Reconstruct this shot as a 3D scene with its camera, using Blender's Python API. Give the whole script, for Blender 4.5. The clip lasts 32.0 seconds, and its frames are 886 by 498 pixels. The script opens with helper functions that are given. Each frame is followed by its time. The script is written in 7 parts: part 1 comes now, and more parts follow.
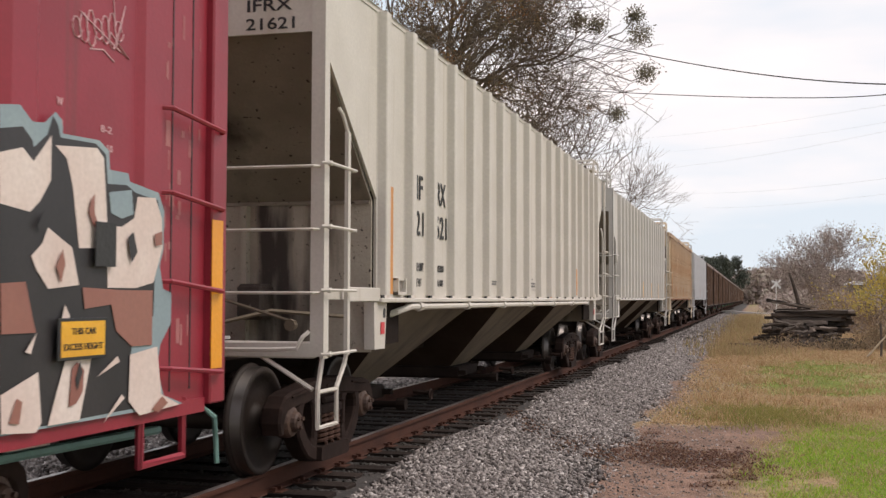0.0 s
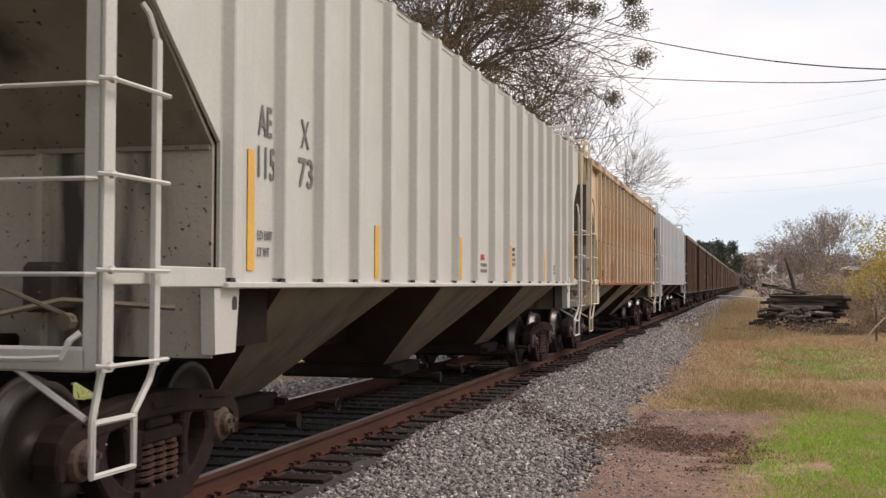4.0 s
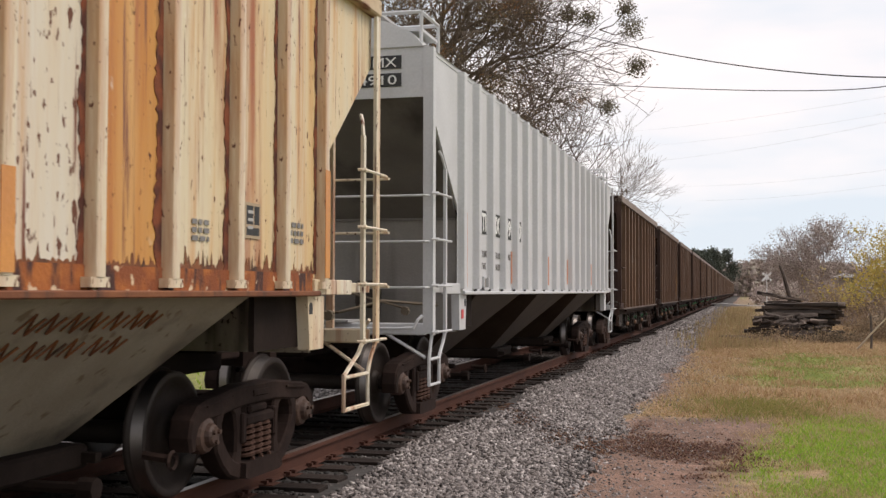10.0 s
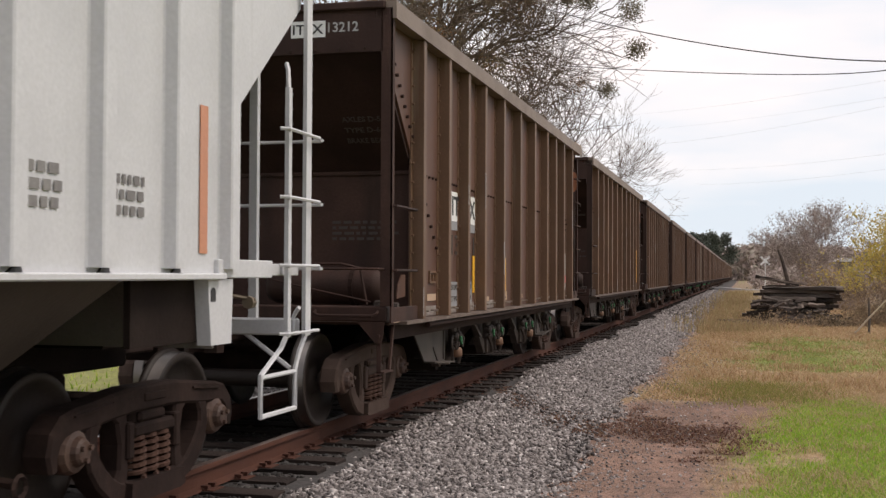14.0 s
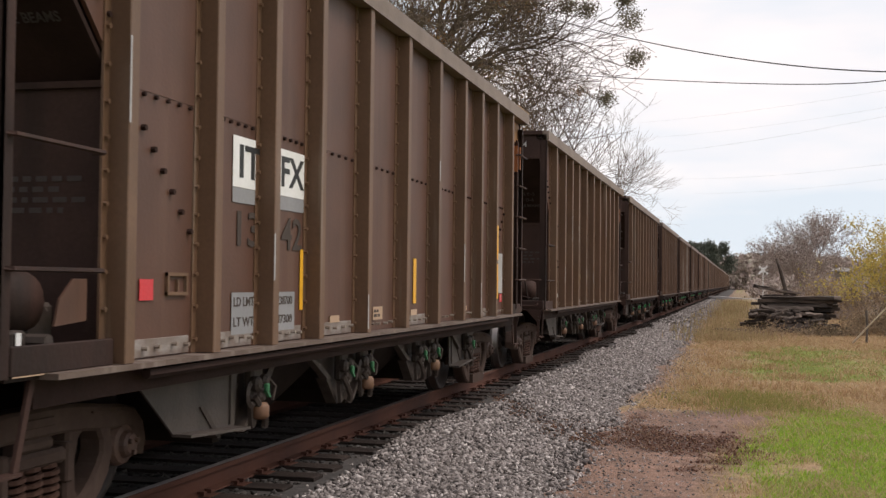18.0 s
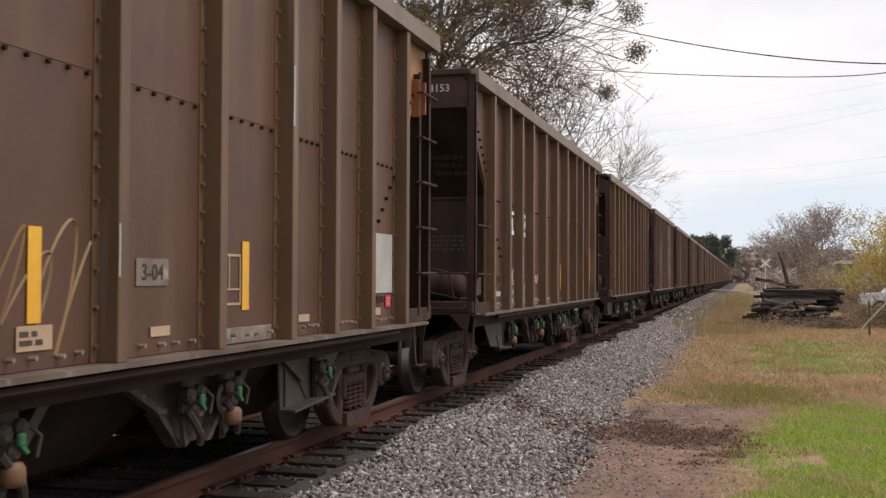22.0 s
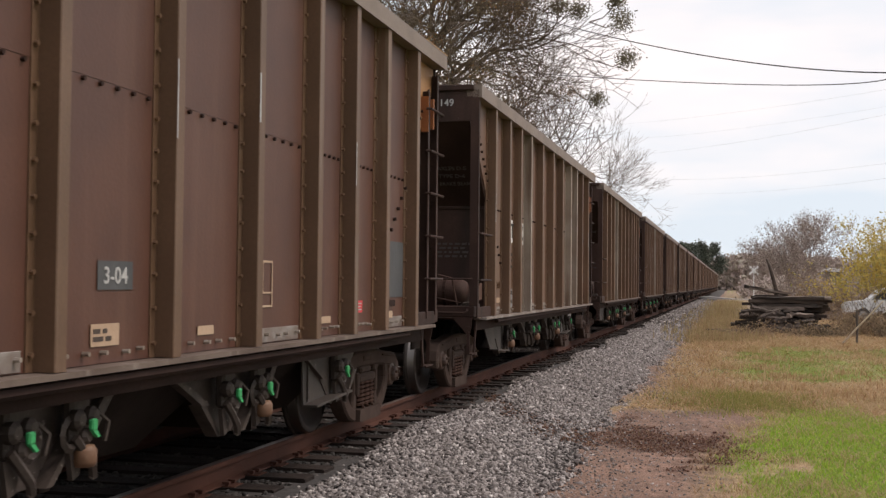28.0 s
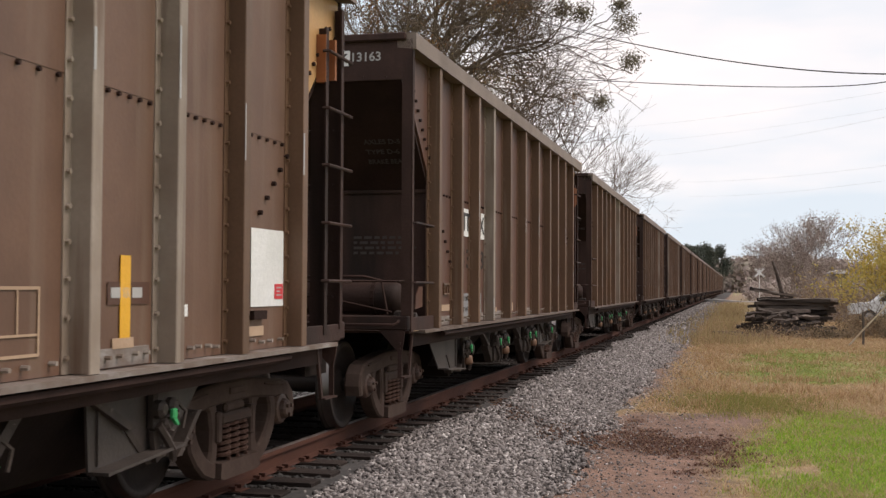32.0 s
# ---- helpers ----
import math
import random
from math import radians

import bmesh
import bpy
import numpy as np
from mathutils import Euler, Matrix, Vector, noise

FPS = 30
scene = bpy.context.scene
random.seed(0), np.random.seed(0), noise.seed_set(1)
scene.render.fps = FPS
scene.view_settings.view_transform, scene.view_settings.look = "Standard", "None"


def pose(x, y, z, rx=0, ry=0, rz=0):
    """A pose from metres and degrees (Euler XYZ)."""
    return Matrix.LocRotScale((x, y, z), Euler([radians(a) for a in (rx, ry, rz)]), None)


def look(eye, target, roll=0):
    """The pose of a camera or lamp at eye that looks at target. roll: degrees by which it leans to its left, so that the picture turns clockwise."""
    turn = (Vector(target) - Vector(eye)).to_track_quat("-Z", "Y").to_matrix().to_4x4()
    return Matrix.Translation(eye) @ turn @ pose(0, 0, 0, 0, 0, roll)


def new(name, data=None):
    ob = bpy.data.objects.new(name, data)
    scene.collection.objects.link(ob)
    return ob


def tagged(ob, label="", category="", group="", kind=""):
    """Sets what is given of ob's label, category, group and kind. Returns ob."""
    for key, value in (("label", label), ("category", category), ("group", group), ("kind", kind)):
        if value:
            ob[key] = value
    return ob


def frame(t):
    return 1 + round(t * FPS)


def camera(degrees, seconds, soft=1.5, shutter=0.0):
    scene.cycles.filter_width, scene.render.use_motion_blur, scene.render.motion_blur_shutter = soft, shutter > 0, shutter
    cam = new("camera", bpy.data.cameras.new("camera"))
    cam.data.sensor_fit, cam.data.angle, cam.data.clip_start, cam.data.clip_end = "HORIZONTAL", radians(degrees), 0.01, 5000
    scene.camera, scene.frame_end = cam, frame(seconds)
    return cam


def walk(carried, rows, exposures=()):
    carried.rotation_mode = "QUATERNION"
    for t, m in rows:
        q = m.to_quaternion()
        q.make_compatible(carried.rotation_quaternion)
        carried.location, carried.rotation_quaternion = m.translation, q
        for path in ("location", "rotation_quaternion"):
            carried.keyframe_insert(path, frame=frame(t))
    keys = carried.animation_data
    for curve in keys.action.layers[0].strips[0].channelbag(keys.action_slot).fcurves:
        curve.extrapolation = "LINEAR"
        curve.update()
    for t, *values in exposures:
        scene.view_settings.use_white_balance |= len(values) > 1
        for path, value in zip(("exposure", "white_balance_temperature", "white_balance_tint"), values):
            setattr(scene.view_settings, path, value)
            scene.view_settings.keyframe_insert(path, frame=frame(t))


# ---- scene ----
from itertools import product

cam = camera(41.6, 32.0, soft=1.4, shutter=0.1)
EYE = (4.60, 0.0, 1.405)      # z = 0 is the top of the rails, y runs along the track


def aim(yaw, pitch, roll):
    return pose(*EYE, 90 + pitch, 0, yaw) @ pose(0, 0, 0, 0, 0, roll)


walk(cam, [(t, aim(a, b, c)) for t, a, b, c in (
    (0, 14.897, 2.413, 0.179), (0.5, 14.911, 2.497, 0.278), (1, 14.874, 2.544, 0.352), (1.5, 14.879, 2.504, 0.191), (2, 14.828, 2.251, -0.016), (2.5,
    14.733, 1.864, -0.136), (3, 14.714, 1.701, -0.037), (3.5, 14.722, 1.660, 0.128), (5.5, 14.691, 1.792, 0.322), (6, 14.674, 1.849, 0.214), (6.5, 14.685,
    1.846, 0.143), (7, 14.702, 1.775, 0.216), (7.5, 14.600, 1.847, 0.308), (8, 14.486, 2.012, 0.407), (8.5, 14.440, 2.103, 0.180), (9, 14.395, 2.102,
    0.155), (9.5, 14.466, 2.109, 0.070), (10, 14.471, 2.067, 0.119), (10.5, 14.436, 2.031, 0.159), (11, 14.445, 1.889, 0.013), (11.5, 14.484, 1.723,
    0.064), (12, 14.426, 1.522, 0.001), (12.5, 14.333, 1.442, 0.180), (13, 14.338, 1.442, 0.000), (13.5, 14.338, 1.418, 0.213), (14, 14.402, 1.240,
    0.260), (14.5, 14.396, 1.047, 0.430), (16.5, 14.173, 1.262, 0.515), (17, 14.282, 1.291, 0.437), (17.5, 14.331, 1.384, 0.453), (18, 14.313, 1.599,
    0.623), (18.5, 14.258, 1.662, 0.589), (19, 14.265, 1.580, 0.596), (19.5, 14.294, 1.448, 0.482), (20, 14.321, 1.369, 0.332), (20.5, 14.324, 1.411,
    0.317), (21, 14.391, 1.464, 0.314), (21.5, 14.414, 1.469, 0.199), (22, 14.412, 1.369, 0.229), (22.5, 14.338, 1.185, 0.351), (23, 14.237, 1.053,
    0.401), (23.5, 14.203, 1.066, 0.411), (24, 14.197, 1.166, 0.415), (24.5, 14.217, 1.145, 0.111), (25, 14.304, 1.054, 0.060), (25.5, 14.320, 0.978,
    0.002), (27.5, 13.969, 1.514, 0.552), (28, 13.889, 1.638, 0.565), (28.5, 13.786, 1.774, 0.424), (29, 13.740, 1.837, 0.347), (29.5, 13.785, 1.827,
    0.474), (30, 13.817, 1.770, 0.347), (30.5, 13.854, 1.721, 0.309), (31, 13.942, 1.731, 0.313), (31.5, 14.068, 1.837, 0.335), (32, 14.140, 1.824, 0.279))], exposures=[(0, 0.0, 6750, 15), (32, 0.0, 6750, 15)])


def run_of(t):
    """How far the train has rolled after t seconds, in metres."""
    return 5.48225 * t - 0.0753647 * t ** 2 + 0.00543856 * t ** 3 - 0.000176549 * t ** 4 + 1.92572e-6 * t ** 5


# ---- light ----
world = bpy.data.worlds.new("overcast")
scene.world = world
world.use_nodes = True
wt = world.node_tree
wt.nodes.clear()
w_out = wt.nodes.new("ShaderNodeOutputWorld")
w_bg = wt.nodes.new("ShaderNodeBackground")
w_sky = wt.nodes.new("ShaderNodeTexSky")
w_sky.sky_type, w_sky.sun_disc = "NISHITA", False
SUN_EL, SUN_AZ = 54.0, 78.0     # degrees; azimuth clockwise from the track's far end
w_sky.sun_elevation, w_sky.sun_rotation = radians(SUN_EL), radians(SUN_AZ)
w_co = wt.nodes.new("ShaderNodeTexCoord")
w_map = wt.nodes.new("ShaderNodeMapping")
w_map.inputs["Scale"].default_value = (1.2, 1.2, 4.5)
w_n = wt.nodes.new("ShaderNodeTexNoise")
w_n.inputs["Scale"].default_value, w_n.inputs["Detail"].default_value = 1.7, 5.0
w_r = wt.nodes.new("ShaderNodeValToRGB")
w_r.color_ramp.elements[0].position, w_r.color_ramp.elements[1].position = 0.40, 0.58
w_r.color_ramp.elements[0].color = (0.74, 0.85, 0.94, 1)
w_r.color_ramp.elements[1].color = (1.06, 1.02, 1.01, 1)
w_mul = wt.nodes.new("ShaderNodeMix")
w_mul.data_type = "RGBA"
w_mul.inputs["Factor"].default_value = 0.93
w_sc = wt.nodes.new("ShaderNodeVectorMath")
w_sc.operation = "SCALE"
w_sc.inputs["Scale"].default_value = 0.1
wt.links.new(w_co.outputs["Generated"], w_map.inputs["Vector"])
wt.links.new(w_map.outputs[0], w_n.inputs["Vector"])
wt.links.new(w_n.outputs["Fac"], w_r.inputs["Fac"])
wt.links.new(w_sky.outputs[0], w_sc.inputs[0])
wt.links.new(w_sc.outputs[0], w_mul.inputs["A"])
wt.links.new(w_r.outputs["Color"], w_mul.inputs["B"])
wt.links.new(w_mul.outputs["Result"], w_bg.inputs["Color"])
w_bg.inputs["Strength"].default_value = 1.05
wt.links.new(w_bg.outputs[0], w_out.inputs["Surface"])
sun = new("sun", bpy.data.lights.new("sun", "SUN"))
sun.data.energy, sun.data.angle, sun.data.color = 2.3, radians(24), (1.0, 0.93, 0.84)
az, el = radians(SUN_AZ), radians(SUN_EL)
sun.matrix_world = look((60 * math.sin(az) * math.cos(el), 60 * math.cos(az) * math.cos(el), 60 * math.sin(el)), (0, 0, 0))


# ---- materials ----
def surf(name, a, b, rough=0.8, metal=0.0, fine=40.0, coarse=2.0, mix=(0.4, 0.65), bump=0.3, bump_scale=None,
         streak=None, streak_col=None, streak_range=(0.55, 0.7), spots=None, spots_col=None, rand=0.0, stretch=(1, 1, 1), spec=0.5):
    """A painted, rusty, earthy or woody surface: two tones at two scales, runs of dirt down the face, specks, and relief."""
    m = bpy.data.materials.new(name)
    m.use_nodes = True
    nt = m.node_tree
    n, l = nt.nodes, nt.links
    p = n["Principled BSDF"]
    p.inputs["Roughness"].default_value, p.inputs["Metallic"].default_value = rough, metal
    p.inputs["Specular IOR Level"].default_value = spec
    co = n.new("ShaderNodeTexCoord")
    mp = n.new("ShaderNodeMapping")
    mp.inputs["Scale"].default_value = stretch
    l.new(co.outputs["Object"], mp.inputs["Vector"])
    vec = mp.outputs[0]
    if rand:
        oi = n.new("ShaderNodeObjectInfo")
        ad = n.new("ShaderNodeVectorMath")
        ad.operation = "ADD"
        sc = n.new("ShaderNodeVectorMath")
        sc.operation = "SCALE"
        sc.inputs[0].default_value = (37, 51, 19)
        l.new(oi.outputs["Random"], sc.inputs["Scale"])
        l.new(mp.outputs[0], ad.inputs[0])
        l.new(sc.outputs[0], ad.inputs[1])
        vec = ad.outputs[0]

    def noise_fac(scale, detail, lo, hi, v):
        t = n.new("ShaderNodeTexNoise")
        t.inputs["Scale"].default_value, t.inputs["Detail"].default_value = scale, detail
        l.new(v, t.inputs["Vector"])
        r = n.new("ShaderNodeMapRange")
        r.inputs["From Min"].default_value, r.inputs["From Max"].default_value = lo, hi
        l.new(t.outputs["Fac"], r.inputs["Value"])
        return r.outputs[0], t.outputs["Fac"]

    def blend(fac, c1, c2, amount=1.0):
        x = n.new("ShaderNodeMix")
        x.data_type = "RGBA"
        if amount < 1:
            k = n.new("ShaderNodeMath")
            k.operation = "MULTIPLY"
            k.inputs[1].default_value = amount
            l.new(fac, k.inputs[0])
            fac = k.outputs[0]
        l.new(fac, x.inputs["Factor"])
        for key, c in (("A", c1), ("B", c2)):
            if isinstance(c, tuple):
                x.inputs[key].default_value = (*c, 1)
            else:
                l.new(c, x.inputs[key])
        return x.outputs["Result"]

    f1, _ = noise_fac(coarse, 5, mix[0], mix[1], vec)
    f2, raw = noise_fac(fine, 4, 0.3, 0.75, vec)
    col = blend(f1, a, b)
    dark = tuple(0.72 * v for v in a)
    col = blend(f2, col, dark, 0.45)
    if streak:
        mp2 = n.new("ShaderNodeMapping")
        mp2.inputs["Scale"].default_value = streak
        l.new(vec, mp2.inputs["Vector"])
        fs, _ = noise_fac(1.0, 6, streak_range[0], streak_range[1], mp2.outputs[0])
        col = blend(fs, col, streak_col)
    if spots:
        fp, _ = noise_fac(spots[0], 3, spots[1], spots[2], vec)
        col = blend(fp, col, spots_col)
    if rand:
        h = n.new("ShaderNodeHueSaturation")
        r = n.new("ShaderNodeMapRange")
        r.inputs["To Min"].default_value, r.inputs["To Max"].default_value = 1 - rand, 1 + rand
        l.new(oi.outputs["Random"], r.inputs["Value"])
        l.new(r.outputs[0], h.inputs["Value"])
        l.new(col, h.inputs["Color"])
        col = h.outputs["Color"]
    l.new(col, p.inputs["Base Color"])
    bp = n.new("ShaderNodeBump")
    bp.inputs["Strength"].default_value, bp.inputs["Distance"].default_value = bump, 0.01
    if bump_scale:
        t = n.new("ShaderNodeTexNoise")
        t.inputs["Scale"].default_value, t.inputs["Detail"].default_value = bump_scale, 4
        l.new(vec, t.inputs["Vector"])
        raw = t.outputs["Fac"]
    l.new(raw, bp.inputs["Height"])
    l.new(bp.outputs[0], p.inputs["Normal"])
    return m


def rust_paint(name, base, tan, wash, wash_range, runs=(0.59, 0.67), pits=(0.65, 0.68), pit_scale=30.0):
    """Old light paint going to rust: tan weathering, orange wash in long runs, dark red-brown runs, and pits with small tails."""
    m = bpy.data.materials.new(name)
    m.use_nodes = True
    n, l = m.node_tree.nodes, m.node_tree.links
    p = n["Principled BSDF"]
    co = n.new("ShaderNodeTexCoord")

    def fac(scale, detail, lo, hi, k):
        mp = n.new("ShaderNodeMapping")
        mp.inputs["Scale"].default_value, mp.inputs["Location"].default_value = scale, (k * 3.7, k * 5.1, k * 1.9)
        l.new(co.outputs["Object"], mp.inputs["Vector"])
        t = n.new("ShaderNodeTexNoise")
        t.inputs["Scale"].default_value, t.inputs["Detail"].default_value = 1.0, detail
        t.inputs["Roughness"].default_value = 0.62
        l.new(mp.outputs[0], t.inputs["Vector"])
        r = n.new("ShaderNodeMapRange")
        r.inputs["From Min"].default_value, r.inputs["From Max"].default_value = lo, hi
        l.new(t.outputs["Fac"], r.inputs["Value"])
        return r.outputs[0], t.outputs["Fac"]

    def over(f, a, b):
        x = n.new("ShaderNodeMix")
        x.data_type = "RGBA"
        l.new(f, x.inputs["Factor"])
        for key, c in (("A", a), ("B", b)):
            if isinstance(c, tuple):
                x.inputs[key].default_value = (*c, 1)
            else:
                l.new(c, x.inputs[key])
        return x.outputs["Result"]
    col = over(fac((2, 2.6, 0.16), 5, 0.40, 0.62, 1)[0], base, tan)
    col = over(fac((3, 5.5, 0.22), 6, *wash_range, 2)[0], col, wash)
    col = over(fac((3, 3.4, 0.30), 6, 0.54, 0.70, 3)[0], col, (0.33, 0.095, 0.03))
    col = over(fac((4, 15.0, 0.55), 5, *runs, 4)[0], col, (0.17, 0.05, 0.028))
    col = over(fac((6, 9.0, 5.0), 5, 0.66, 0.80, 6)[0], col, (0.66, 0.60, 0.50))
    pit, raw = fac((pit_scale, pit_scale, pit_scale * 0.42), 3, *pits, 5)
    col = over(pit, col, (0.12, 0.042, 0.024))
    l.new(col, p.inputs["Base Color"])
    rr = n.new("ShaderNodeMapRange")
    rr.inputs["To Min"].default_value, rr.inputs["To Max"].default_value = 0.5, 0.85
    l.new(pit, rr.inputs["Value"])
    l.new(rr.outputs[0], p.inputs["Roughness"])
    b = n.new("ShaderNodeBump")
    b.inputs["Strength"].default_value, b.inputs["Distance"].default_value = 0.2, 0.008
    l.new(raw, b.inputs["Height"])
    l.new(b.outputs[0], p.inputs["Normal"])
    return m


def stone_like(name, stops, rough=0.9, leafy=0.0, scale=30.0):
    """Loose pieces in one mesh: each piece takes its own tone."""
    m = bpy.data.materials.new(name)
    m.use_nodes = True
    n, l = m.node_tree.nodes, m.node_tree.links
    p = n["Principled BSDF"]
    p.inputs["Roughness"].default_value = rough
    g = n.new("ShaderNodeNewGeometry")
    r = n.new("ShaderNodeValToRGB")
    els = r.color_ramp.elements
    while len(els) < len(stops):
        els.new(0.5)
    for e, (pos, c) in zip(els, stops):
        e.position, e.color = pos, (*c, 1)
    l.new(g.outputs["Random Per Island"], r.inputs["Fac"])
    co = n.new("ShaderNodeTexCoord")
    t = n.new("ShaderNodeTexNoise")
    t.inputs["Scale"].default_value, t.inputs["Detail"].default_value = scale, 4
    l.new(co.outputs["Object"], t.inputs["Vector"])
    h = n.new("ShaderNodeHueSaturation")
    mr = n.new("ShaderNodeMapRange")
    mr.inputs["From Min"].default_value, mr.inputs["From Max"].default_value = 0.3, 0.7
    mr.inputs["To Min"].default_value, mr.inputs["To Max"].default_value = 0.7, 1.25
    l.new(t.outputs["Fac"], mr.inputs["Value"])
    l.new(mr.outputs[0], h.inputs["Value"])
    l.new(r.outputs["Color"], h.inputs["Color"])
    l.new(h.outputs["Color"], p.inputs["Base Color"])
    if leafy:      # thin blades and leaves let light through
        tr = n.new("ShaderNodeBsdfTranslucent")
        ms = n.new("ShaderNodeMixShader")
        ms.inputs[0].default_value = leafy
        l.new(h.outputs["Color"], tr.inputs["Color"])
        l.new(p.outputs[0], ms.inputs[1])
        l.new(tr.outputs[0], ms.inputs[2])
        l.new(ms.outputs[0], n["Material Output"].inputs["Surface"])
    return m


RUST = (0.16, 0.055, 0.025)
M = {}
M["cream"] = surf("cream_paint", (0.61, 0.565, 0.515), (0.555, 0.51, 0.46), 0.55, streak=(3, 9, 0.25), streak_col=(0.42, 0.35, 0.27), streak_range=(0.58, 0.78), bump=0.08)
M["offwhite"] = surf("offwhite_paint", (0.575, 0.545, 0.515), (0.53, 0.50, 0.472), 0.55, streak=(3, 9, 0.25), streak_col=(0.44, 0.40, 0.35), streak_range=(0.6, 0.8), bump=0.08)
M["greywhite"] = surf("grey_white_paint", (0.56, 0.56, 0.575), (0.51, 0.51, 0.525), 0.5, streak=(3, 9, 0.25), streak_col=(0.40, 0.395, 0.395), streak_range=(0.6, 0.8), bump=0.08)
M["rusty"] = rust_paint("rusting_cream_paint", (0.62, 0.53, 0.37), (0.63, 0.45, 0.235), (0.53, 0.24, 0.06), (0.50, 0.68), runs=(0.61, 0.68))
M["rusted_bay"] = rust_paint("rust_washed_paint", (0.57, 0.32, 0.11), (0.50, 0.21, 0.04), (0.34, 0.09, 0.02), (0.46, 0.64), runs=(0.56, 0.64))
M["speckled_bay"] = rust_paint("pitted_whitish_paint", (0.62, 0.575, 0.50), (0.60, 0.49, 0.35), (0.50, 0.25, 0.085), (0.54, 0.72), runs=(0.62, 0.69), pits=(0.595, 0.625), pit_scale=23.0)
M["rust_seam"] = surf("deep_rust", (0.075, 0.020, 0.012), (0.22, 0.055, 0.018), 0.85, fine=60, coarse=7, mix=(0.42, 0.6))
M["cream_rib"] = rust_paint("weathered_rib_paint", (0.66, 0.60, 0.49), (0.62, 0.50, 0.34), (0.46, 0.22, 0.07), (0.55, 0.74), runs=(0.60, 0.68), pits=(0.64, 0.67))
M["rusty_chord"] = surf("rust_stained_chord", (0.55, 0.43, 0.29), (0.42, 0.25, 0.13), 0.65, coarse=1.6, streak=(6, 1.3, 5), streak_col=(0.15, 0.05, 0.025), streak_range=(0.52, 0.62), bump=0.15)
M["rust_band"] = surf("flaking_rust", (0.40, 0.125, 0.028), (0.20, 0.052, 0.018), 0.85, coarse=5, mix=(0.42, 0.60), fine=50, streak=(3, 9, 2.2), streak_col=(0.055, 0.022, 0.018), streak_range=(0.50, 0.60), spots=(9, 0.64, 0.68), spots_col=(0.60, 0.45, 0.30), bump=0.5)
M["rust"] = surf("rust", (0.15, 0.05, 0.022), (0.27, 0.10, 0.035), 0.85, streak=(5, 7, 0.8), streak_col=(0.06, 0.03, 0.02), fine=60)
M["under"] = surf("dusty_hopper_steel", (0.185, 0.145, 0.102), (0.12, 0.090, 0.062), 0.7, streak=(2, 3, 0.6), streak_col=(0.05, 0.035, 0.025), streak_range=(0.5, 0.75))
# grey-white car's bays: grime over a base darkened for their shadow
M["under_dark"] = surf("grimy_shaded_steel", (0.064, 0.046, 0.036), (0.042, 0.029, 0.022), 0.7, streak=(2, 3, 0.6), streak_col=(0.06, 0.045, 0.035), streak_range=(0.5, 0.75))
# floor sheets darker than the bay sides: their shade is in the colour
M["bay_slope"] = surf("shaded_slope", (0.042, 0.026, 0.020), (0.060, 0.040, 0.031), 0.85, spec=0.12)
# underside steel set near black to paint the shade beneath the cars
M["dark"] = surf("shaded_dark_steel", (0.016, 0.0105, 0.009), (0.026, 0.018, 0.015), 0.85, spec=0.1)
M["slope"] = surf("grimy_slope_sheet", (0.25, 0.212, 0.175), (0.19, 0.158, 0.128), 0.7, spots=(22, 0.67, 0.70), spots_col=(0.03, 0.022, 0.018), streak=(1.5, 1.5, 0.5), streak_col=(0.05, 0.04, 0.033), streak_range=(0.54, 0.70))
M["maroon"] = surf("maroon_paint", (0.29, 0.022, 0.040), (0.235, 0.018, 0.032), 0.45, streak=(4, 8, 0.3), streak_col=(0.13, 0.03, 0.03), streak_range=(0.6, 0.8), bump=0.1)
M["coal"] = surf("brown_car_paint", (0.100, 0.044, 0.028), (0.078, 0.035, 0.022), 0.55, streak=(3, 5, 0.3), streak_col=(0.125, 0.065, 0.043), streak_range=(0.52, 0.8), rand=0.10, bump=0.12)
M["coal_pale"] = surf("sun_bleached_brown_paint", (0.150, 0.080, 0.051), (0.115, 0.060, 0.038), 0.55, streak=(3, 6, 0.3), streak_col=(0.18, 0.122, 0.088), streak_range=(0.5, 0.75), bump=0.12)
M["coal_post"] = surf("brown_post_paint", (0.122, 0.066, 0.037), (0.15, 0.082, 0.047), 0.55, streak=(8, 8, 0.5), streak_col=(0.18, 0.13, 0.095), streak_range=(0.60, 0.75), rand=0.12, bump=0.12)
M["grey_post"] = surf("weathered_grey_post", (0.30, 0.245, 0.20), (0.22, 0.165, 0.125), 0.6, streak=(8, 8, 0.5), streak_col=(0.11, 0.06, 0.036), streak_range=(0.52, 0.70), rand=0.12, bump=0.12)
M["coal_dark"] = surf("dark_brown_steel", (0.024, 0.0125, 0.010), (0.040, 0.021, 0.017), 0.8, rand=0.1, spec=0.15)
M["toprail"] = surf("worn_top_rail", (0.20, 0.15, 0.12), (0.14, 0.10, 0.075), 0.6)
M["tan"] = surf("faded_orange_paint", (0.50, 0.29, 0.12), (0.42, 0.22, 0.09), 0.6)
M["coal_wall"] = surf("deep_brown_steel", (0.040, 0.021, 0.017), (0.060, 0.032, 0.025), 0.7, streak=(3, 3, 0.5), streak_col=(0.022, 0.014, 0.012), streak_range=(0.5, 0.7), rand=0.15, spec=0.2)
# darker, browner version of the faded orange corner colour
M["tan_dull"] = surf("dull_orange_paint", (0.34, 0.17, 0.065), (0.22, 0.10, 0.045), 0.65, streak=(4, 4, 0.6), streak_col=(0.07, 0.035, 0.025), streak_range=(0.55, 0.75))
M["tow_orange"] = surf("rusty_orange_loop", (0.30, 0.10, 0.030), (0.20, 0.065, 0.022), 0.7)
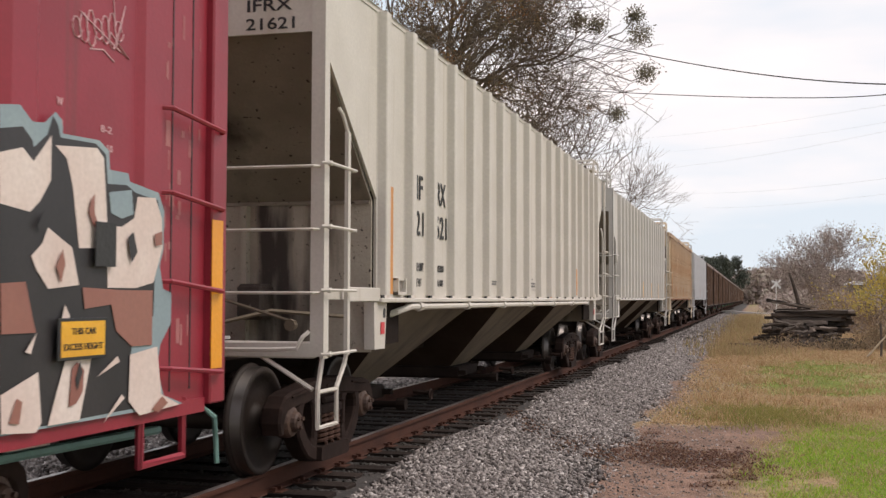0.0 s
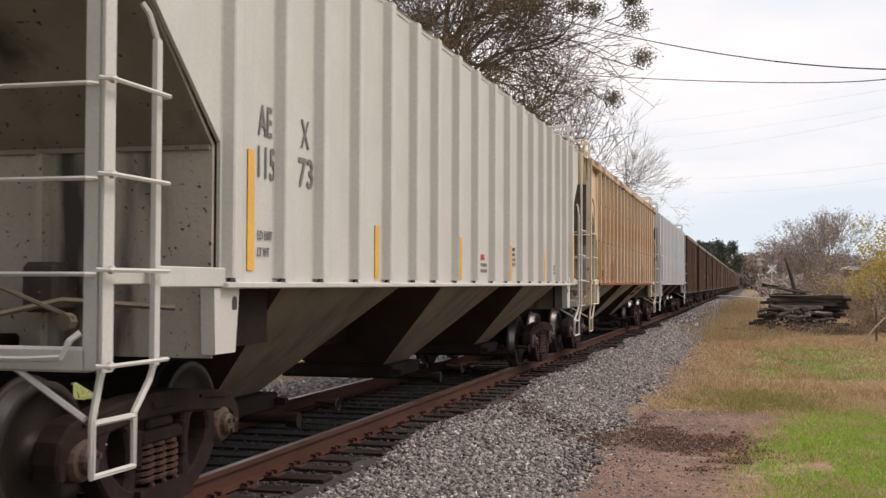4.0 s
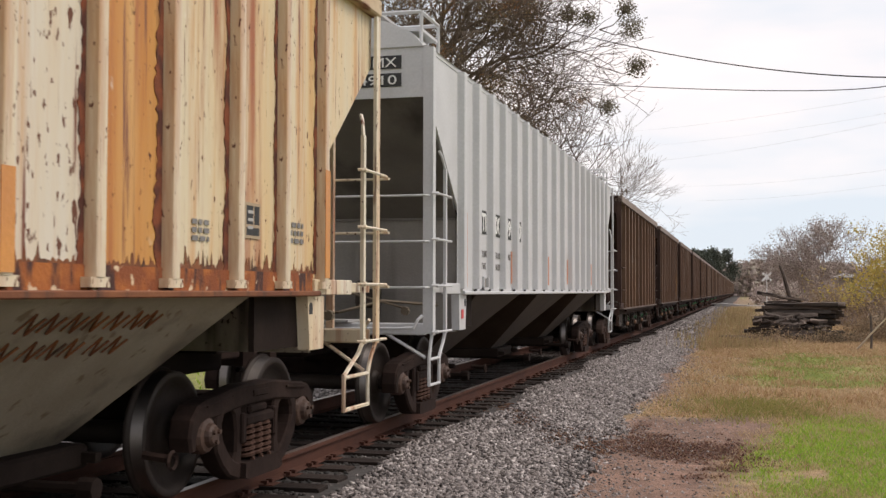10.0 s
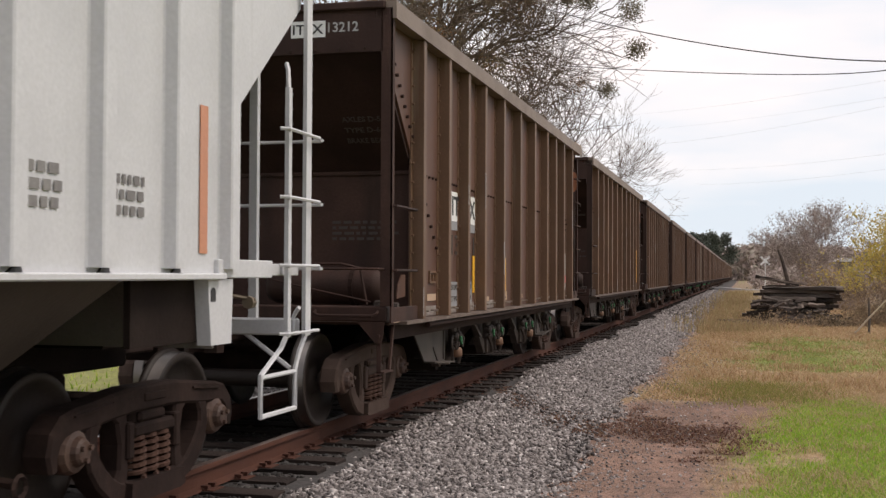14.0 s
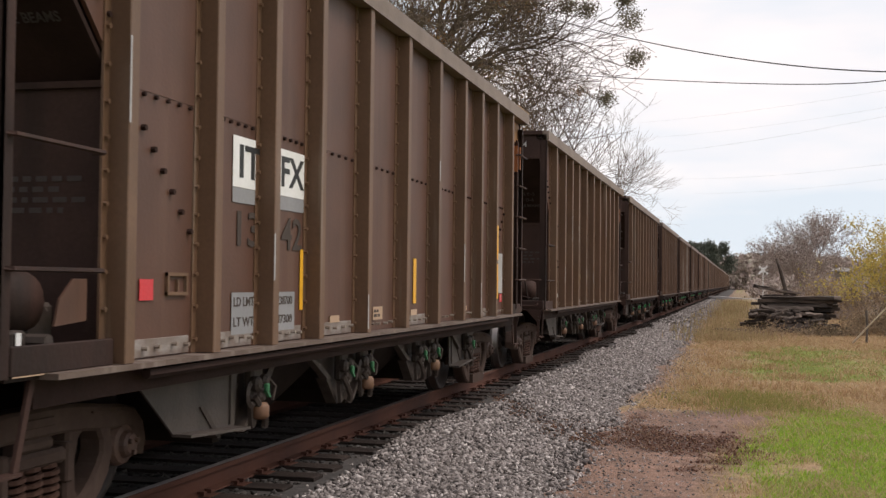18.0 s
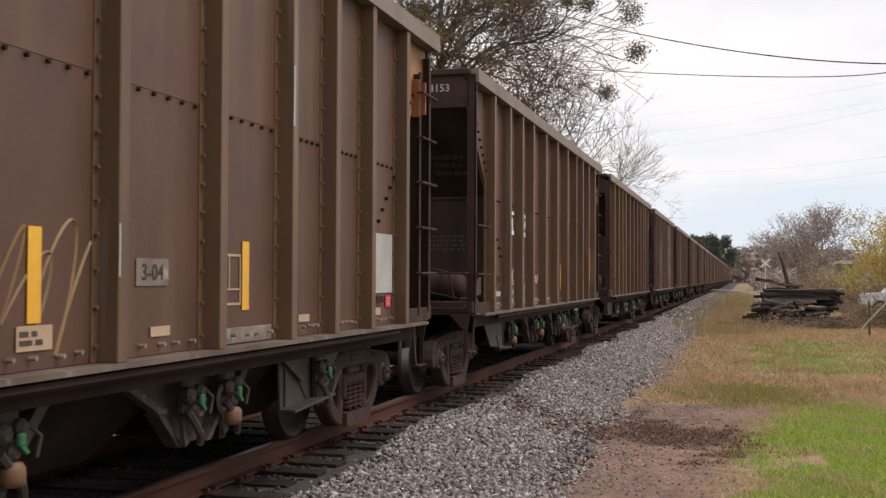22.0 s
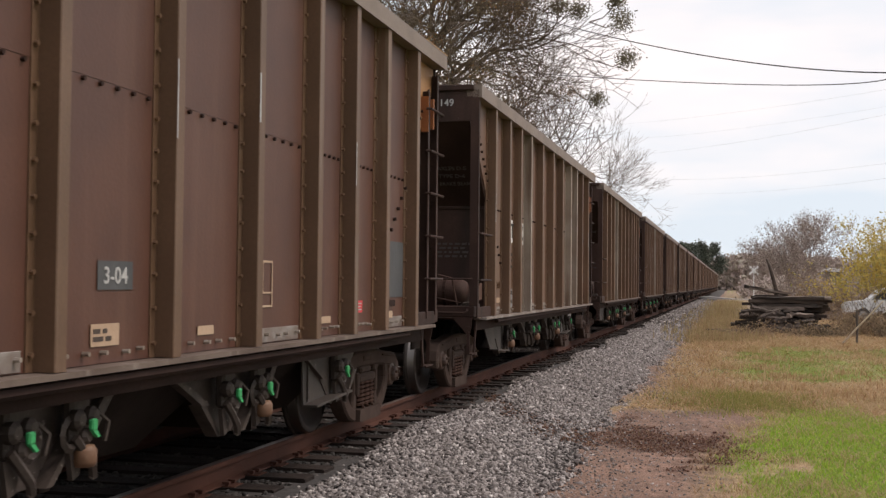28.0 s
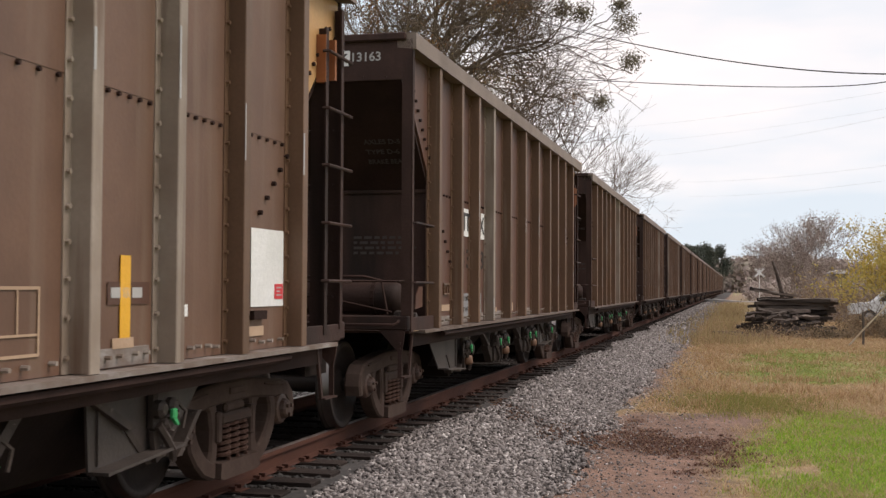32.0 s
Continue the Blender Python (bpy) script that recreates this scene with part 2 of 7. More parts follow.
M["bolt_steel"] = surf("dusty_bolt_steel", (0.30, 0.255, 0.22), (0.17, 0.12, 0.09), 0.6)
M["dusty_ledge"] = surf("dusty_sill_ledge", (0.135, 0.098, 0.078), (0.075, 0.046, 0.034), 0.7, streak=(3, 9, 3), streak_col=(0.19, 0.15, 0.13), streak_range=(0.55, 0.72))
M["coal_red"] = surf("reddish_brown_car_paint", (0.092, 0.036, 0.022), (0.072, 0.028, 0.018), 0.55, streak=(3, 5, 0.3), streak_col=(0.11, 0.05, 0.032), streak_range=(0.52, 0.8), rand=0.10, bump=0.12)
M["gear_plate"] = surf("dusty_plate_steel", (0.060, 0.046, 0.039), (0.036, 0.027, 0.023), 0.6, coarse=3, streak=(3, 3, 0.8), streak_col=(0.024, 0.018, 0.015), streak_range=(0.5, 0.7))
# bulkheads have a lighter base than the slope sheets above them
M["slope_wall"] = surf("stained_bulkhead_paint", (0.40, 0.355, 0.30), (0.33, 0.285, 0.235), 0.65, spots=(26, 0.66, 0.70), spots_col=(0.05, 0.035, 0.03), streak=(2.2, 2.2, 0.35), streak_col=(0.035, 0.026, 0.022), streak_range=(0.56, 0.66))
M["grey_slope"] = surf("streaked_grey_slope", (0.165, 0.150, 0.140), (0.125, 0.112, 0.104), 0.65, streak=(1.6, 1.6, 0.3), streak_col=(0.05, 0.043, 0.04), streak_range=(0.54, 0.72))
M["grey_slope_wall"] = surf("streaked_grey_bulkhead", (0.25, 0.232, 0.218), (0.20, 0.183, 0.17), 0.65, streak=(2.5, 2.5, 0.3), streak_col=(0.10, 0.085, 0.075), streak_range=(0.56, 0.74))
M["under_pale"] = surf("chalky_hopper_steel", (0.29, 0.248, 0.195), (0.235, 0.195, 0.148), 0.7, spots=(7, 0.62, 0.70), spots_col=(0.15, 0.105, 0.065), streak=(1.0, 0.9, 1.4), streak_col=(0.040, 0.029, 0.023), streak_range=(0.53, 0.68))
M["truck"] = surf("cast_steel_grime", (0.022, 0.0135, 0.0115), (0.038, 0.0235, 0.0195), 0.85, fine=25, coarse=5, spec=0.12)
M["truck_dusty"] = surf("dusty_cast_steel", (0.062, 0.040, 0.032), (0.085, 0.058, 0.047), 0.85, fine=25, coarse=4, spec=0.15)
M["cap_steel"] = surf("oily_cap_steel", (0.055, 0.028, 0.020), (0.10, 0.055, 0.038), 0.6, fine=30, coarse=8)
M["wheel"] = surf("wheel_steel", (0.022, 0.016, 0.014), (0.036, 0.026, 0.022), 0.55, spec=0.25)
M["tread"] = surf("polished_tread", (0.17, 0.155, 0.15), (0.10, 0.09, 0.085), 0.38, metal=1.0, bump=0.05)
M["spring"] = surf("rusty_spring", (0.060, 0.030, 0.022), (0.105, 0.056, 0.040), 0.8, spec=0.2)
M["rail"] = surf("rusty_rail", (0.085, 0.034, 0.022), (0.058, 0.025, 0.018), 0.8, fine=70, spec=0.2)
M["railtop"] = surf("worn_rail_head", (0.22, 0.16, 0.14), (0.30, 0.24, 0.21), 0.35, metal=0.7, bump=0.05)
M["tie"] = surf("creosoted_tie", (0.022, 0.016, 0.014), (0.044, 0.031, 0.026), 0.9, rand=0.3, stretch=(0.4, 3, 3), fine=30, bump=0.8, spec=0.15)
M["black"] = surf("black_stencil", (0.02, 0.02, 0.022), (0.03, 0.03, 0.03), 0.6)
M["stencil"] = surf("faded_stencil", (0.16, 0.15, 0.15), (0.24, 0.23, 0.22), 0.7)
M["white"] = surf("white_paint", (0.78, 0.78, 0.77), (0.70, 0.70, 0.68), 0.55)
M["plate"] = surf("pale_panel", (0.42, 0.41, 0.40), (0.34, 0.33, 0.33), 0.6, fine=18)
M["yellow"] = surf("yellow_reflector", (0.80, 0.42, 0.03), (0.72, 0.36, 0.03), 0.4)
M["orange"] = surf("orange_reflector", (0.62, 0.27, 0.07), (0.55, 0.23, 0.07), 0.5)
M["fade"] = surf("sun_faded_reflector", (0.55, 0.24, 0.14), (0.50, 0.22, 0.13), 0.5)
M["red"] = surf("red_tag", (0.62, 0.04, 0.05), (0.55, 0.04, 0.05), 0.5)
M["green"] = surf("green_hose", (0.03, 0.34, 0.11), (0.025, 0.26, 0.09), 0.5)
M["dull_green"] = surf("dull_green_indicator", (0.02, 0.13, 0.05), (0.015, 0.10, 0.04), 0.6)
M["gear"] = surf("greasy_gear_steel", (0.066, 0.050, 0.043), (0.030, 0.022, 0.018), 0.6, coarse=6, spots=(22, 0.66, 0.74), spots_col=(0.22, 0.19, 0.17), spec=0.25)
M["bulb"] = surf("tan_valve_body", (0.17, 0.085, 0.045), (0.10, 0.048, 0.027), 0.6)
M["scuffed"] = surf("scuffed_strip", (0.20, 0.165, 0.145), (0.13, 0.085, 0.062), 0.6, coarse=7, streak=(3, 3, 9), streak_col=(0.30, 0.275, 0.26), streak_range=(0.55, 0.7))
M["bark"] = surf("bark", (0.085, 0.068, 0.056), (0.13, 0.105, 0.085), 0.95, fine=14, bump=0.9)
M["wire"] = surf("grey_wire", (0.50, 0.50, 0.52), (0.56, 0.56, 0.58), 0.7)
M["twig"] = surf("twigs", (0.115, 0.083, 0.062), (0.175, 0.132, 0.10), 0.95)


# ---- builders ----
class Mesher:
    """Collects corners and faces of one part."""

    def __init__(self):
        self.v, self.f = [], []

    def add(self, verts, faces):
        k = len(self.v)
        self.v += [tuple(p) for p in verts]
        self.f += [tuple(i + k for i in f) for f in faces]
        return self

    def box(self, x0, x1, y0, y1, z0, z1, c=0.0):
        if c <= 0:
            vs = [(x, y, z) for x in (x0, x1) for y in (y0, y1) for z in (z0, z1)]
            return self.add(vs, [(0, 1, 3, 2), (4, 6, 7, 5), (0, 4, 5, 1), (2, 3, 7, 6), (0, 2, 6, 4), (1, 5, 7, 3)])
        lo, hi, vs, idx = (x0, y0, z0), (x1, y1, z1), [], {}
        for s in product((0, 1), repeat=3):
            for ax in range(3):
                q = [hi[i] if s[i] else lo[i] for i in range(3)]
                for i in range(3):
                    if i != ax:
                        q[i] += -c if s[i] else c
                idx[s, ax] = len(vs)
                vs.append(q)
        fs = []
        for ax in range(3):
            b, d = (ax + 1) % 3, (ax + 2) % 3
            for sd in (0, 1):
                ring = []
                for sb, se in ((0, 0), (1, 0), (1, 1), (0, 1)):
                    s = [0, 0, 0]
                    s[ax], s[b], s[d] = sd, sb, se
                    ring.append(idx[tuple(s), ax])
                fs.append(tuple(ring) if sd else tuple(reversed(ring)))
            for sb, se in product((0, 1), repeat=2):
                s0, s1 = [0, 0, 0], [0, 0, 0]
                s0[ax], s1[ax] = 0, 1
                for s in (s0, s1):
                    s[b], s[d] = sb, se
                s0, s1 = tuple(s0), tuple(s1)
                q = (idx[s0, b], idx[s1, b], idx[s1, d], idx[s0, d])
                fs.append(q if (sb ^ se) else tuple(reversed(q)))
        fs += [tuple(idx[s, a] for a in ((0, 1, 2) if sum(s) % 2 else (0, 2, 1))) for s in product((0, 1), repeat=3)]
        return self.add(vs, fs)

    def prism(self, poly, a0, a1, axis="x"):
        """A flat outline of (u, v) pairs, drawn out along an axis: x takes (y, z), y takes (x, z), z takes (x, y)."""
        put = {"x": lambda u, v, a: (a, u, v), "y": lambda u, v, a: (u, a, v), "z": lambda u, v, a: (u, v, a)}[axis]
        n = len(poly)
        vs = [put(u, v, a0) for u, v in poly] + [put(u, v, a1) for u, v in poly]
        return self.add(vs, [tuple(range(n))[::-1], tuple(range(n, 2 * n))] + [(i, (i + 1) % n, n + (i + 1) % n, n + i) for i in range(n)])

    def tube(self, pts, r, n=6, r1=None):
        pts = [Vector(p) for p in pts]
        rings = []
        for i, p in enumerate(pts):
            d = (pts[min(i + 1, len(pts) - 1)] - pts[max(i - 1, 0)]).normalized()
            u = d.orthogonal().normalized()
            if i and rings:
                u = (old - d * old.dot(d)).normalized()
            old, w = u, d.cross(u)
            rr = r if r1 is None else r + (r1 - r) * i / (len(pts) - 1)
            rings.append([p + rr * (math.cos(6.2832 * k / n) * u + math.sin(6.2832 * k / n) * w) for k in range(n)])
        vs = [q for ring in rings for q in ring]
        fs = [(i * n + k, i * n + (k + 1) % n, (i + 1) * n + (k + 1) % n, (i + 1) * n + k) for i in range(len(pts) - 1) for k in range(n)]
        return self.add(vs, fs + [tuple(range(n))[::-1], tuple(range(len(vs) - n, len(vs)))])

    def lathe(self, prof, n=24, axis="x", centre=(0, 0, 0), closed=False):
        """Turns (radius, along) pairs round an axis."""
        vs = []
        for r, a in prof:
            for k in range(n):
                c, s = r * math.cos(6.2832 * k / n), r * math.sin(6.2832 * k / n)
                q = {"x": (a, c, s), "y": (c, a, s), "z": (c, s, a)}[axis]
                vs.append([q[i] + centre[i] for i in range(3)])
        m = len(prof)
        fs = [(i * n + k, i * n + (k + 1) % n, (i + 1) % m * n + (k + 1) % n, (i + 1) % m * n + k) for i in range(m if closed else m - 1) for k in range(n)]
        return self.add(vs, fs)

    def mesh(self, name, mat, smooth=False):
        me = bpy.data.meshes.new(name)
        me.from_pydata(self.v, [], self.f)
        me.validate()
        bm = bmesh.new()
        bm.from_mesh(me)
        bmesh.ops.recalc_face_normals(bm, faces=bm.faces)
        bm.to_mesh(me)
        bm.free()
        me.materials.append(M[mat] if isinstance(mat, str) else mat)
        if smooth:
            me.shade_smooth()
        return me


def part(name, mb, mat, parent, label="", at=None, smooth=False):
    me = mb if isinstance(mb, bpy.types.Mesh) else mb.mesh(name, mat, smooth)
    ob = new(name, me)
    ob.parent = parent
    if at is not None:
        ob.matrix_basis = at if isinstance(at, Matrix) else pose(*at)
    if label:
        ob["label"] = label
    return ob


def thing(name, label, category, at=(0, 0, 0), group="", kind="", mesh=None):
    ob = new(name, mesh)
    ob.matrix_basis = at if isinstance(at, Matrix) else pose(*at)
    return tagged(ob, label, category, group, kind)


def box(*a, c=0.0):
    return Mesher().box(*a, c=c)


def raw_mesh(name, verts, faces, mat, smooth=False):
    """A big mesh straight from arrays; faces all have the same number of corners."""
    me = bpy.data.meshes.new(name)
    verts, faces = np.asarray(verts, dtype=np.float32), np.asarray(faces, dtype=np.int32)
    me.vertices.add(len(verts))
    me.vertices.foreach_set("co", verts.ravel())
    k = faces.shape[1]
    me.loops.add(faces.size)
    me.loops.foreach_set("vertex_index", faces.ravel())
    me.polygons.add(len(faces))
    me.polygons.foreach_set("loop_start", np.arange(0, faces.size, k, dtype=np.int32))
    me.update(calc_edges=True)
    me.materials.append(M[mat] if isinstance(mat, str) else mat)
    if smooth:
        me.shade_smooth()
    return me


# ---- rolling stock: shared parts ----
R_WHEEL = 0.43
TRAIN = []        # (car, front end's place at 0 s)
AXLES = []        # (axle, place along its car, car's front)
CACHE = {}


def shared(key, make, mat, smooth=False):
    if (key, mat) not in CACHE:
        CACHE[key, mat] = make().mesh(key, mat, smooth)
    return CACHE[key, mat]


def wheel_mesh():
    if "wheel" not in CACHE:
        mb = Mesher()
        prof = [(0.06, 0.66), (0.11, 0.66), (0.12, 0.71), (0.33, 0.735), (0.375, 0.70), (0.45, 0.70), (0.457, 0.715), (0.445, 0.732), (R_WHEEL, 0.745),
                (R_WHEEL - 0.004, 0.83), (R_WHEEL - 0.012, 0.838), (0.372, 0.838), (0.352, 0.80), (0.15, 0.765), (0.125, 0.79), (0.10, 0.83), (0.06, 0.83)]
        mb.lathe(prof, 40, "x", closed=True)
        me = mb.mesh("wheel", "wheel", True)
        me.materials.append(M["tread"])
        for p in me.polygons:
            c = p.center
            if 0.42 < math.hypot(c.y, c.z) < 0.4335 and abs(c.x) > 0.74 and abs(c.x) < 0.832:
                p.material_index = 1
        CACHE["wheel"] = me
    return CACHE["wheel"]


def sideframe():
    """A cast truck side frame: arched top chord hooked over the bearings, columns, diagonals and spring seat, open windows between."""
    mb = Mesher()

    def cast(line, t0, t1):
        """A curved member with chamfered edges, given as (y, z, half width) along its length."""
        k0, n = len(mb.v), len(line)
        vs, c = [], 0.018
        for i, (y, z, w) in enumerate(line):
            a, b = line[max(i - 1, 0)], line[min(i + 1, n - 1)]
            d = Vector((b[0] - a[0], b[1] - a[1])).normalized()
            ny, nz = -d.y, d.x
            for x, q in ((t0, -w + c), (t0 + c, -w), (t1 - c, -w), (t1, -w + c), (t1, w - c), (t1 - c, w), (t0 + c, w), (t0, w - c)):
                vs.append((x, y + ny * q, z + nz * q))
        fs = [tuple(range(8)), tuple(range(8 * n - 8, 8 * n))]
        fs += [(8 * i + k, 8 * i + (k + 1) % 8, 8 * i + 8 + (k + 1) % 8, 8 * i + 8 + k) for i in range(n - 1) for k in range(8)]
        mb.add(vs, fs)
    for s in (-1, 1):
        cast([(s * a, b, w) for a, b, w in ((0.0, 0.645, 0.078), (0.25, 0.645, 0.078), (0.48, 0.628, 0.076), (0.68, 0.605, 0.074), (0.86, 0.595, 0.070), (0.98, 0.575, 0.066), (1.055, 0.515, 0.062), (1.085, 0.43, 0.054), (1.075, 0.345, 0.036))], 0.92, 1.09)
        cast([(s * a, b, w) for a, b, w in ((0.64, 0.60, 0.07), (0.685, 0.50, 0.058), (0.695, 0.41, 0.062), (0.66, 0.32, 0.070), (0.58, 0.23, 0.070), (0.48, 0.155, 0.068), (0.37, 0.115, 0.064), (0.22, 0.105, 0.06))], 0.93, 1.085)
        cast([(s * a, b, w) for a, b, w in ((0.40, 0.62, 0.10), (0.355, 0.54, 0.062), (0.33, 0.40, 0.052), (0.335, 0.24, 0.056), (0.38, 0.12, 0.08))], 0.93, 1.075)
        mb.box(0.95, 1.06, s * 0.87 - 0.10, s * 0.87 + 0.10, 0.525, 0.56, 0.01)
        cast([(s * a, b, w) for a, b, w in ((0.50, 0.655, 0.012), (0.70, 0.635, 0.012), (0.90, 0.622, 0.012))], 1.05, 1.105)
    mb.prism([(-0.34, 0.06), (-0.28, 0.045), (0.28, 0.045), (0.34, 0.06), (0.33, 0.165), (-0.33, 0.165)], 0.90, 1.13)
    mb.box(0.90, 1.10, -0.26, 0.26, 0.415, 0.50, 0.02)
    mb.box(0.90, 1.085, -0.16, 0.16, 0.50, 0.57, 0.02)
    mb.box(1.08, 1.10, -0.13, 0.13, 0.625, 0.675, 0.006)
    for y in (-0.29, 0.29):
        mb.box(0.93, 1.10, y - 0.035, y + 0.035, 0.30, 0.52, 0.012)
    return mb


def coil():
    mb = Mesher()
    pts = [(0.066 * math.cos(a), 0.066 * math.sin(a), 0.17 + 0.245 * k / 72) for k in range(73) for a in (6.2832 * k / 12,)]
    return mb.tube(pts, 0.0165, 5)


def cap():
    mb = Mesher().lathe([(0.0, 1.145), (0.06, 1.145), (0.075, 1.13), (0.085, 1.10), (0.115, 1.09), (0.13, 1.06), (0.13, 0.98)], 14, "x")
    for k in range(3):
        a = 2.0944 * k + 0.5
        mb.lathe([(0.0, 1.165), (0.017, 1.165), (0.017, 1.13)], 6, "x", (0, 0.045 * math.cos(a), 0.045 * math.sin(a)))
    return mb


def add_truck(car, yc, front, keyed=True, cast="truck"):
    """Two wheelsets, two side frames, a bolster, springs and bearing caps."""
    for s in (0, 180):
        fr = part("side_frame", shared("side_frame", sideframe, cast), None, car, at=pose(0, yc, 0, 0, 0, s))
        for dy in (-0.15, 0.0, 0.15):
            part("spring", shared("spring", coil, "spring"), None, fr, at=(1.03, dy, 0))
        for dy in (-0.87, 0.87):
            part("bearing_cap", shared("bearing_cap", cap, "cap_steel"), None, fr, at=(0, dy, R_WHEEL))
        part("brake_beam", shared("brake_beam", lambda: Mesher().box(0.0, 0.86, -0.36, -0.28, 0.3, 0.38, 0.01).box(0.72, 0.84, -0.52, -0.36, 0.24, 0.46, 0.02), "truck"), None, fr)
    part("bolster", shared("bolster", lambda: Mesher().box(-1.05, 1.05, -0.2, 0.2, 0.42, 0.64, 0.03).box(-0.3, 0.3, -0.3, 0.3, 0.6, 0.76, 0.04), "truck"), None, car, at=(0, yc, 0))
    for dy in (-0.87, 0.87):
        ax = part("axle", shared("axle", lambda: Mesher().lathe([(0.07, -1.0), (0.085, -0.62), (0.08, 0.0), (0.085, 0.62), (0.07, 1.0)], 12, "x"), "wheel", True), None, car,
                  at=(0, yc + dy, R_WHEEL))
        part("wheel", wheel_mesh(), None, ax)
        part("wheel", wheel_mesh(), None, ax, at=pose(0, 0, 0, 0, 0, 180))
        if keyed:
            AXLES.append((ax, yc + dy))


def coupler(car, y, s):
    """Draft gear, shank and knuckle at one end; s is -1 at the front, 1 at the rear."""
    mb = Mesher()
    mb.box(-0.09, 0.09, min(y, y + s * 0.62), max(y, y + s * 0.62), 0.78, 0.93, 0.02)
    k = y + s * 0.62
    mb.prism([(-0.16, k), (0.12, k), (0.19, k + s * 0.10), (0.17, k + s * 0.2), (0.03, k + s * 0.16), (-0.02, k + s * 0.06), (-0.10, k + s * 0.20), (-0.18, k + s * 0.12)], 0.71, 0.99, "z")
    part("coupler", mb, "truck", car)
    hose = Mesher().tube([(0.35 * s, y, 0.72), (0.37 * s, y + s * 0.2, 0.70), (0.30 * s, y + s * 0.40, 0.56), (0.2 * s, y + s * 0.62, 0.48), (0.05 * s, y + s * 0.78, 0.47)], 0.022, 6)
    part("air_hose", hose, "dark", car)


def words(car, text, y0, y1, z0, z1, mat="black", x=1.537, bold=0.012, on_end=None, turn=0):
    """Stencilled words that fill a field of a side, read from the lineside; with on_end, of an end sheet at that y (y0, y1 are then x)."""
    cu = bpy.data.curves.new("lettering", "FONT")
    cu.body, cu.size, cu.extrude, cu.offset, cu.resolution_u, cu.align_x = text, 1.0, 0.0015, bold, 3, "CENTER"
    tmp = bpy.data.objects.new("lettering", cu)
    me = bpy.data.meshes.new_from_object(tmp)
    bpy.data.objects.remove(tmp)
    co = np.empty(len(me.vertices) * 3)
    me.vertices.foreach_get("co", co)
    co = co.reshape(-1, 3)
    lo, hi = co.min(0), co.max(0)
    co[:, 0] = (co[:, 0] - lo[0]) / (hi[0] - lo[0]) * (y1 - y0)
    co[:, 1] = (co[:, 1] - lo[1]) / (hi[1] - lo[1]) * (z1 - z0)
    co[:, 2] = co[:, 2] * 1.0
    me.vertices.foreach_set("co", co.ravel())
    me.update()
    me.materials.clear()
    me.materials.append(M[mat])
    m = pose(x, y0, z0, 90, 0, 90) if on_end is None else pose(y0, on_end, z0, 90, 0, 0)
    return part("lettering", me, None, car, at=m)


def decal(car, name, mat, y0, y1, z0, z1, x=1.535, label="", t=0.004):
    return part(name, box(x, x + t, y0, y1, z0, z1), mat, car, label)


def bars(car, y, z, w, n, size=0.05, mat="stencil", x=1.536):
    """Lines of writing too small to read."""
    for k in range(n):
        mb = Mesher()
        q = y
        rnd = random.Random(int(y * 100) + k)
        while q < y + w - 0.02:
            e = min(q + rnd.uniform(0.03, 0.11), y + w)
            mb.box(x, x + 0.002, q, e, z - k * size * 1.6, z - k * size * 1.6 + size)
            q = e + 0.025
        tagged(part("small_print", mb, mat, car), kind="stuff")


# ---- covered hopper cars ----
HL = 16.65
RIBS = (1.50, 2.30, 3.03, 3.83, 4.68, 5.49, 6.25, 7.12, 8.02, 8.95, 9.85, 10.73, 11.56, 12.40, 13.18, 14.00, 14.70, 15.41)
BAYS = ((2.50, 5.35, 3.50, 4.40), (6.85, 9.85, 8.00, 8.98), (11.42, 14.25, 12.65, 13.62))


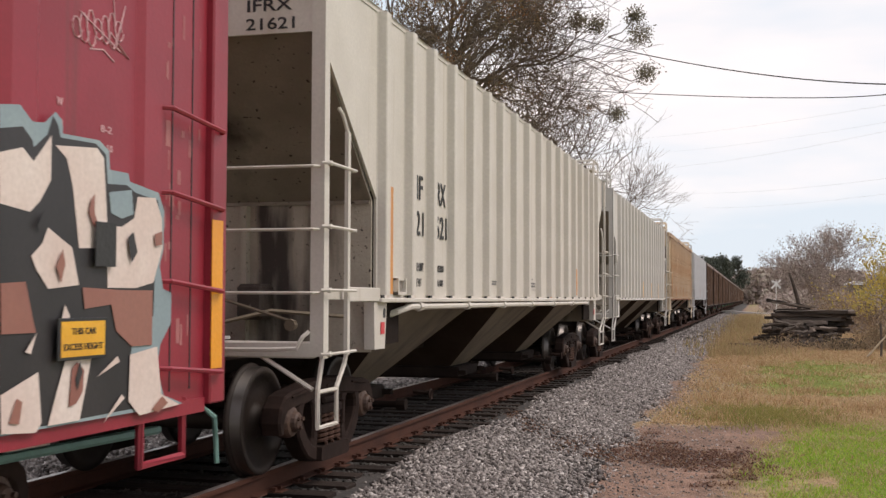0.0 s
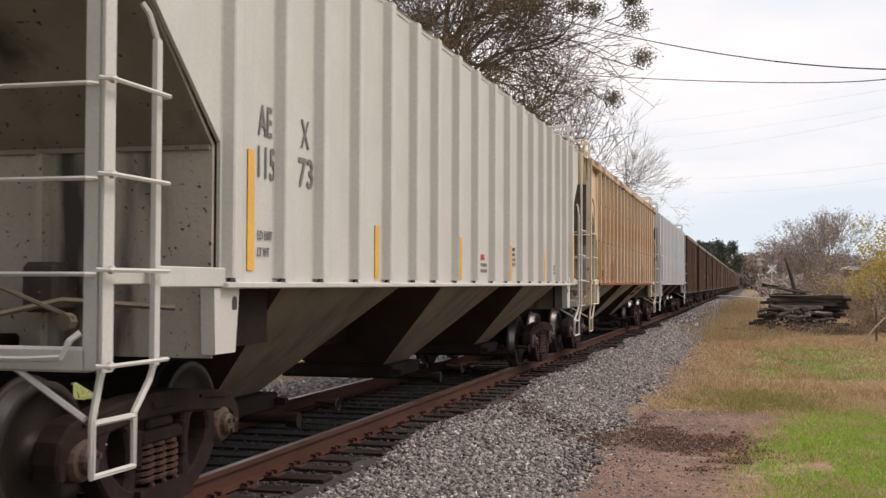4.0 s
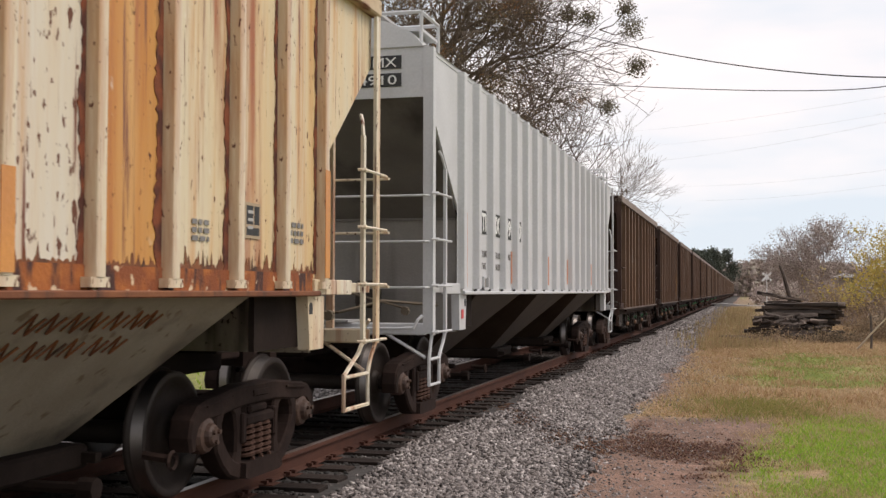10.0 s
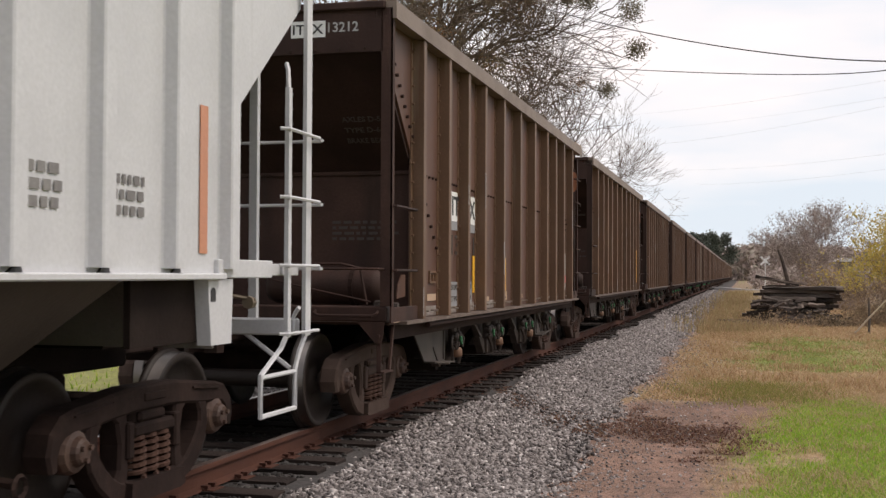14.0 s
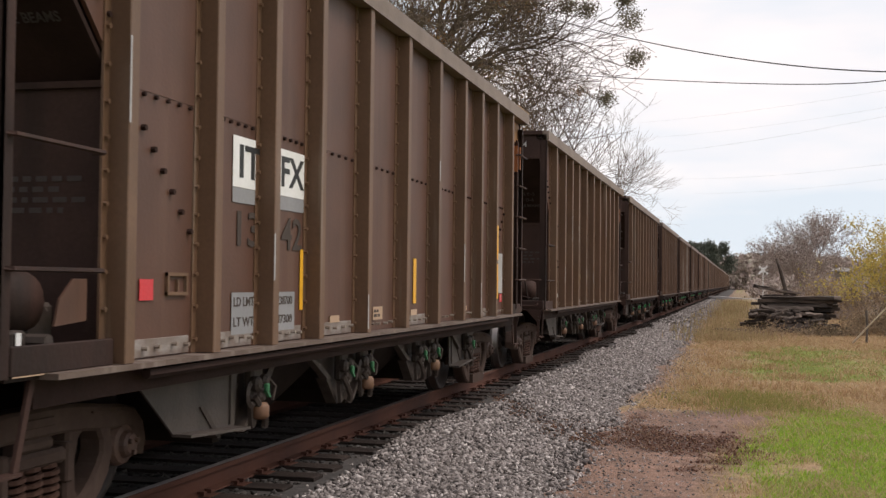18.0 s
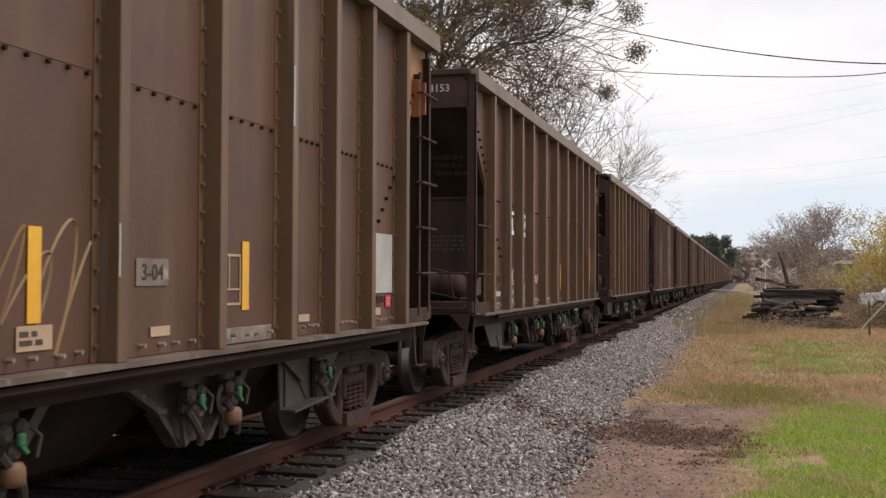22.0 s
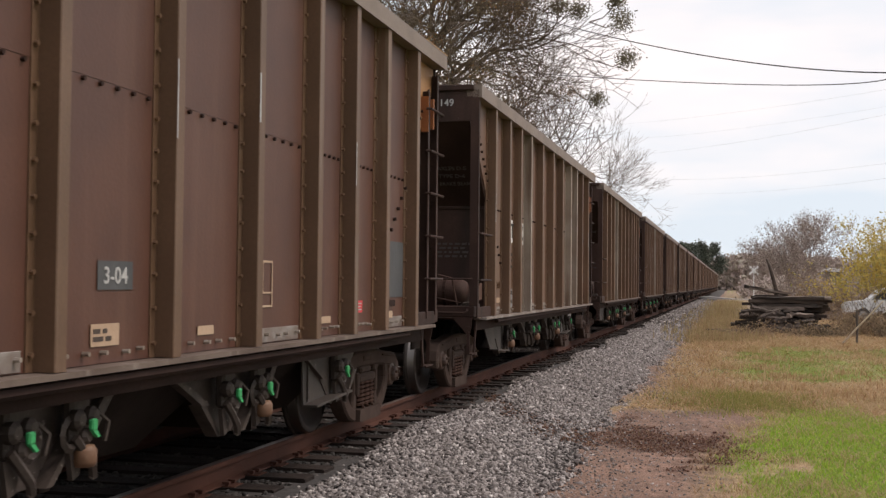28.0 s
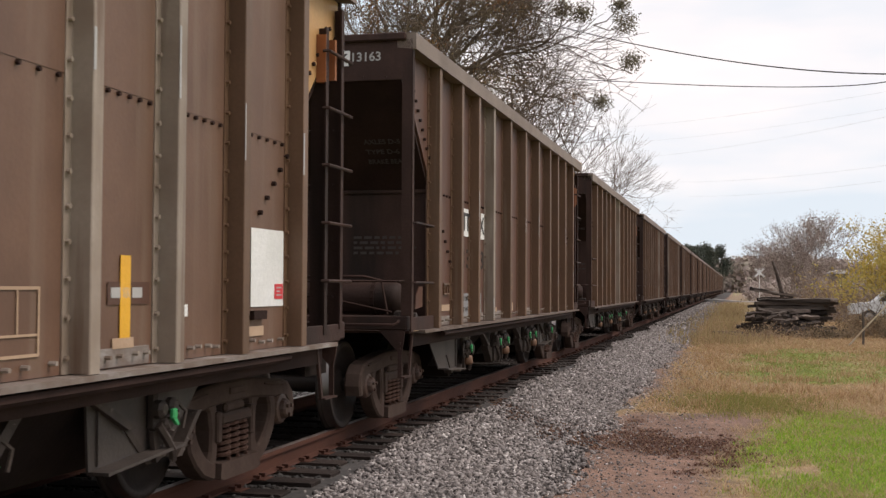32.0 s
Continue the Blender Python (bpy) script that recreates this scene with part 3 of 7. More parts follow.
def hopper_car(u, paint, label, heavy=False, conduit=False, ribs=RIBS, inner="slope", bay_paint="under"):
    car = thing("covered_hopper_car", label, "freight car", (0, u, 0), group="covered hopper cars of the train")
    lower = inner
    out = [(1.42, 1.39), (1.42, 2.24), (0.06, 3.37), (0.02, 3.86), (HL - 0.02, 3.86), (HL - 0.06, 3.30), (HL - 1.36, 2.24), (HL - 1.36, 1.39)]
    for s in (1, -1):
        side = part("side_panel", Mesher().prism(out, s * 1.505, s * 1.53), paint, car)
        for k, y in enumerate(ribs):
            if heavy:
                def rib():
                    return Mesher().prism([(1.53, -0.052), (1.60, -0.042), (1.605, -0.036), (1.605, 0.036), (1.60, 0.042), (1.53, 0.052)], 1.47, 3.74, "z").box(1.53, 1.60, -0.085, 0.085, 1.42, 1.47)
            else:
                def rib():
                    return Mesher().prism([(1.53, -0.088), (1.54, -0.078), (1.606, -0.062), (1.615, -0.05), (1.615, 0.05), (1.606, 0.062), (1.54, 0.078), (1.53, 0.088)], 1.43, 3.84, "z")
            part("side_rib", shared("rib_heavy" if heavy else "rib", rib, "cream_rib" if heavy else paint), None, side, at=pose(0, y, 0, 0, 0, 0 if s > 0 else 180))
            if not heavy:
                # black wedge set on the sheet paints the dark of the open notch
                part("drain_notch", shared("notch", lambda: Mesher().prism([(-0.03, 1.405), (0.075, 1.405), (0.05, 1.47)], 1.525, 1.545), "black"), None, side,
                     at=pose(0, y + s * 0.045, 0, 0, 0, 0 if s > 0 else 180))
        part("side_sill", Mesher().box(s * 1.40, s * 1.60, 1.40, HL - 1.40, 1.365, 1.405, 0.008), "rust" if heavy else paint, car)
        if heavy:
            part("top_chord", Mesher().box(s * 1.50, s * 1.615, 0.0, HL, 3.74, 3.89, 0.015), "rusty_chord", car, "rust-streaked top chord")
            part("rust_band", Mesher().box(s * 1.53, s * 1.542, 1.43, HL - 1.43, 1.405, 1.53), "rust_band", car, "band of flaking rust along the sill")
        else:
            part("eave", Mesher().box(s * 1.50, s * 1.538, 0.0, HL, 3.83, 3.88), paint, car)
    for (a, b, c, d), k in zip(BAYS, range(3)):
        lo, hi = (1.43 if k == 0 else (BAYS[k - 1][1] + a) / 2), (HL - 1.43 if k == 2 else (BAYS[(k + 1) % 3][0] + b) / 2)
        zl, zh = 1.38 + (a - lo) * 0.87, 1.38 + (hi - b) * 0.87
        w, wb = 1.49, 0.46
        vs = [(-w, a, 1.38), (w, a, 1.38), (w, b, 1.38), (-w, b, 1.38), (-wb, c, 0.44), (wb, c, 0.44), (wb, d, 0.44), (-wb, d, 0.44),
              (-w, lo, zl), (w, lo, zl), (w, hi, zh), (-w, hi, zh)]
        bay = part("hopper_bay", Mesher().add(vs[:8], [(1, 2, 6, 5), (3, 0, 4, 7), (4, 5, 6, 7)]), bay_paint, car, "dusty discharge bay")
        part("bay_slope", Mesher().add(vs, [(0, 1, 5, 4), (2, 3, 7, 6), (8, 9, 1, 0), (3, 2, 10, 11)]), "bay_slope", bay, "sloping floor sheet coloured dark for its shade")
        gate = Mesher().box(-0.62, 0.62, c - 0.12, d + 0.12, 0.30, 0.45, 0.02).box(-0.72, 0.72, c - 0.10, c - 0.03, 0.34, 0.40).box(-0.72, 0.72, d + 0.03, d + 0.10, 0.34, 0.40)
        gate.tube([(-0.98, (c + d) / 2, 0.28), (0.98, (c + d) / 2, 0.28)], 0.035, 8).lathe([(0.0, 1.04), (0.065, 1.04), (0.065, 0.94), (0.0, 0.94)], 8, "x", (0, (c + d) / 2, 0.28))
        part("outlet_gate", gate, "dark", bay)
        part("gate_handle", Mesher().tube([(0.9, d + 0.3, 0.36), (1.08, d + 0.3, 0.34)], 0.03, 6).lathe([(0.04, 0.0), (0.055, 0.015), (0.07, 0.0), (0.055, -0.015)], 10, "x", (1.1, d + 0.3, 0.33), closed=True),
             "truck", bay)
    roof = Mesher()
    prof = [(-1.55, 3.87)] + [(1.5 * math.sin(a), 3.87 + 0.42 * (math.cos(a) - 0.1) / 0.9) for a in np.linspace(-1.45, 1.45, 11)] + [(1.55, 3.87)]
    roof.prism(prof, 0.0, HL, "y")
    part("roof", roof, paint, car)
    board = Mesher().box(-0.85, -0.45, 0.3, HL - 0.3, 4.36, 4.39).box(0.45, 0.85, 0.3, HL - 0.3, 4.36, 4.39)
    part("running_board", board, "plate", car)
    for k in range(8):
        part("roof_hatch", shared("hatch", lambda: Mesher().box(-0.38, 0.38, -0.75, 0.75, 4.28, 4.38, 0.03), "plate"), None, car, at=(0, 1.6 + k * 1.92, 0))
    trim = "cream_rib" if heavy else paint
    for y0, s in ((0.0, 1), (HL, -1)):
        def bx(x0, x1, a, b, z0, z1, c=0.0):
            """A block whose length is told from this end of the car."""
            return Mesher().box(min(x0, x1), max(x0, x1), min(y0 + s * a, y0 + s * b), max(y0 + s * a, y0 + s * b), z0, z1, c)

        def at_end(*pts):
            return [(x, y0 + s * a, z) for x, a, z in pts]
        end = part("end_panel", Mesher().prism([(-1.5, 3.36), (1.5, 3.36), (1.5, 3.87), (0.9, 4.12), (0, 4.26), (-0.9, 4.12), (-1.5, 3.87)], y0 + s * 0.02, y0 + s * 0.045, "y"), paint, car)
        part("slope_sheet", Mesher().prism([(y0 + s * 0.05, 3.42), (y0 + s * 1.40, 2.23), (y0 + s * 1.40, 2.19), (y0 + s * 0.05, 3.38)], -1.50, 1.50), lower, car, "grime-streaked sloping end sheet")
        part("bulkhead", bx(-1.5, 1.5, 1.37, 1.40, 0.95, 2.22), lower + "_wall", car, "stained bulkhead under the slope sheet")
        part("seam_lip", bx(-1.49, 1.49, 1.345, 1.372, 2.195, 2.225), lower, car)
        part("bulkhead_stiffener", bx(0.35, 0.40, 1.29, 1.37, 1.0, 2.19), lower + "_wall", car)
        part("end_sill", bx(-1.52, 1.52, 0.0, 0.10, 0.965, 1.085, 0.012), trim, car)
        part("draft_plate", bx(-0.75, 0.75, 0.02, 1.37, 0.93, 0.962), "dark", car, "dark plate over the draft gear")
        part("crossover_board", bx(-0.9, 0.75, -0.12, 0.25, 1.09, 1.115), "plate", car)
        part("brake_tank", Mesher().lathe([(0.0, -0.5), (0.16, -0.48), (0.19, -0.4), (0.19, 0.4), (0.16, 0.48), (0.0, 0.5)], 14, "x", (-0.5, y0 + s * 0.95, 1.35)), lower, car)
        part("control_valve", bx(0.42, 0.66, 1.05, 1.30, 1.22, 1.52, 0.03), "gear", car, "sooty brake control valve")
        part("brake_pipe", Mesher().tube(at_end((-1.2, 0.9, 1.15), (0.4, 0.6, 1.18), (0.8, 0.9, 1.3), (1.3, 1.3, 1.25)), 0.018, 5), "under", car)
        part("brake_rod", Mesher().tube(at_end((0.1, 0.9, 1.47), (0.7, 0.6, 1.34), (1.28, 0.25, 1.22)), 0.014, 5).lathe([(0.0, -0.03), (0.045, -0.03), (0.045, 0.03), (0.0, 0.03)], 8, "y", (1.24, y0 + s * 0.26, 1.20)), "under", car)
        lever = Mesher().tube(at_end((0.30, -0.10, 1.02), (0.33, -0.10, 1.10), (0.42, -0.10, 1.13), (0.46, -0.10, 1.06), (0.55, -0.09, 1.025), (1.25, -0.08, 1.03), (1.42, -0.07, 1.04), (1.46, -0.06, 1.12), (1.50, -0.03, 1.16)), 0.016, 6)
        part("uncoupling_lever", lever, trim, car, "bent uncoupling rod on the end sill")
        for q in (1, -1):
            part("corner_post", bx(q * (1.495 if s > 0 else 1.56), q * 1.585, 0.0, 0.014, 0.98, 3.86).box(min(q * 1.571, q * 1.60), max(q * 1.571, q * 1.60), min(y0, y0 + s * 0.10), max(y0, y0 + s * 0.10), 0.965, 3.86), trim, car)
            st = 0.53 if s > 0 else 0.42
            top = 3.13 if heavy and s > 0 else 2.86
            lad = part("ladder_rail", bx(q * 1.575, q * 1.605, st - 0.03, st + 0.025, 0.97, top - 0.18).tube(at_end((q * 1.59, st, top - 0.19), (q * 1.565, st - 0.05, top - 0.05), (q * 1.54, st - 0.08, top)), 0.017, 6), trim, car)
            for z in (1.0, 1.46, 1.92, 2.38):
                part("rung", shared("rung", lambda: Mesher().tube([(0, -0.32, 0), (0.05, -0.29, 0), (0.05, 0.29, 0), (0, 0.32, 0)], 0.0125, 6).lathe([(0.0, 0.062), (0.022, 0.055), (0.022, 0.03)], 6, "x", (0, -0.26, 0)), trim), None, lad,
                     at=pose(q * 1.60, y0 + s * 0.265, z, 0, 0, 0 if q > 0 else 180))
                if q == 1 and z > 1.1:
                    part("rung", shared("end_rung", lambda: Mesher().tube([(-0.75, 0.0, 0), (-0.72, -0.04, 0), (0.60, -0.04, 0), (0.63, 0, 0)], 0.0125, 6), trim), None, end,
                         at=pose(0.93, y0, z - 0.02, 0, 0, 0 if s > 0 else 180))
            part("ladder_rail", bx(q * 1.16 - 0.03, q * 1.16 + 0.03, -0.02, 0.03, 1.06, 3.40) if s < 0 else bx(q * 0.22 - 0.03, q * 0.22 + 0.03, -0.02, 0.03, 1.06, 3.40), trim, end)
            pad = 1.31 if s > 0 else 1.21
            sa, sb = (-0.03, 0.36) if s > 0 else (0.22, 0.82)
            step = Mesher().tube(at_end((q * 1.585, 0.03, 1.0), (q * 1.575, sa * 0.6 + 0.02, 0.86), (q * 1.57, sa, 0.74), (q * 1.57, sa, 0.47), (q * 1.57, sb, 0.47), (q * 1.57, sb, 0.74), (q * 1.58, 0.50 if sb < 0.5 else 0.50, 0.90), (q * 1.59, st, 0.99)), 0.019, 6)
            step.tube(at_end((q * 1.57, sa, 0.725), (q * 1.57, sb, 0.725)), 0.016, 6).tube(at_end((q * 1.10, 0.03, 0.98), (q * 1.53, sa, 0.745)), 0.018, 5)
            part("sill_step", step, trim, car)
            part("grab_plate", bx(q * 1.525, q * 1.565, 0.62, 1.44, 1.375, 1.49, 0.006), trim, car)
            part("plate_bracket", bx(q * 1.50, q * 1.545, 0.10, 0.62, 1.39, 1.47, 0.006), trim, car)
            part("jacking_pad", Mesher().prism([(y0 + s * (pad + a), z) for a, z in ((0.0, 1.37), (0.35, 1.37), (0.30, 0.975), (0.02, 0.975))], q * 1.46, q * 1.55), trim, car)
            # black disc and square paint the dark of an open hole
            part("pad_hole", Mesher().lathe([(0.0, q * 1.5525), (0.036, q * 1.5525), (0.036, q * 1.55)], 12, "x", (0, y0 + s * (pad + 0.28), 1.285)).box(q * 1.551 - 0.001, q * 1.551 + 0.001, y0 + s * (pad + 0.28) - 0.035, y0 + s * (pad + 0.28) + 0.035, 1.235, 1.285), "black", car)
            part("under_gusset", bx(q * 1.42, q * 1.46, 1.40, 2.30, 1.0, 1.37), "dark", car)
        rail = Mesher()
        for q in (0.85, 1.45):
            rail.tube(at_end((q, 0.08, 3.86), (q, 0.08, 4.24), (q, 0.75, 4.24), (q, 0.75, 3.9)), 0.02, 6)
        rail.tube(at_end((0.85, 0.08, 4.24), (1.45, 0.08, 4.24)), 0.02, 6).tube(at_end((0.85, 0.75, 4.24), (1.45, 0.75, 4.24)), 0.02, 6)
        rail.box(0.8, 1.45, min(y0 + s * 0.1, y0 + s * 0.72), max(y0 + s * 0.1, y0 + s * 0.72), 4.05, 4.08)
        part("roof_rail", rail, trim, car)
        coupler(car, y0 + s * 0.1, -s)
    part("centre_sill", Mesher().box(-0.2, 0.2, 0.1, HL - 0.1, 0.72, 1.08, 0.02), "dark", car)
    part("brake_wheel", Mesher().lathe([(0.245, 0.0), (0.262, 0.018), (0.28, 0.0), (0.262, -0.018)], 22, "y", (0.78, HL - 0.03, 1.95), closed=True)
         .box(0.54, 1.02, HL - 0.045, HL - 0.015, 1.93, 1.97).box(0.76, 0.80, HL - 0.045, HL - 0.015, 1.71, 2.19).lathe([(0.0, 0.09), (0.06, 0.07), (0.06, -0.2)], 10, "y", (0.78, HL - 0.10, 1.95)), trim, car)
    if conduit:
        tube = Mesher().tube([(1.30, 1.95, 1.20), (1.5, 2.1, 1.28), (1.57, 2.3, 1.325), (1.57, HL - 2.6, 1.325)], 0.03, 8)
        for k in range(7):
            tube.lathe([(0.0, -0.05), (0.045, -0.05), (0.045, 0.05), (0.0, 0.05)], 8, "y", (1.57, 2.6 + k * 1.9, 1.325))
        part("conduit", tube, paint, car, "pale pipe clipped along the sill")
    add_truck(car, 1.56, u)
    add_truck(car, HL - 1.33, u)
    TRAIN.append((car, u))
    return car


# ---- open-top coal hoppers ----
CL = 12.25
POSTS = (0.975, 2.00, 2.905, 3.80, 4.95, 6.125, 7.30, 8.45, 9.345, 10.25, 11.275)


def bolt(mb, x, y, z, r=0.014, t=0.022):
    """A bolt head standing off a sheet that faces the lineside."""
    return mb.prism([(y + r * math.cos(1.0472 * k), z + r * math.sin(1.0472 * k)) for k in range(6)], x, x + t)


def coal_post():
    mb = Mesher().prism([(1.45, -0.11), (1.465, -0.11), (1.465, -0.05), (1.575, -0.05), (1.58, -0.044), (1.58, 0.044), (1.575, 0.05), (1.465, 0.05), (1.465, 0.11), (1.45, 0.11)], 0.97, 3.72, "z")
    for k in range(15):
        z = 1.05 + 0.182 * k + 0.02 * math.sin(7.0 * k)
        bolt(mb, 1.465, -0.085, z)
        bolt(mb, 1.465, 0.084, z, 0.012, 0.014)
    return mb


def door_gear(s):
    """Latch, lever and strut of a hopper door under the side sill; s is 1 where the strut runs up towards the rear, -1 towards the front."""
    mb = Mesher()
    mb.box(1.30, 1.37, -0.09, 0.09, 0.56, 0.82, 0.02)
    a, b = (0.09, 0.32) if s > 0 else (0.24, 0.72)
    mb.prism([(s * a, 0.60), (s * (a + 0.10), 0.60), (s * (b + 0.10), 0.83), (s * b, 0.83)], 1.28, 1.34)
    for y, z, r in ((-0.07, 0.69, 0.055), (0.06, 0.70, 0.05), (0.0, 0.60, 0.045)):
        mb.lathe([(0.0, 1.42), (r * 0.6, 1.42), (r, 1.40), (r, 1.36)], 10, "x", (0, y, z))
    mb.lathe([(0.05, 1.37), (0.075, 1.385), (0.10, 1.37), (0.075, 1.355)], 12, "x", (0, -s * 0.10, 0.62), closed=True)
    mb.tube([(1.38, -0.08, 0.60), (1.40, -0.02, 0.52), (1.40, 0.06, 0.44), (1.38, 0.10, 0.38)], 0.026, 6)
    mb.tube([(1.40, 0.10, 0.72), (1.43, 0.16, 0.66), (1.42, 0.14, 0.56)], 0.012, 5)
    mb.prism([(-0.10, 0.56), (0.05, 0.56), (0.0, 0.40), (-0.06, 0.38)], 1.33, 1.36)
    return mb


def gear_gusset():
    """V-shaped side plate between two neighbouring hopper doors, with a flanged lower edge."""
    return Mesher().prism([(-0.85, 0.86), (0.55, 0.86), (0.30, 0.62), (0.04, 0.37), (-0.26, 0.37), (-0.52, 0.60)], 1.22, 1.25).prism([(0.02, 0.37), (0.08, 0.37), (0.34, 0.62), (0.28, 0.62)], 1.22, 1.33).prism(
        [(-0.26, 0.37), (-0.32, 0.37), (-0.58, 0.60), (-0.52, 0.60)], 1.22, 1.31)


def coal_car(u, n, keyed=True):
    car = thing("coal_hopper_car", "dusty brown steel open-top coal hopper car coupled in the train", "freight car", (0, u, 0), group="brown coal hopper cars of the train")
    out = [(0.91, 0.97), (0.91, 2.56), (-0.03, 3.48), (-0.03, 3.80), (CL + 0.03, 3.80), (CL + 0.03, 3.48), (CL - 0.91, 2.56), (CL - 0.91, 0.97)]
    for s in (1, -1):
        side = part("side_panel", shared("coal_side", lambda: Mesher().prism(out, 1.43, 1.455), {5: "coal_pale", 4: "coal_red", 3: "coal_red"}.get(n, "coal")), None, car, at=pose(0, 0 if s > 0 else CL, 0, 0, 0, 0 if s > 0 else 180))
        for k, y in enumerate(POSTS):
            worn = (n == 5 and k in (3, 7, 8)) or (n > 5 and (n * 7 + k) % 9 == 0)
            part("side_post", shared("coal_post", coal_post, "grey_post" if worn else "coal_post"), None, side, at=(0, y, 0))
        part("top_rail", shared("top_rail", lambda: Mesher().prism([(1.41, 3.72), (1.60, 3.70), (1.60, 3.86), (1.40, 3.86)], -0.10, CL + 0.10, "y"), "toprail"), None, side)
        part("sill_ledge", shared("coal_ledge", lambda: Mesher().box(1.40, 1.60, 0.3, CL - 0.3, 0.937, 0.966), "scuffed" if n == 5 else "dusty_ledge"), None, side, "dust-greyed ledge of the side sill")
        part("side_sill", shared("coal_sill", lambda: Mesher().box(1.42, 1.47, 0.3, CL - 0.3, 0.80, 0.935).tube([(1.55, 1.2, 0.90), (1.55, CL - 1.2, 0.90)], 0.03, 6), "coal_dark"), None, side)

        def rivets():
            mb = Mesher()
            for a, b in zip(POSTS, POSTS[1:]):
                for k in range(6):
                    y = a + 0.17 + (b - a - 0.34) * k / 5
                    bolt(mb, 1.455, y, 2.405, 0.013, 0.02)
            for k in range(9):      # along the sloping edge, then on down across the first and last bays
                for y in (0.19 + 0.088 * k, CL - 0.19 - 0.088 * k):
                    bolt(mb, 1.455, y, 3.44 - 0.086 * k, 0.017, 0.028)
            for k in range(5):
                bolt(mb, 1.455, CL - 1.07 - 0.116 * k, 2.33 - 0.108 * k, 0.018, 0.028)
            for k in range(7):
                bolt(mb, 1.455, 1.17 + 0.112 * k, 2.33 - 0.108 * k, 0.018, 0.028)
            return mb
        # dark steel here also paints the small shadow round each rivet head
        tagged(part("riveting", shared("rivets", rivets, "coal_dark"), None, side), kind="stuff")

        def foot_bolts():
            mb, rr = Mesher(), random.Random(4)
            for a, b in zip(POSTS, POSTS[1:]):
                for k in range(5):
                    bolt(mb, 1.457, a + 0.19 + (b - a - 0.40) * k / 4 + rr.uniform(-0.025, 0.025), 1.03 + rr.uniform(-0.008, 0.008), 0.013, 0.04)
            return mb
        tagged(part("foot_bolts", shared("foot_bolts", foot_bolts, "bolt_steel"), None, side, "row of pale dusty bolts"), kind="stuff")
        part("lap_seam", shared("seam", lambda: Mesher().box(1.455, 1.4585, 0.93, CL - 0.93, 2.425, 3.72), {5: "coal_pale", 4: "coal_red", 3: "coal_red"}.get(n, "coal")), None, side)
        for y, q in ((3.11, 1), (4.94, -1), (5.49, 1), (7.31, -1), (7.85, 1), (9.56, -1)):
            gear = part("door_gear", shared("door_gear_%d" % q, lambda: door_gear(q), "gear"), None, car, at=pose(0, 0 if s > 0 else CL, 0, 0, 0, 0 if s > 0 else 180) @ pose(0, y, 0))
            if keyed and n < 8:
                part("indicator", shared("indicator", lambda: Mesher().box(1.42, 1.45, -0.025, 0.025, 0.63, 0.69, 0.008).prism([(-0.02, 0.635), (0.02, 0.635), (0.055, 0.595), (0.035, 0.59)], 1.425, 1.445), "green" if n > 2 else "dull_green"), None, gear, "green door indicator")
            if q > 0:
                part("valve_bulb", shared("valve_bulb", lambda: Mesher().lathe([(0.0, -0.055), (0.05, -0.055), (0.062, -0.03), (0.06, 0.03), (0.045, 0.055), (0.0, 0.06)], 12, "z", (1.39, 0, 0.50)), "bulb", True), None, gear, "tan valve body")
        for y, w in ((0.0, 1), (CL, -1)):
            e = -0.10 if w > 0 else 0.40
            mirror = Mesher().prism([(y + w * (a + e), b) for a, b in ((1.50, 0.90), (3.02, 0.90), (2.98, 0.42), (2.10, 0.47), (1.66, 0.80))], 1.285, 1.30)
            mirror.prism([(y + w * (a + e), b) for a, b in ((2.98, 0.42), (2.10, 0.47), (2.10, 0.452), (2.98, 0.402))], 1.29, 1.42)
            mirror.box(1.30, 1.315, y + w * (2.90 + e) - 0.012, y + w * (2.90 + e) + 0.012, 0.44, 0.90)
            part("hopper_side", mirror, "gear_plate", side, "dusty side plate of an end hopper")
        for y in (2.92, 5.22, 7.58, 9.80):
            part("gusset", shared("gusset", gear_gusset, "gear"), None, side, at=(0, y, 0))
        for k, (a, b) in enumerate(zip(POSTS, POSTS[1:])):
            if k < 4 or (k * 5 + n * 3) % 7 < 2:
                part("patch_strip", shared("patch_strip_%d" % k, lambda: Mesher().box(1.455, 1.462, 0.14, b - a - 0.14, 0.975, 1.075, 0.003), "scuffed"), None, side, "scuffed pale repair strip", at=(0, a, 0))
    for y0, s in ((0.0, 1), (CL, -1)):
        m = pose(0, -0.10, 0) if s > 0 else pose(0, CL + 0.10, 0, 0, 0, 180)
        # darker steel than the bulkhead paints the shade of its downward face
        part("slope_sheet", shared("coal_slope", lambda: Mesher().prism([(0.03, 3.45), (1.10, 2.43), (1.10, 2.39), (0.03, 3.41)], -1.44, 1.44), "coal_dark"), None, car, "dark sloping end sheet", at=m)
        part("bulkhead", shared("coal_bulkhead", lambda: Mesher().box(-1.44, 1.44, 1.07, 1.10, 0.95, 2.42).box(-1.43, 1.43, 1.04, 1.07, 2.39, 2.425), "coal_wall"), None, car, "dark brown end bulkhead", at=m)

        def end_plate():
            mb = Mesher().box(-1.47, 1.47, 0.0, 0.03, 3.41, 3.82).box(-1.50, 1.50, -0.05, 0.07, 3.79, 3.86, 0.01)
            for k in range(12):
                mb.lathe([(0.0, -0.018), (0.012, -0.015), (0.012, 0.0)], 6, "y", (-1.3 + 0.236 * k, 0, 3.44))
            return mb
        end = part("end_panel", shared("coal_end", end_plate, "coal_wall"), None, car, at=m)
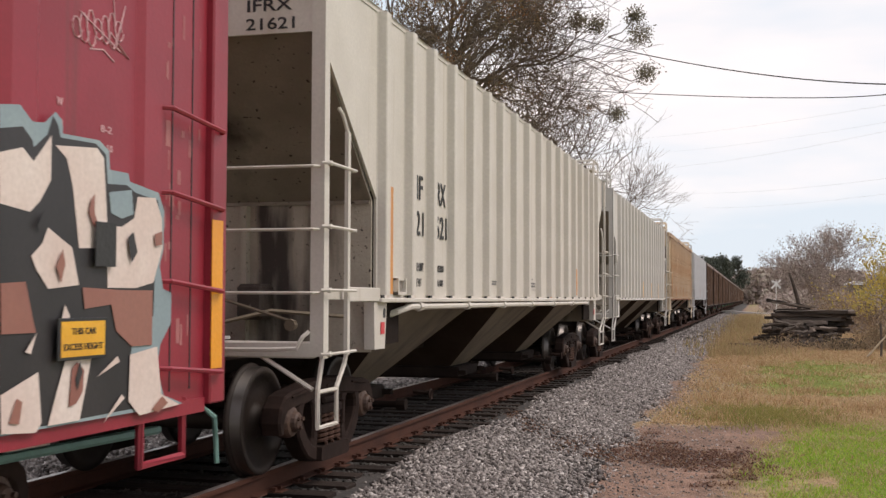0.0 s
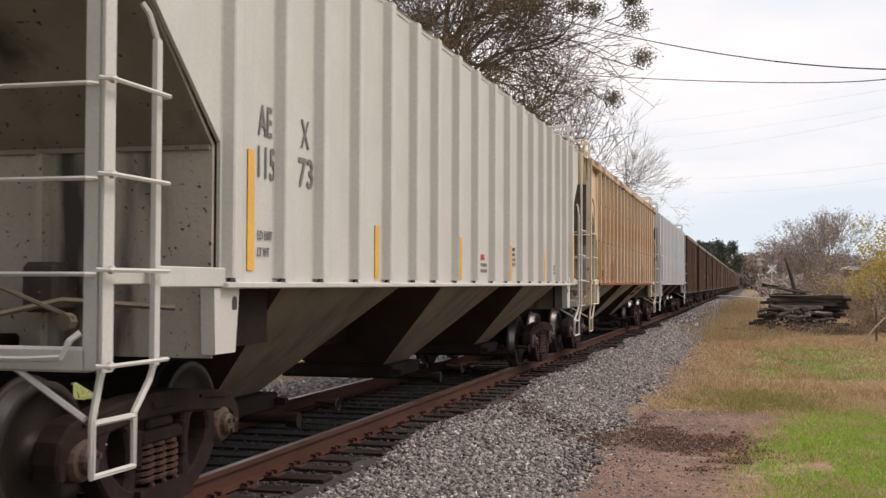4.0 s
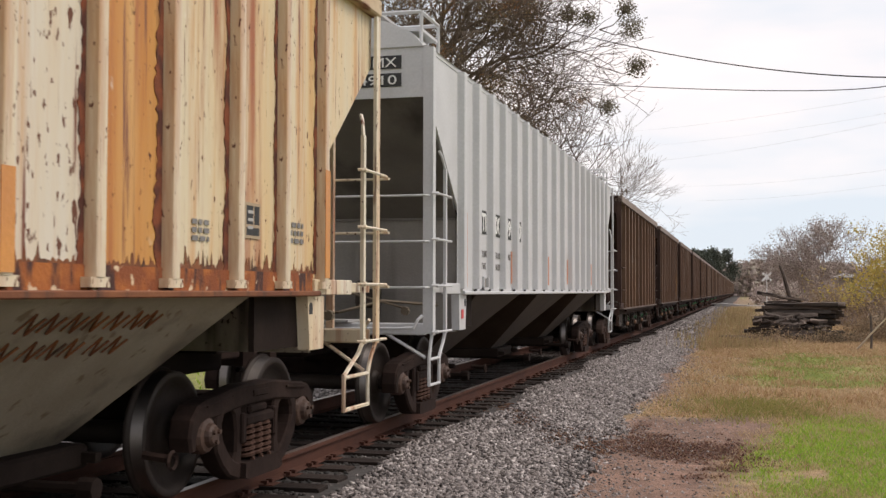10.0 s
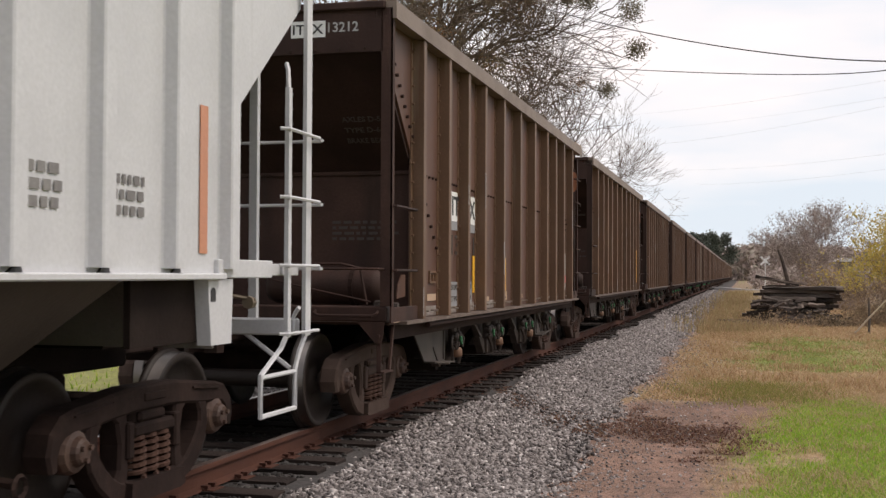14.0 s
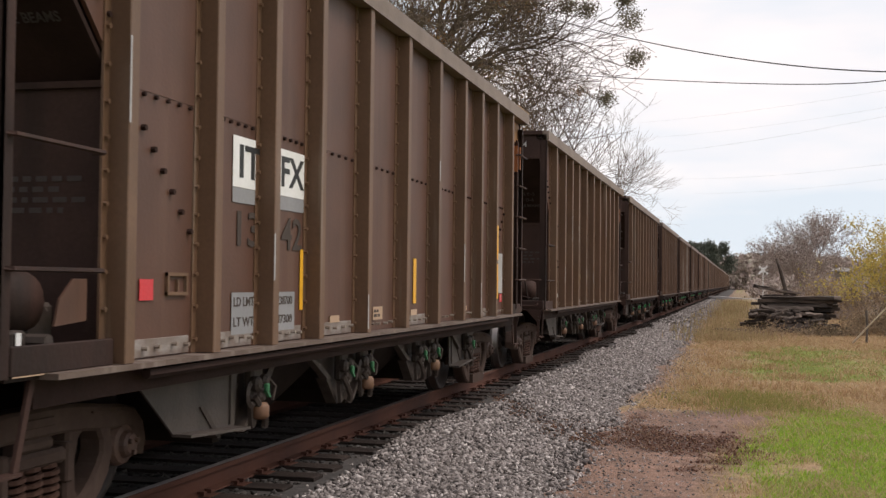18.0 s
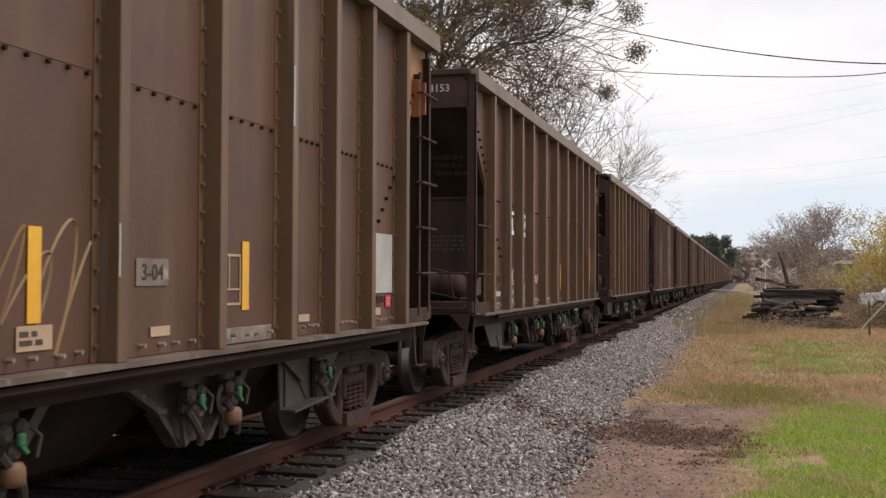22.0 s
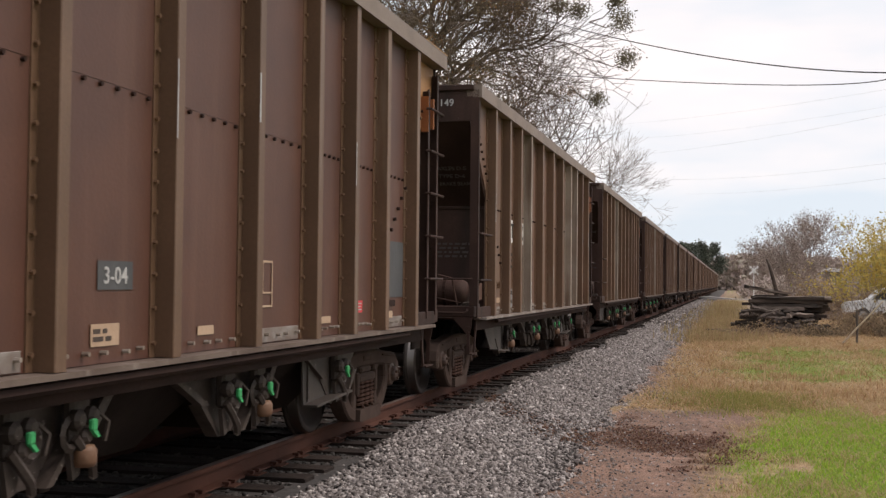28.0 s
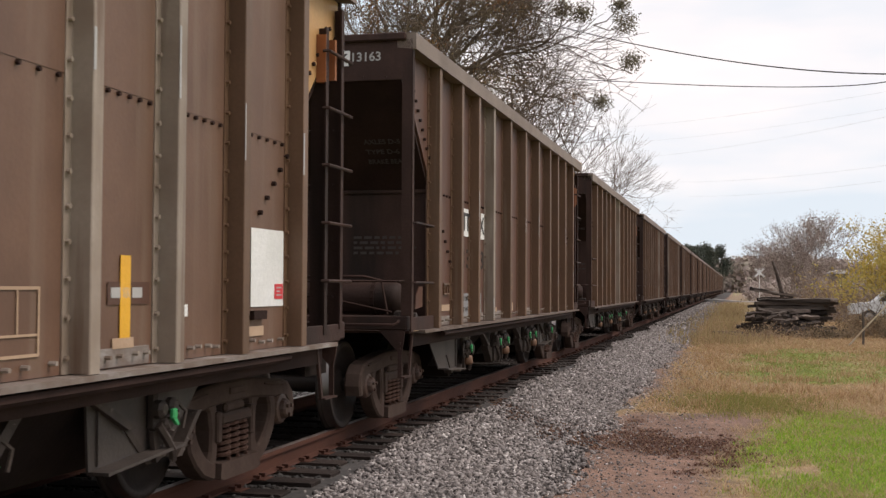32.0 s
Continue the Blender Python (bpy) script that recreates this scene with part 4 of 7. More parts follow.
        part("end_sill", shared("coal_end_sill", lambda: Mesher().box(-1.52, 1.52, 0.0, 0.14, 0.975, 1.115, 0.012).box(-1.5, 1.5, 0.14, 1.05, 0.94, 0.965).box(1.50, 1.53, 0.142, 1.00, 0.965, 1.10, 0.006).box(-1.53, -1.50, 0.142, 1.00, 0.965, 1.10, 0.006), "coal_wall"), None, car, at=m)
        part("sill_grab", shared("coal_sill_grab", lambda: Mesher().tube([(0.85, 0, 1.07), (0.85, -0.06, 1.05), (0.9, -0.07, 1.03), (1.40, -0.07, 1.03), (1.44, -0.05, 1.05), (1.44, 0, 1.07)], 0.014, 6), "coal_wall"), None, car, at=m)
        part("brake_tank", shared("coal_tank", lambda: Mesher().lathe([(0.0, -0.58), (0.13, -0.57), (0.165, -0.50), (0.17, -0.46), (0.17, 0.46), (0.165, 0.50), (0.13, 0.57), (0.0, 0.58)], 16, "x", (0.72, 0.62, 1.285)), "coal_wall", True), None, car, "dark red-brown brake reservoir", at=m)
        part("tank_strap", shared("coal_strap", lambda: Mesher().lathe([(0.174, 0.50), (0.182, 0.50), (0.182, 0.54), (0.174, 0.54)], 16, "x", (0.5, 0.62, 1.285), closed=True).box(0.98, 1.06, 0.60, 0.66, 0.965, 1.12), "coal_dark"), None, car, at=m)
        part("brake_pipe", shared("coal_pipe", lambda: Mesher().tube([(-1.0, 0.5, 1.35), (0.2, 0.3, 1.50), (1.0, 0.25, 1.50), (1.17, 0.3, 1.46), (1.22, 0.35, 1.12)], 0.014, 5).tube([(0.3, 0.2, 1.36), (0.8, 0.2, 1.25), (1.3, 0.22, 1.15)], 0.010, 5), "coal_wall"), None, car, at=m)
        part("brake_valve", shared("coal_valve", lambda: Mesher().box(1.30, 1.42, 0.30, 0.42, 0.97, 1.16, 0.015).box(1.12, 1.28, 0.62, 0.85, 1.05, 1.28, 0.02).lathe([(0.0, 0.0), (0.04, 0.0), (0.04, 0.12), (0.0, 0.12)], 8, "x", (1.36, 0.5, 1.10)), "gear"), None, car, "greasy brake valve", at=m)
        part("valve_tag", shared("coal_valve_tag", lambda: Mesher().box(1.425, 1.43, 0.32, 0.36, 1.06, 1.15), "white"), None, car, at=m)
        part("bracket_plate", shared("coal_bracket", lambda: Mesher().prism([(0.62, 1.17), (0.90, 1.19), (0.90, 1.40), (0.78, 1.40), (0.66, 1.30)], 1.42, 1.432), "coal"), None, car, "brown bracket plate", at=m)
        for q in (1, -1):
            xq = 1.52 * q
            if q > 0:
                post = part("corner_post", shared("coal_corner", lambda: Mesher().box(-0.06, 0.045, 0.0, 0.012, 1.115, 3.80).box(0.03, 0.045, 0.0, 0.075, 0.965, 3.80), "coal_wall"), None, car, at=m @ pose(xq, 0, 0))
                part("rung", shared("coal_long_rung", lambda: Mesher().tube([(-1.4, 0, 0), (-1.38, -0.05, 0), (-0.06, -0.05, 0), (-0.03, 0, 0)], 0.0125, 5), "coal_wall"), None, post, at=(0, 0, 1.45))
                for z in (1.44, 2.02):
                    part("rung", shared("coal_rung", lambda: Mesher().tube([(0.03, 0.03, 0), (0.07, 0.05, 0), (0.055, 0.80, 0), (-0.03, 0.84, 0)], 0.0135, 5), "coal_wall"), None, post, at=(0, 0, z))
                step_y = 0.0
            else:
                post = part("ladder_rail", shared("coal_stile", lambda: Mesher().box(-0.02, 0.10, 0.13, 0.142, 1.06, 3.62).box(-0.02, -0.004, 0.142, 0.19, 1.06, 3.62), "coal_wall"), None, car, at=m @ pose(xq, 0, 0))
                part("ladder_rail", shared("coal_stile_inner", lambda: Mesher().box(-0.02, 0.12, 0.49, 0.502, 1.03, 3.40).box(-0.02, -0.004, 0.502, 0.55, 1.03, 3.40), "coal_wall"), None, post)
                for z in (1.44, 1.885, 2.33, 2.77, 3.21):
                    part("rung", shared("coal_ladder_rung", lambda: Mesher().tube([(0.0, 0.57, 0), (-0.05, 0.56, 0), (-0.05, 0.02, 0), (-0.02, 0.0, 0)], 0.0135, 6), "coal_wall"), None, post, at=(0, 0, z))
                    part("rung", shared("coal_end_rung", lambda: Mesher().tube([(0.05, 0.16, 0), (0.07, 0.13, 0), (0.62, 0.13, 0), (0.65, 0.16, 0)], 0.011, 5), "coal_dark"), None, post, at=(0, 0, z - 0.12))
                step_y = 0.12
            g = Mesher().prism([(q * 1.24, 0.975), (q * 1.50, 0.975), (q * 1.49, 0.87), (q * 1.47, 0.77), (q * 1.43, 0.77)], step_y, step_y + 0.014, "y")
            g.box(min(q * 1.43, q * 1.47), max(q * 1.43, q * 1.47), step_y, step_y + 0.012, 0.52, 0.78).box(min(q * 1.43, q * 1.50), max(q * 1.43, q * 1.50), step_y, step_y + 0.28, 0.515, 0.53)
            g.prism([(step_y + 0.25, 0.52), (step_y + 0.29, 0.52), (step_y + 0.42, 0.965), (step_y + 0.38, 0.965)], q * 1.455, q * 1.475)
            g.lathe([(0.0, step_y - 0.02), (0.014, step_y - 0.018), (0.014, step_y)], 6, "y", (q * 1.45, 0, 0.85)).lathe([(0.0, step_y - 0.02), (0.014, step_y - 0.018), (0.014, step_y)], 6, "y", (q * 1.45, 0, 0.80))
            part("sill_step", shared("coal_step_%d" % q, lambda: g, "coal_wall"), None, car, at=m)
        coupler(car, y0 + s * 0.1, -s)

    def corner_cap():
        mb = Mesher().prism([(CL - 0.86, 3.70), (CL - 0.86, 2.62), (CL + 0.028, 3.485), (CL + 0.028, 3.70)], 1.455, 1.461)
        for k in range(8):
            bolt(mb, 1.461, CL - 0.17 - 0.088 * k, 3.45 - 0.086 * k, 0.017, 0.022)
        return mb
    part("corner_cap", shared("corner_cap", corner_cap, "tan" if n in (5, 6) else "tan_dull"), None, car, "faded orange rear corner")
    part("rail_end", shared("rail_end", lambda: Mesher().box(1.40, 1.605, CL - 0.8, CL + 0.11, 3.862, 3.868), "tan"), None, car, "faded orange end of the top rail")
    hook = lambda: Mesher().prism([(CL - 0.46, 2.97), (CL - 0.40, 2.97), (CL - 0.39, 3.34), (CL - 0.46, 3.34)], 1.462, 1.54).box(1.462, 1.475, CL - 0.40, CL - 0.21, 3.02, 3.34).box(1.475, 1.54, CL - 0.25, CL - 0.21, 3.02, 3.34)
    part("tow_loop", shared("tow_loop", hook, "tow_orange"), None, car, "rust-orange loop on the rear corner")
    part("step_plate", shared("coal_step_plate", lambda: Mesher().box(1.36, 1.375, CL - 0.42, CL + 0.06, 0.70, 0.935), "dark"), None, car)
    for c in (3.5, 6.15, 8.8):
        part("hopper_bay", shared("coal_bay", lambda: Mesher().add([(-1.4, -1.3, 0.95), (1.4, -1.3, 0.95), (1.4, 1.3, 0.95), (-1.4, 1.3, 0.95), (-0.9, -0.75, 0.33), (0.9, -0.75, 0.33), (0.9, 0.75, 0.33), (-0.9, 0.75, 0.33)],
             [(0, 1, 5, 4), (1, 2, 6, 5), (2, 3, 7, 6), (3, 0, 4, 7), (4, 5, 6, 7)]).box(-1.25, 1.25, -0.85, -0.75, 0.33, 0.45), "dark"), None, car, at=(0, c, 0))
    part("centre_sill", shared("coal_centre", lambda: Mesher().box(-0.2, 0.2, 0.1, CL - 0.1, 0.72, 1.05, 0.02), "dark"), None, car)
    part("coal_load", shared("coal_load", lambda: Mesher().prism([(-1.42, 3.2), (1.42, 3.2), (0.7, 3.5), (0, 3.6), (-0.7, 3.5)], 0.6, CL - 0.6, "y"), "dark"), None, car)
    add_truck(car, 0.93, u, keyed, "truck_dusty")
    add_truck(car, CL - 1.04, u, keyed, "truck_dusty")
    TRAIN.append((car, u))
    return car
# ---- the train ----
HEAVY_RIBS = (1.57, 2.38, 3.15, 3.92, 4.69, 5.47, 6.25, 7.09, 7.94, 8.81, 9.71, 10.63, 11.47, 12.21, 12.98, 13.83, 14.59, 15.35)
LATE_RIBS = (1.37, 2.12, 2.90, 3.68, 4.50, 5.30, 6.10, 6.99, 7.92, 8.82, 9.74, 10.65, 11.48, 12.29, 13.15, 13.88, 14.64, 15.34)
ifx = hopper_car(7.93, "cream", "cream-painted covered hopper car with black stencilled lettering", conduit=True)
aex = hopper_car(26.03, "offwhite", "clean off-white covered hopper car with yellow reflector strips")
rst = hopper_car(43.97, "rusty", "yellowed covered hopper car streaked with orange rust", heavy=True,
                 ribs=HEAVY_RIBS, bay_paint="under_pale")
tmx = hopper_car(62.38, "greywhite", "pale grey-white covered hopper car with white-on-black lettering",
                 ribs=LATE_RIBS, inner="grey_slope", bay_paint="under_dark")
COAL = [81.23 + 14.274 * k for k in range(24)]
coal = [coal_car(u, k, k < 10) for k, u in enumerate(COAL)]
# ---- ground, track bed ----
GZ = -0.36


def hills(x, y):
    return 0.05 * noise.noise(Vector((x * 0.3, y * 0.15, 0))) + 0.03 * noise.noise(Vector((x * 1.1, y * 0.7, 5)))


def step(v, lo, hi):
    return min(1.0, max(0.0, (v - lo) / (hi - lo)))


LITTER_LINE = ((1.35, 16.0), (1.9, 14.6), (2.5, 13.3), (3.2, 13.9), (4.3, 13.0))


def litter_at(x, y):
    """How thickly dead red-brown weeds lie over dirt and ballast: a ragged drift from the tie ends to the grass."""
    n2, n3 = noise.noise(Vector((x * 1.7, y * 1.1, 7))), noise.noise(Vector((x * 5.0, y * 3.2, 9)))
    best = 9.0
    for (ax, ay), (bx, by) in zip(LITTER_LINE, LITTER_LINE[1:]):
        dx, dy = bx - ax, by - ay
        t = min(1.0, max(0.0, ((x - ax) * dx + (y - ay) * dy) / (dx * dx + dy * dy)))
        wide = 0.32 + 0.5 * step(ax + t * dx, 1.5, 3.6)
        best = min(best, math.hypot((x - ax - t * dx), (y - ay - t * dy) * 0.62) / wide)
    return step(1.1 - best + 0.9 * n2 + 0.9 * n3, 0.1, 0.9)


def zone(x, y):
    """The ground's own cover as four weights: bare dirt, dry grass, green grass, dark red-brown litter."""
    n1, n2, n3 = noise.noise(Vector((x * 0.45, y * 0.22, 2))), noise.noise(Vector((x * 1.7, y * 0.8, 7))), noise.noise(Vector((x * 5.0, y * 2.4, 9)))
    if x < -3.2:
        g = step(-x + 0.5 * n1 + 0.4 * n2, 3.6, 4.4)
        return (1 - g, g * 0.3, g * 0.7, 0)
    litter = litter_at(x, y)
    wob = 0.5 * n1 + 0.45 * n2 + 0.25 * n3
    near = step(16.4 - y + 1.6 * n1 + 1.1 * n2 + 0.6 * n3, -0.6, 0.6)
    edge = 4.30 + 0.35 * wob + 0.55 * step(y, 12.5, 16.5)
    grass_n = step(x - edge, -0.05, 0.55)
    green_n = grass_n * step(0.86 + 0.9 * n1 + 0.6 * n2 + 0.5 * n3 + 0.25 * (x - 5), 0.2, 0.8) * step(x - edge + 0.4 * n3, 0.05, 0.5)
    grass_f = step(x - 3.15 - 0.35 * wob + 0.5 * step(20 - y, 0, 3), -0.1, 0.5) if x > 0 else 0.6
    band = -0.10 + 0.66 * step(y + 1.5 * n1, 21.8, 23.2) * step(34.0 - y + 3.0 * n1 + 0.4 * (x - 6), -0.6, 0.8) * step(x + 0.6 * n2, 4.3, 5.4)
    green_f = grass_f * step(band + 0.55 * n1 + 0.35 * n2 + 0.25 * n3, 0.05, 0.7)
    grass = near * grass_n + (1 - near) * grass_f
    green = near * green_n + (1 - near) * green_f
    bare = 1 - grass
    return (bare * (1 - litter), grass - green, green, bare * litter)


DIRT, DRY, GREEN, LITTER = Vector((0.215, 0.128, 0.094)), Vector((0.335, 0.228, 0.132)), Vector((0.17, 0.215, 0.036)), Vector((0.098, 0.050, 0.036))


def ground_material():
    m = bpy.data.materials.new("ground_cover")
    m.use_nodes = True
    n, l = m.node_tree.nodes, m.node_tree.links
    p = n["Principled BSDF"]
    p.inputs["Roughness"].default_value = 0.95
    a = n.new("ShaderNodeVertexColor")
    a.layer_name = "cover"
    co = n.new("ShaderNodeTexCoord")
    h = n.new("ShaderNodeHueSaturation")
    t = n.new("ShaderNodeTexNoise")
    t.inputs["Scale"].default_value, t.inputs["Detail"].default_value = 9, 8
    t2 = n.new("ShaderNodeTexNoise")
    t2.inputs["Scale"].default_value, t2.inputs["Detail"].default_value = 55, 4
    ad = n.new("ShaderNodeMath")
    ad.operation = "ADD"
    mr = n.new("ShaderNodeMapRange")
    mr.inputs["From Min"].default_value, mr.inputs["From Max"].default_value = 0.7, 1.3
    mr.inputs["To Min"].default_value, mr.inputs["To Max"].default_value = 0.55, 1.4
    for q in (t, t2):
        l.new(co.outputs["Object"], q.inputs["Vector"])
    l.new(t.outputs["Fac"], ad.inputs[0])
    l.new(t2.outputs["Fac"], ad.inputs[1])
    l.new(ad.outputs[0], mr.inputs["Value"])
    l.new(mr.outputs[0], h.inputs["Value"])
    l.new(a.outputs["Color"], h.inputs["Color"])
    l.new(h.outputs["Color"], p.inputs["Base Color"])
    b = n.new("ShaderNodeBump")
    b.inputs["Strength"].default_value, b.inputs["Distance"].default_value = 0.9, 0.03
    l.new(ad.outputs[0], b.inputs["Height"])
    l.new(b.outputs[0], p.inputs["Normal"])
    return m


def make_ground():
    xs = [-900, -500, -200, -90, -45, -24, -14, -9, -6.5, -5, -4.2, -3.7] + [-3.2 + 0.4 * k for k in range(15)] + [2.8 + 0.09 * k for k in range(62)] + [8.6, 9.2, 10, 11, 12.5, 15, 20, 30, 50, 90, 200, 500, 900]
    ys = [-400, -120, -40, -15, -4, 0, 3] + [5 + 0.12 * k for k in range(150)] + [23.2 + 0.35 * k for k in range(80)] + [52, 56, 62, 70, 80, 95, 115, 140, 180, 240, 330, 450, 700, 1100, 2500]
    vs = [(x, y, GZ + (hills(x, y) if x > 2.6 or x < -3.5 else -0.06)) for y in ys for x in xs]
    nx = len(xs)
    fs = [(j * nx + i, j * nx + i + 1, (j + 1) * nx + i + 1, (j + 1) * nx + i) for j in range(len(ys) - 1) for i in range(nx - 1)]
    me = raw_mesh("ground", vs, fs, ground_material(), True)
    at = me.color_attributes.new("cover", "FLOAT_COLOR", "POINT")
    cols = []
    for x, y, z in vs:
        a, b, c, d = zone(x, y)
        k1, k2 = noise.noise(Vector((x * 0.9, y * 0.5, 21))), noise.noise(Vector((x * 2.6, y * 1.9, 31)))
        q = a * DIRT * (1.0 + 0.35 * k1 + 0.30 * k2) + b * DRY.lerp(Vector((0.25, 0.175, 0.075)), step(k1 + 0.6 * k2, -0.1, 0.5)).lerp(Vector((0.21, 0.15, 0.095)), 0.75 * step(y, 28, 38)) * (1 + 0.2 * k2) + c * GREEN * (1 + 0.3 * k2) + d * LITTER
        cols += [q.x, q.y, q.z, 1.0]
    at.data.foreach_set("color", cols)
    return thing("ground", "", "", kind="structure", mesh=me)


make_ground()
# near-black bed paints the shaded gaps between the loose stones
M["ballast_bed"] = surf("ballast_bed", (0.036, 0.031, 0.029), (0.07, 0.06, 0.056), 0.95, fine=28, coarse=9, bump=1.0)
# bed between the rails coloured near black for the train's shade
M["shaded_bed"] = surf("shaded_bed", (0.016, 0.013, 0.012), (0.034, 0.028, 0.025), 0.95, fine=28, coarse=9, bump=1.0)
BED = [(-3.5, -0.42), (-3.0, -0.37), (-1.75, -0.205), (-1.4, -0.195), (1.4, -0.195), (1.75, -0.205), (3.0, -0.37), (3.5, -0.42)]
thing("ballast_bed", "", "", kind="structure", mesh=Mesher().prism(BED, -60, 620, "y").mesh("ballast_bed", "ballast_bed"))
thing("oily_crib", "", "", kind="structure", mesh=Mesher().box(-1.38, 0.95, -60, 620, -0.2, -0.19).mesh("oily_crib", "shaded_bed"))
for s in (1, -1):
    prof = [(0.7175, -0.006), (0.7245, 0.0), (0.7855, 0.0), (0.7925, -0.006), (0.7925, -0.036), (0.765, -0.048), (0.763, -0.145), (0.825, -0.16), (0.828, -0.17), (0.682, -0.17), (0.685, -0.16), (0.747, -0.145), (0.745, -0.048), (0.7175, -0.036)]
    rail = thing("rail", "rusty steel rail with a dull worn head spiked to the ties", "rail", kind="structure", mesh=Mesher().prism([(s * a, b) for a, b in prof], -60, 620, "y").mesh("rail", "rail"))
    part("rail_head", box(s * 0.755 - 0.03, s * 0.755 + 0.03, -60, 620, 0.0, 0.0012), "railtop", rail, "rubbed running surface")
rnd = random.Random(3)
tie_meshes = [Mesher().prism([(-1.28 - a, -0.36), (1.28 + b, -0.36), (1.28 + b, -0.172), (1.26 + b, -0.165), (-1.26 - a, -0.165), (-1.28 - a, -0.172)], -0.115, 0.115, "y").mesh("tie", "tie")
              for a, b in ((0.0, 0.0), (0.03, -0.07), (-0.04, 0.08), (0.02, 0.04), (0.0, -0.03), (0.02, 0.11))]
spike = Mesher().box(0.835, 0.865, -0.012, 0.012, -0.2, -0.135).box(0.815, 0.87, -0.018, 0.018, -0.145, -0.128)
plate = Mesher().box(0.62, 0.92, -0.09, 0.09, -0.17, -0.158)
spike_me, plate_me = spike.mesh("spike", "rail"), plate.mesh("tie_plate", "rail")
for k in range(150):
    y = -3 + 0.515 * k + rnd.uniform(-0.03, 0.03)
    tie = thing("railroad_tie", "weathered dark creosoted wooden railroad tie bedded in ballast", "railroad tie", pose(rnd.uniform(-0.03, 0.03), y, rnd.uniform(-0.010, 0.010), 0, 0, rnd.uniform(-1.6, 1.6)),
                group="ties of the track", mesh=tie_meshes[rnd.randrange(6)])
    if y < 40:
        part("tie_plate", plate_me, None, tie)
        for dy in (-0.06, 0.06):
            part("spike", spike_me, None, tie, at=(0, dy, 0))
far = Mesher()
for k in range(150, 420):
    far.box(-1.28, 1.28, -3 + 0.515 * k - 0.115, -3 + 0.515 * k + 0.115, -0.36, -0.165)
thing("far_ties", "row of weathered wooden ties running into the distance", "railroad tie", kind="stuff", mesh=far.mesh("far_ties", "tie"))

rng = np.random.default_rng(11)


def bed_z(x):
    return np.interp(x, [p[0] for p in BED], [p[1] for p in BED])


def scatter_stones(name, x, y, z, size, mat, label):
    """Angular crushed stones, one small eight-sided piece each."""
    n = len(x)
    base = np.array([(1, 0, 0), (-1, 0, 0), (0, 1, 0), (0, -1, 0), (0, 0, 1), (0, 0, -1)], dtype=float)
    v = base[None] * rng.uniform(0.55, 1.15, (n, 6, 1)) + rng.normal(0, 0.28, (n, 6, 3))
    q = rng.normal(0, 1, (n, 4))
    q /= np.linalg.norm(q, axis=1)[:, None]
    w, a, b, c = q.T
    rot = np.stack([1 - 2 * (b * b + c * c), 2 * (a * b - c * w), 2 * (a * c + b * w), 2 * (a * b + c * w), 1 - 2 * (a * a + c * c), 2 * (b * c - a * w),
                    2 * (a * c - b * w), 2 * (b * c + a * w), 1 - 2 * (a * a + b * b)], 1).reshape(n, 3, 3)
    v = np.einsum("nij,nkj->nki", rot, v) * size[:, None, None] * np.array([1, 1, 0.8])
    v += np.stack([x, y, z], 1)[:, None]
    f = np.array([(0, 2, 4), (2, 1, 4), (1, 3, 4), (3, 0, 4), (2, 0, 5), (1, 2, 5), (3, 1, 5), (0, 3, 5)])
    faces = (f[None] + 6 * np.arange(n)[:, None, None]).reshape(-1, 3)
    return thing(name, label, "gravel", kind="stuff", mesh=raw_mesh(name, v.reshape(-1, 3), faces, mat))


M["stones"] = stone_like("crushed_stone", [(0.0, (0.050, 0.042, 0.040)), (0.25, (0.125, 0.106, 0.100)), (0.6, (0.215, 0.187, 0.178)), (0.9, (0.32, 0.285, 0.272)), (1.0, (0.52, 0.475, 0.455))])
# crib stones carry the shade under the train in their tones
M["shaded_stones"] = stone_like("shaded_stone", [(0.0, (0.014, 0.012, 0.011)), (0.7, (0.036, 0.031, 0.028)), (1.0, (0.085, 0.074, 0.067))])
n = 140000
y = 4.5 + 42 * rng.random(n) ** 1.7
x = 1.34 + 1.55 * rng.random(n) + 0.28 * np.maximum(0, rng.normal(0, 1, n)) + 0.15 * np.sin(y * 0.9)
keep = np.array([rng.random() > 0.8 * litter_at(a, b) if 11 < b < 18 else True for a, b in zip(x, y)])
x, y = x[keep], y[keep]
n = len(x)
scatter_stones("ballast_stones", x, y, bed_z(np.minimum(x, 3.4)) + rng.uniform(0.0, 0.026, n), 0.0215 * rng.uniform(0.5, 1.6, n) * (1 + 0.010 * y), "stones", "grey crushed-stone ballast on the track shoulder")
n = 9000       # lighter stones banked between the tie ends outside the rail
y = 4.5 + 30 * rng.random(n) ** 1.4
x = 0.95 + 0.42 * rng.random(n) ** 0.7
k = (y + 3) / 0.515
keep = np.abs(k - np.round(k)) > 0.28
x, y = x[keep], y[keep]
scatter_stones("tie_end_stones", x, y, -0.215 + rng.uniform(-0.01, 0.01, len(x)), 0.022 * rng.uniform(0.5, 1.3, len(x)) * (1 + 0.006 * y), "stones", "grey stones banked between the tie ends")
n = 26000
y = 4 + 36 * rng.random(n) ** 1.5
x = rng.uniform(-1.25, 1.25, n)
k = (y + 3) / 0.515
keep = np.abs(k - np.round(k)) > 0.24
scatter_stones("crib_stones", x[keep], y[keep], -0.195 + 0 * x[keep], 0.028 * rng.uniform(0.6, 1.3, keep.sum()) * (1 + 0.012 * y[keep]), "shaded_stones", "ballast stones between the ties, toned dark for the train's shade")
n = 22000
y = 5 + 45 * rng.random(n) ** 1.4
x = -1.2 - 2.5 * rng.random(n)
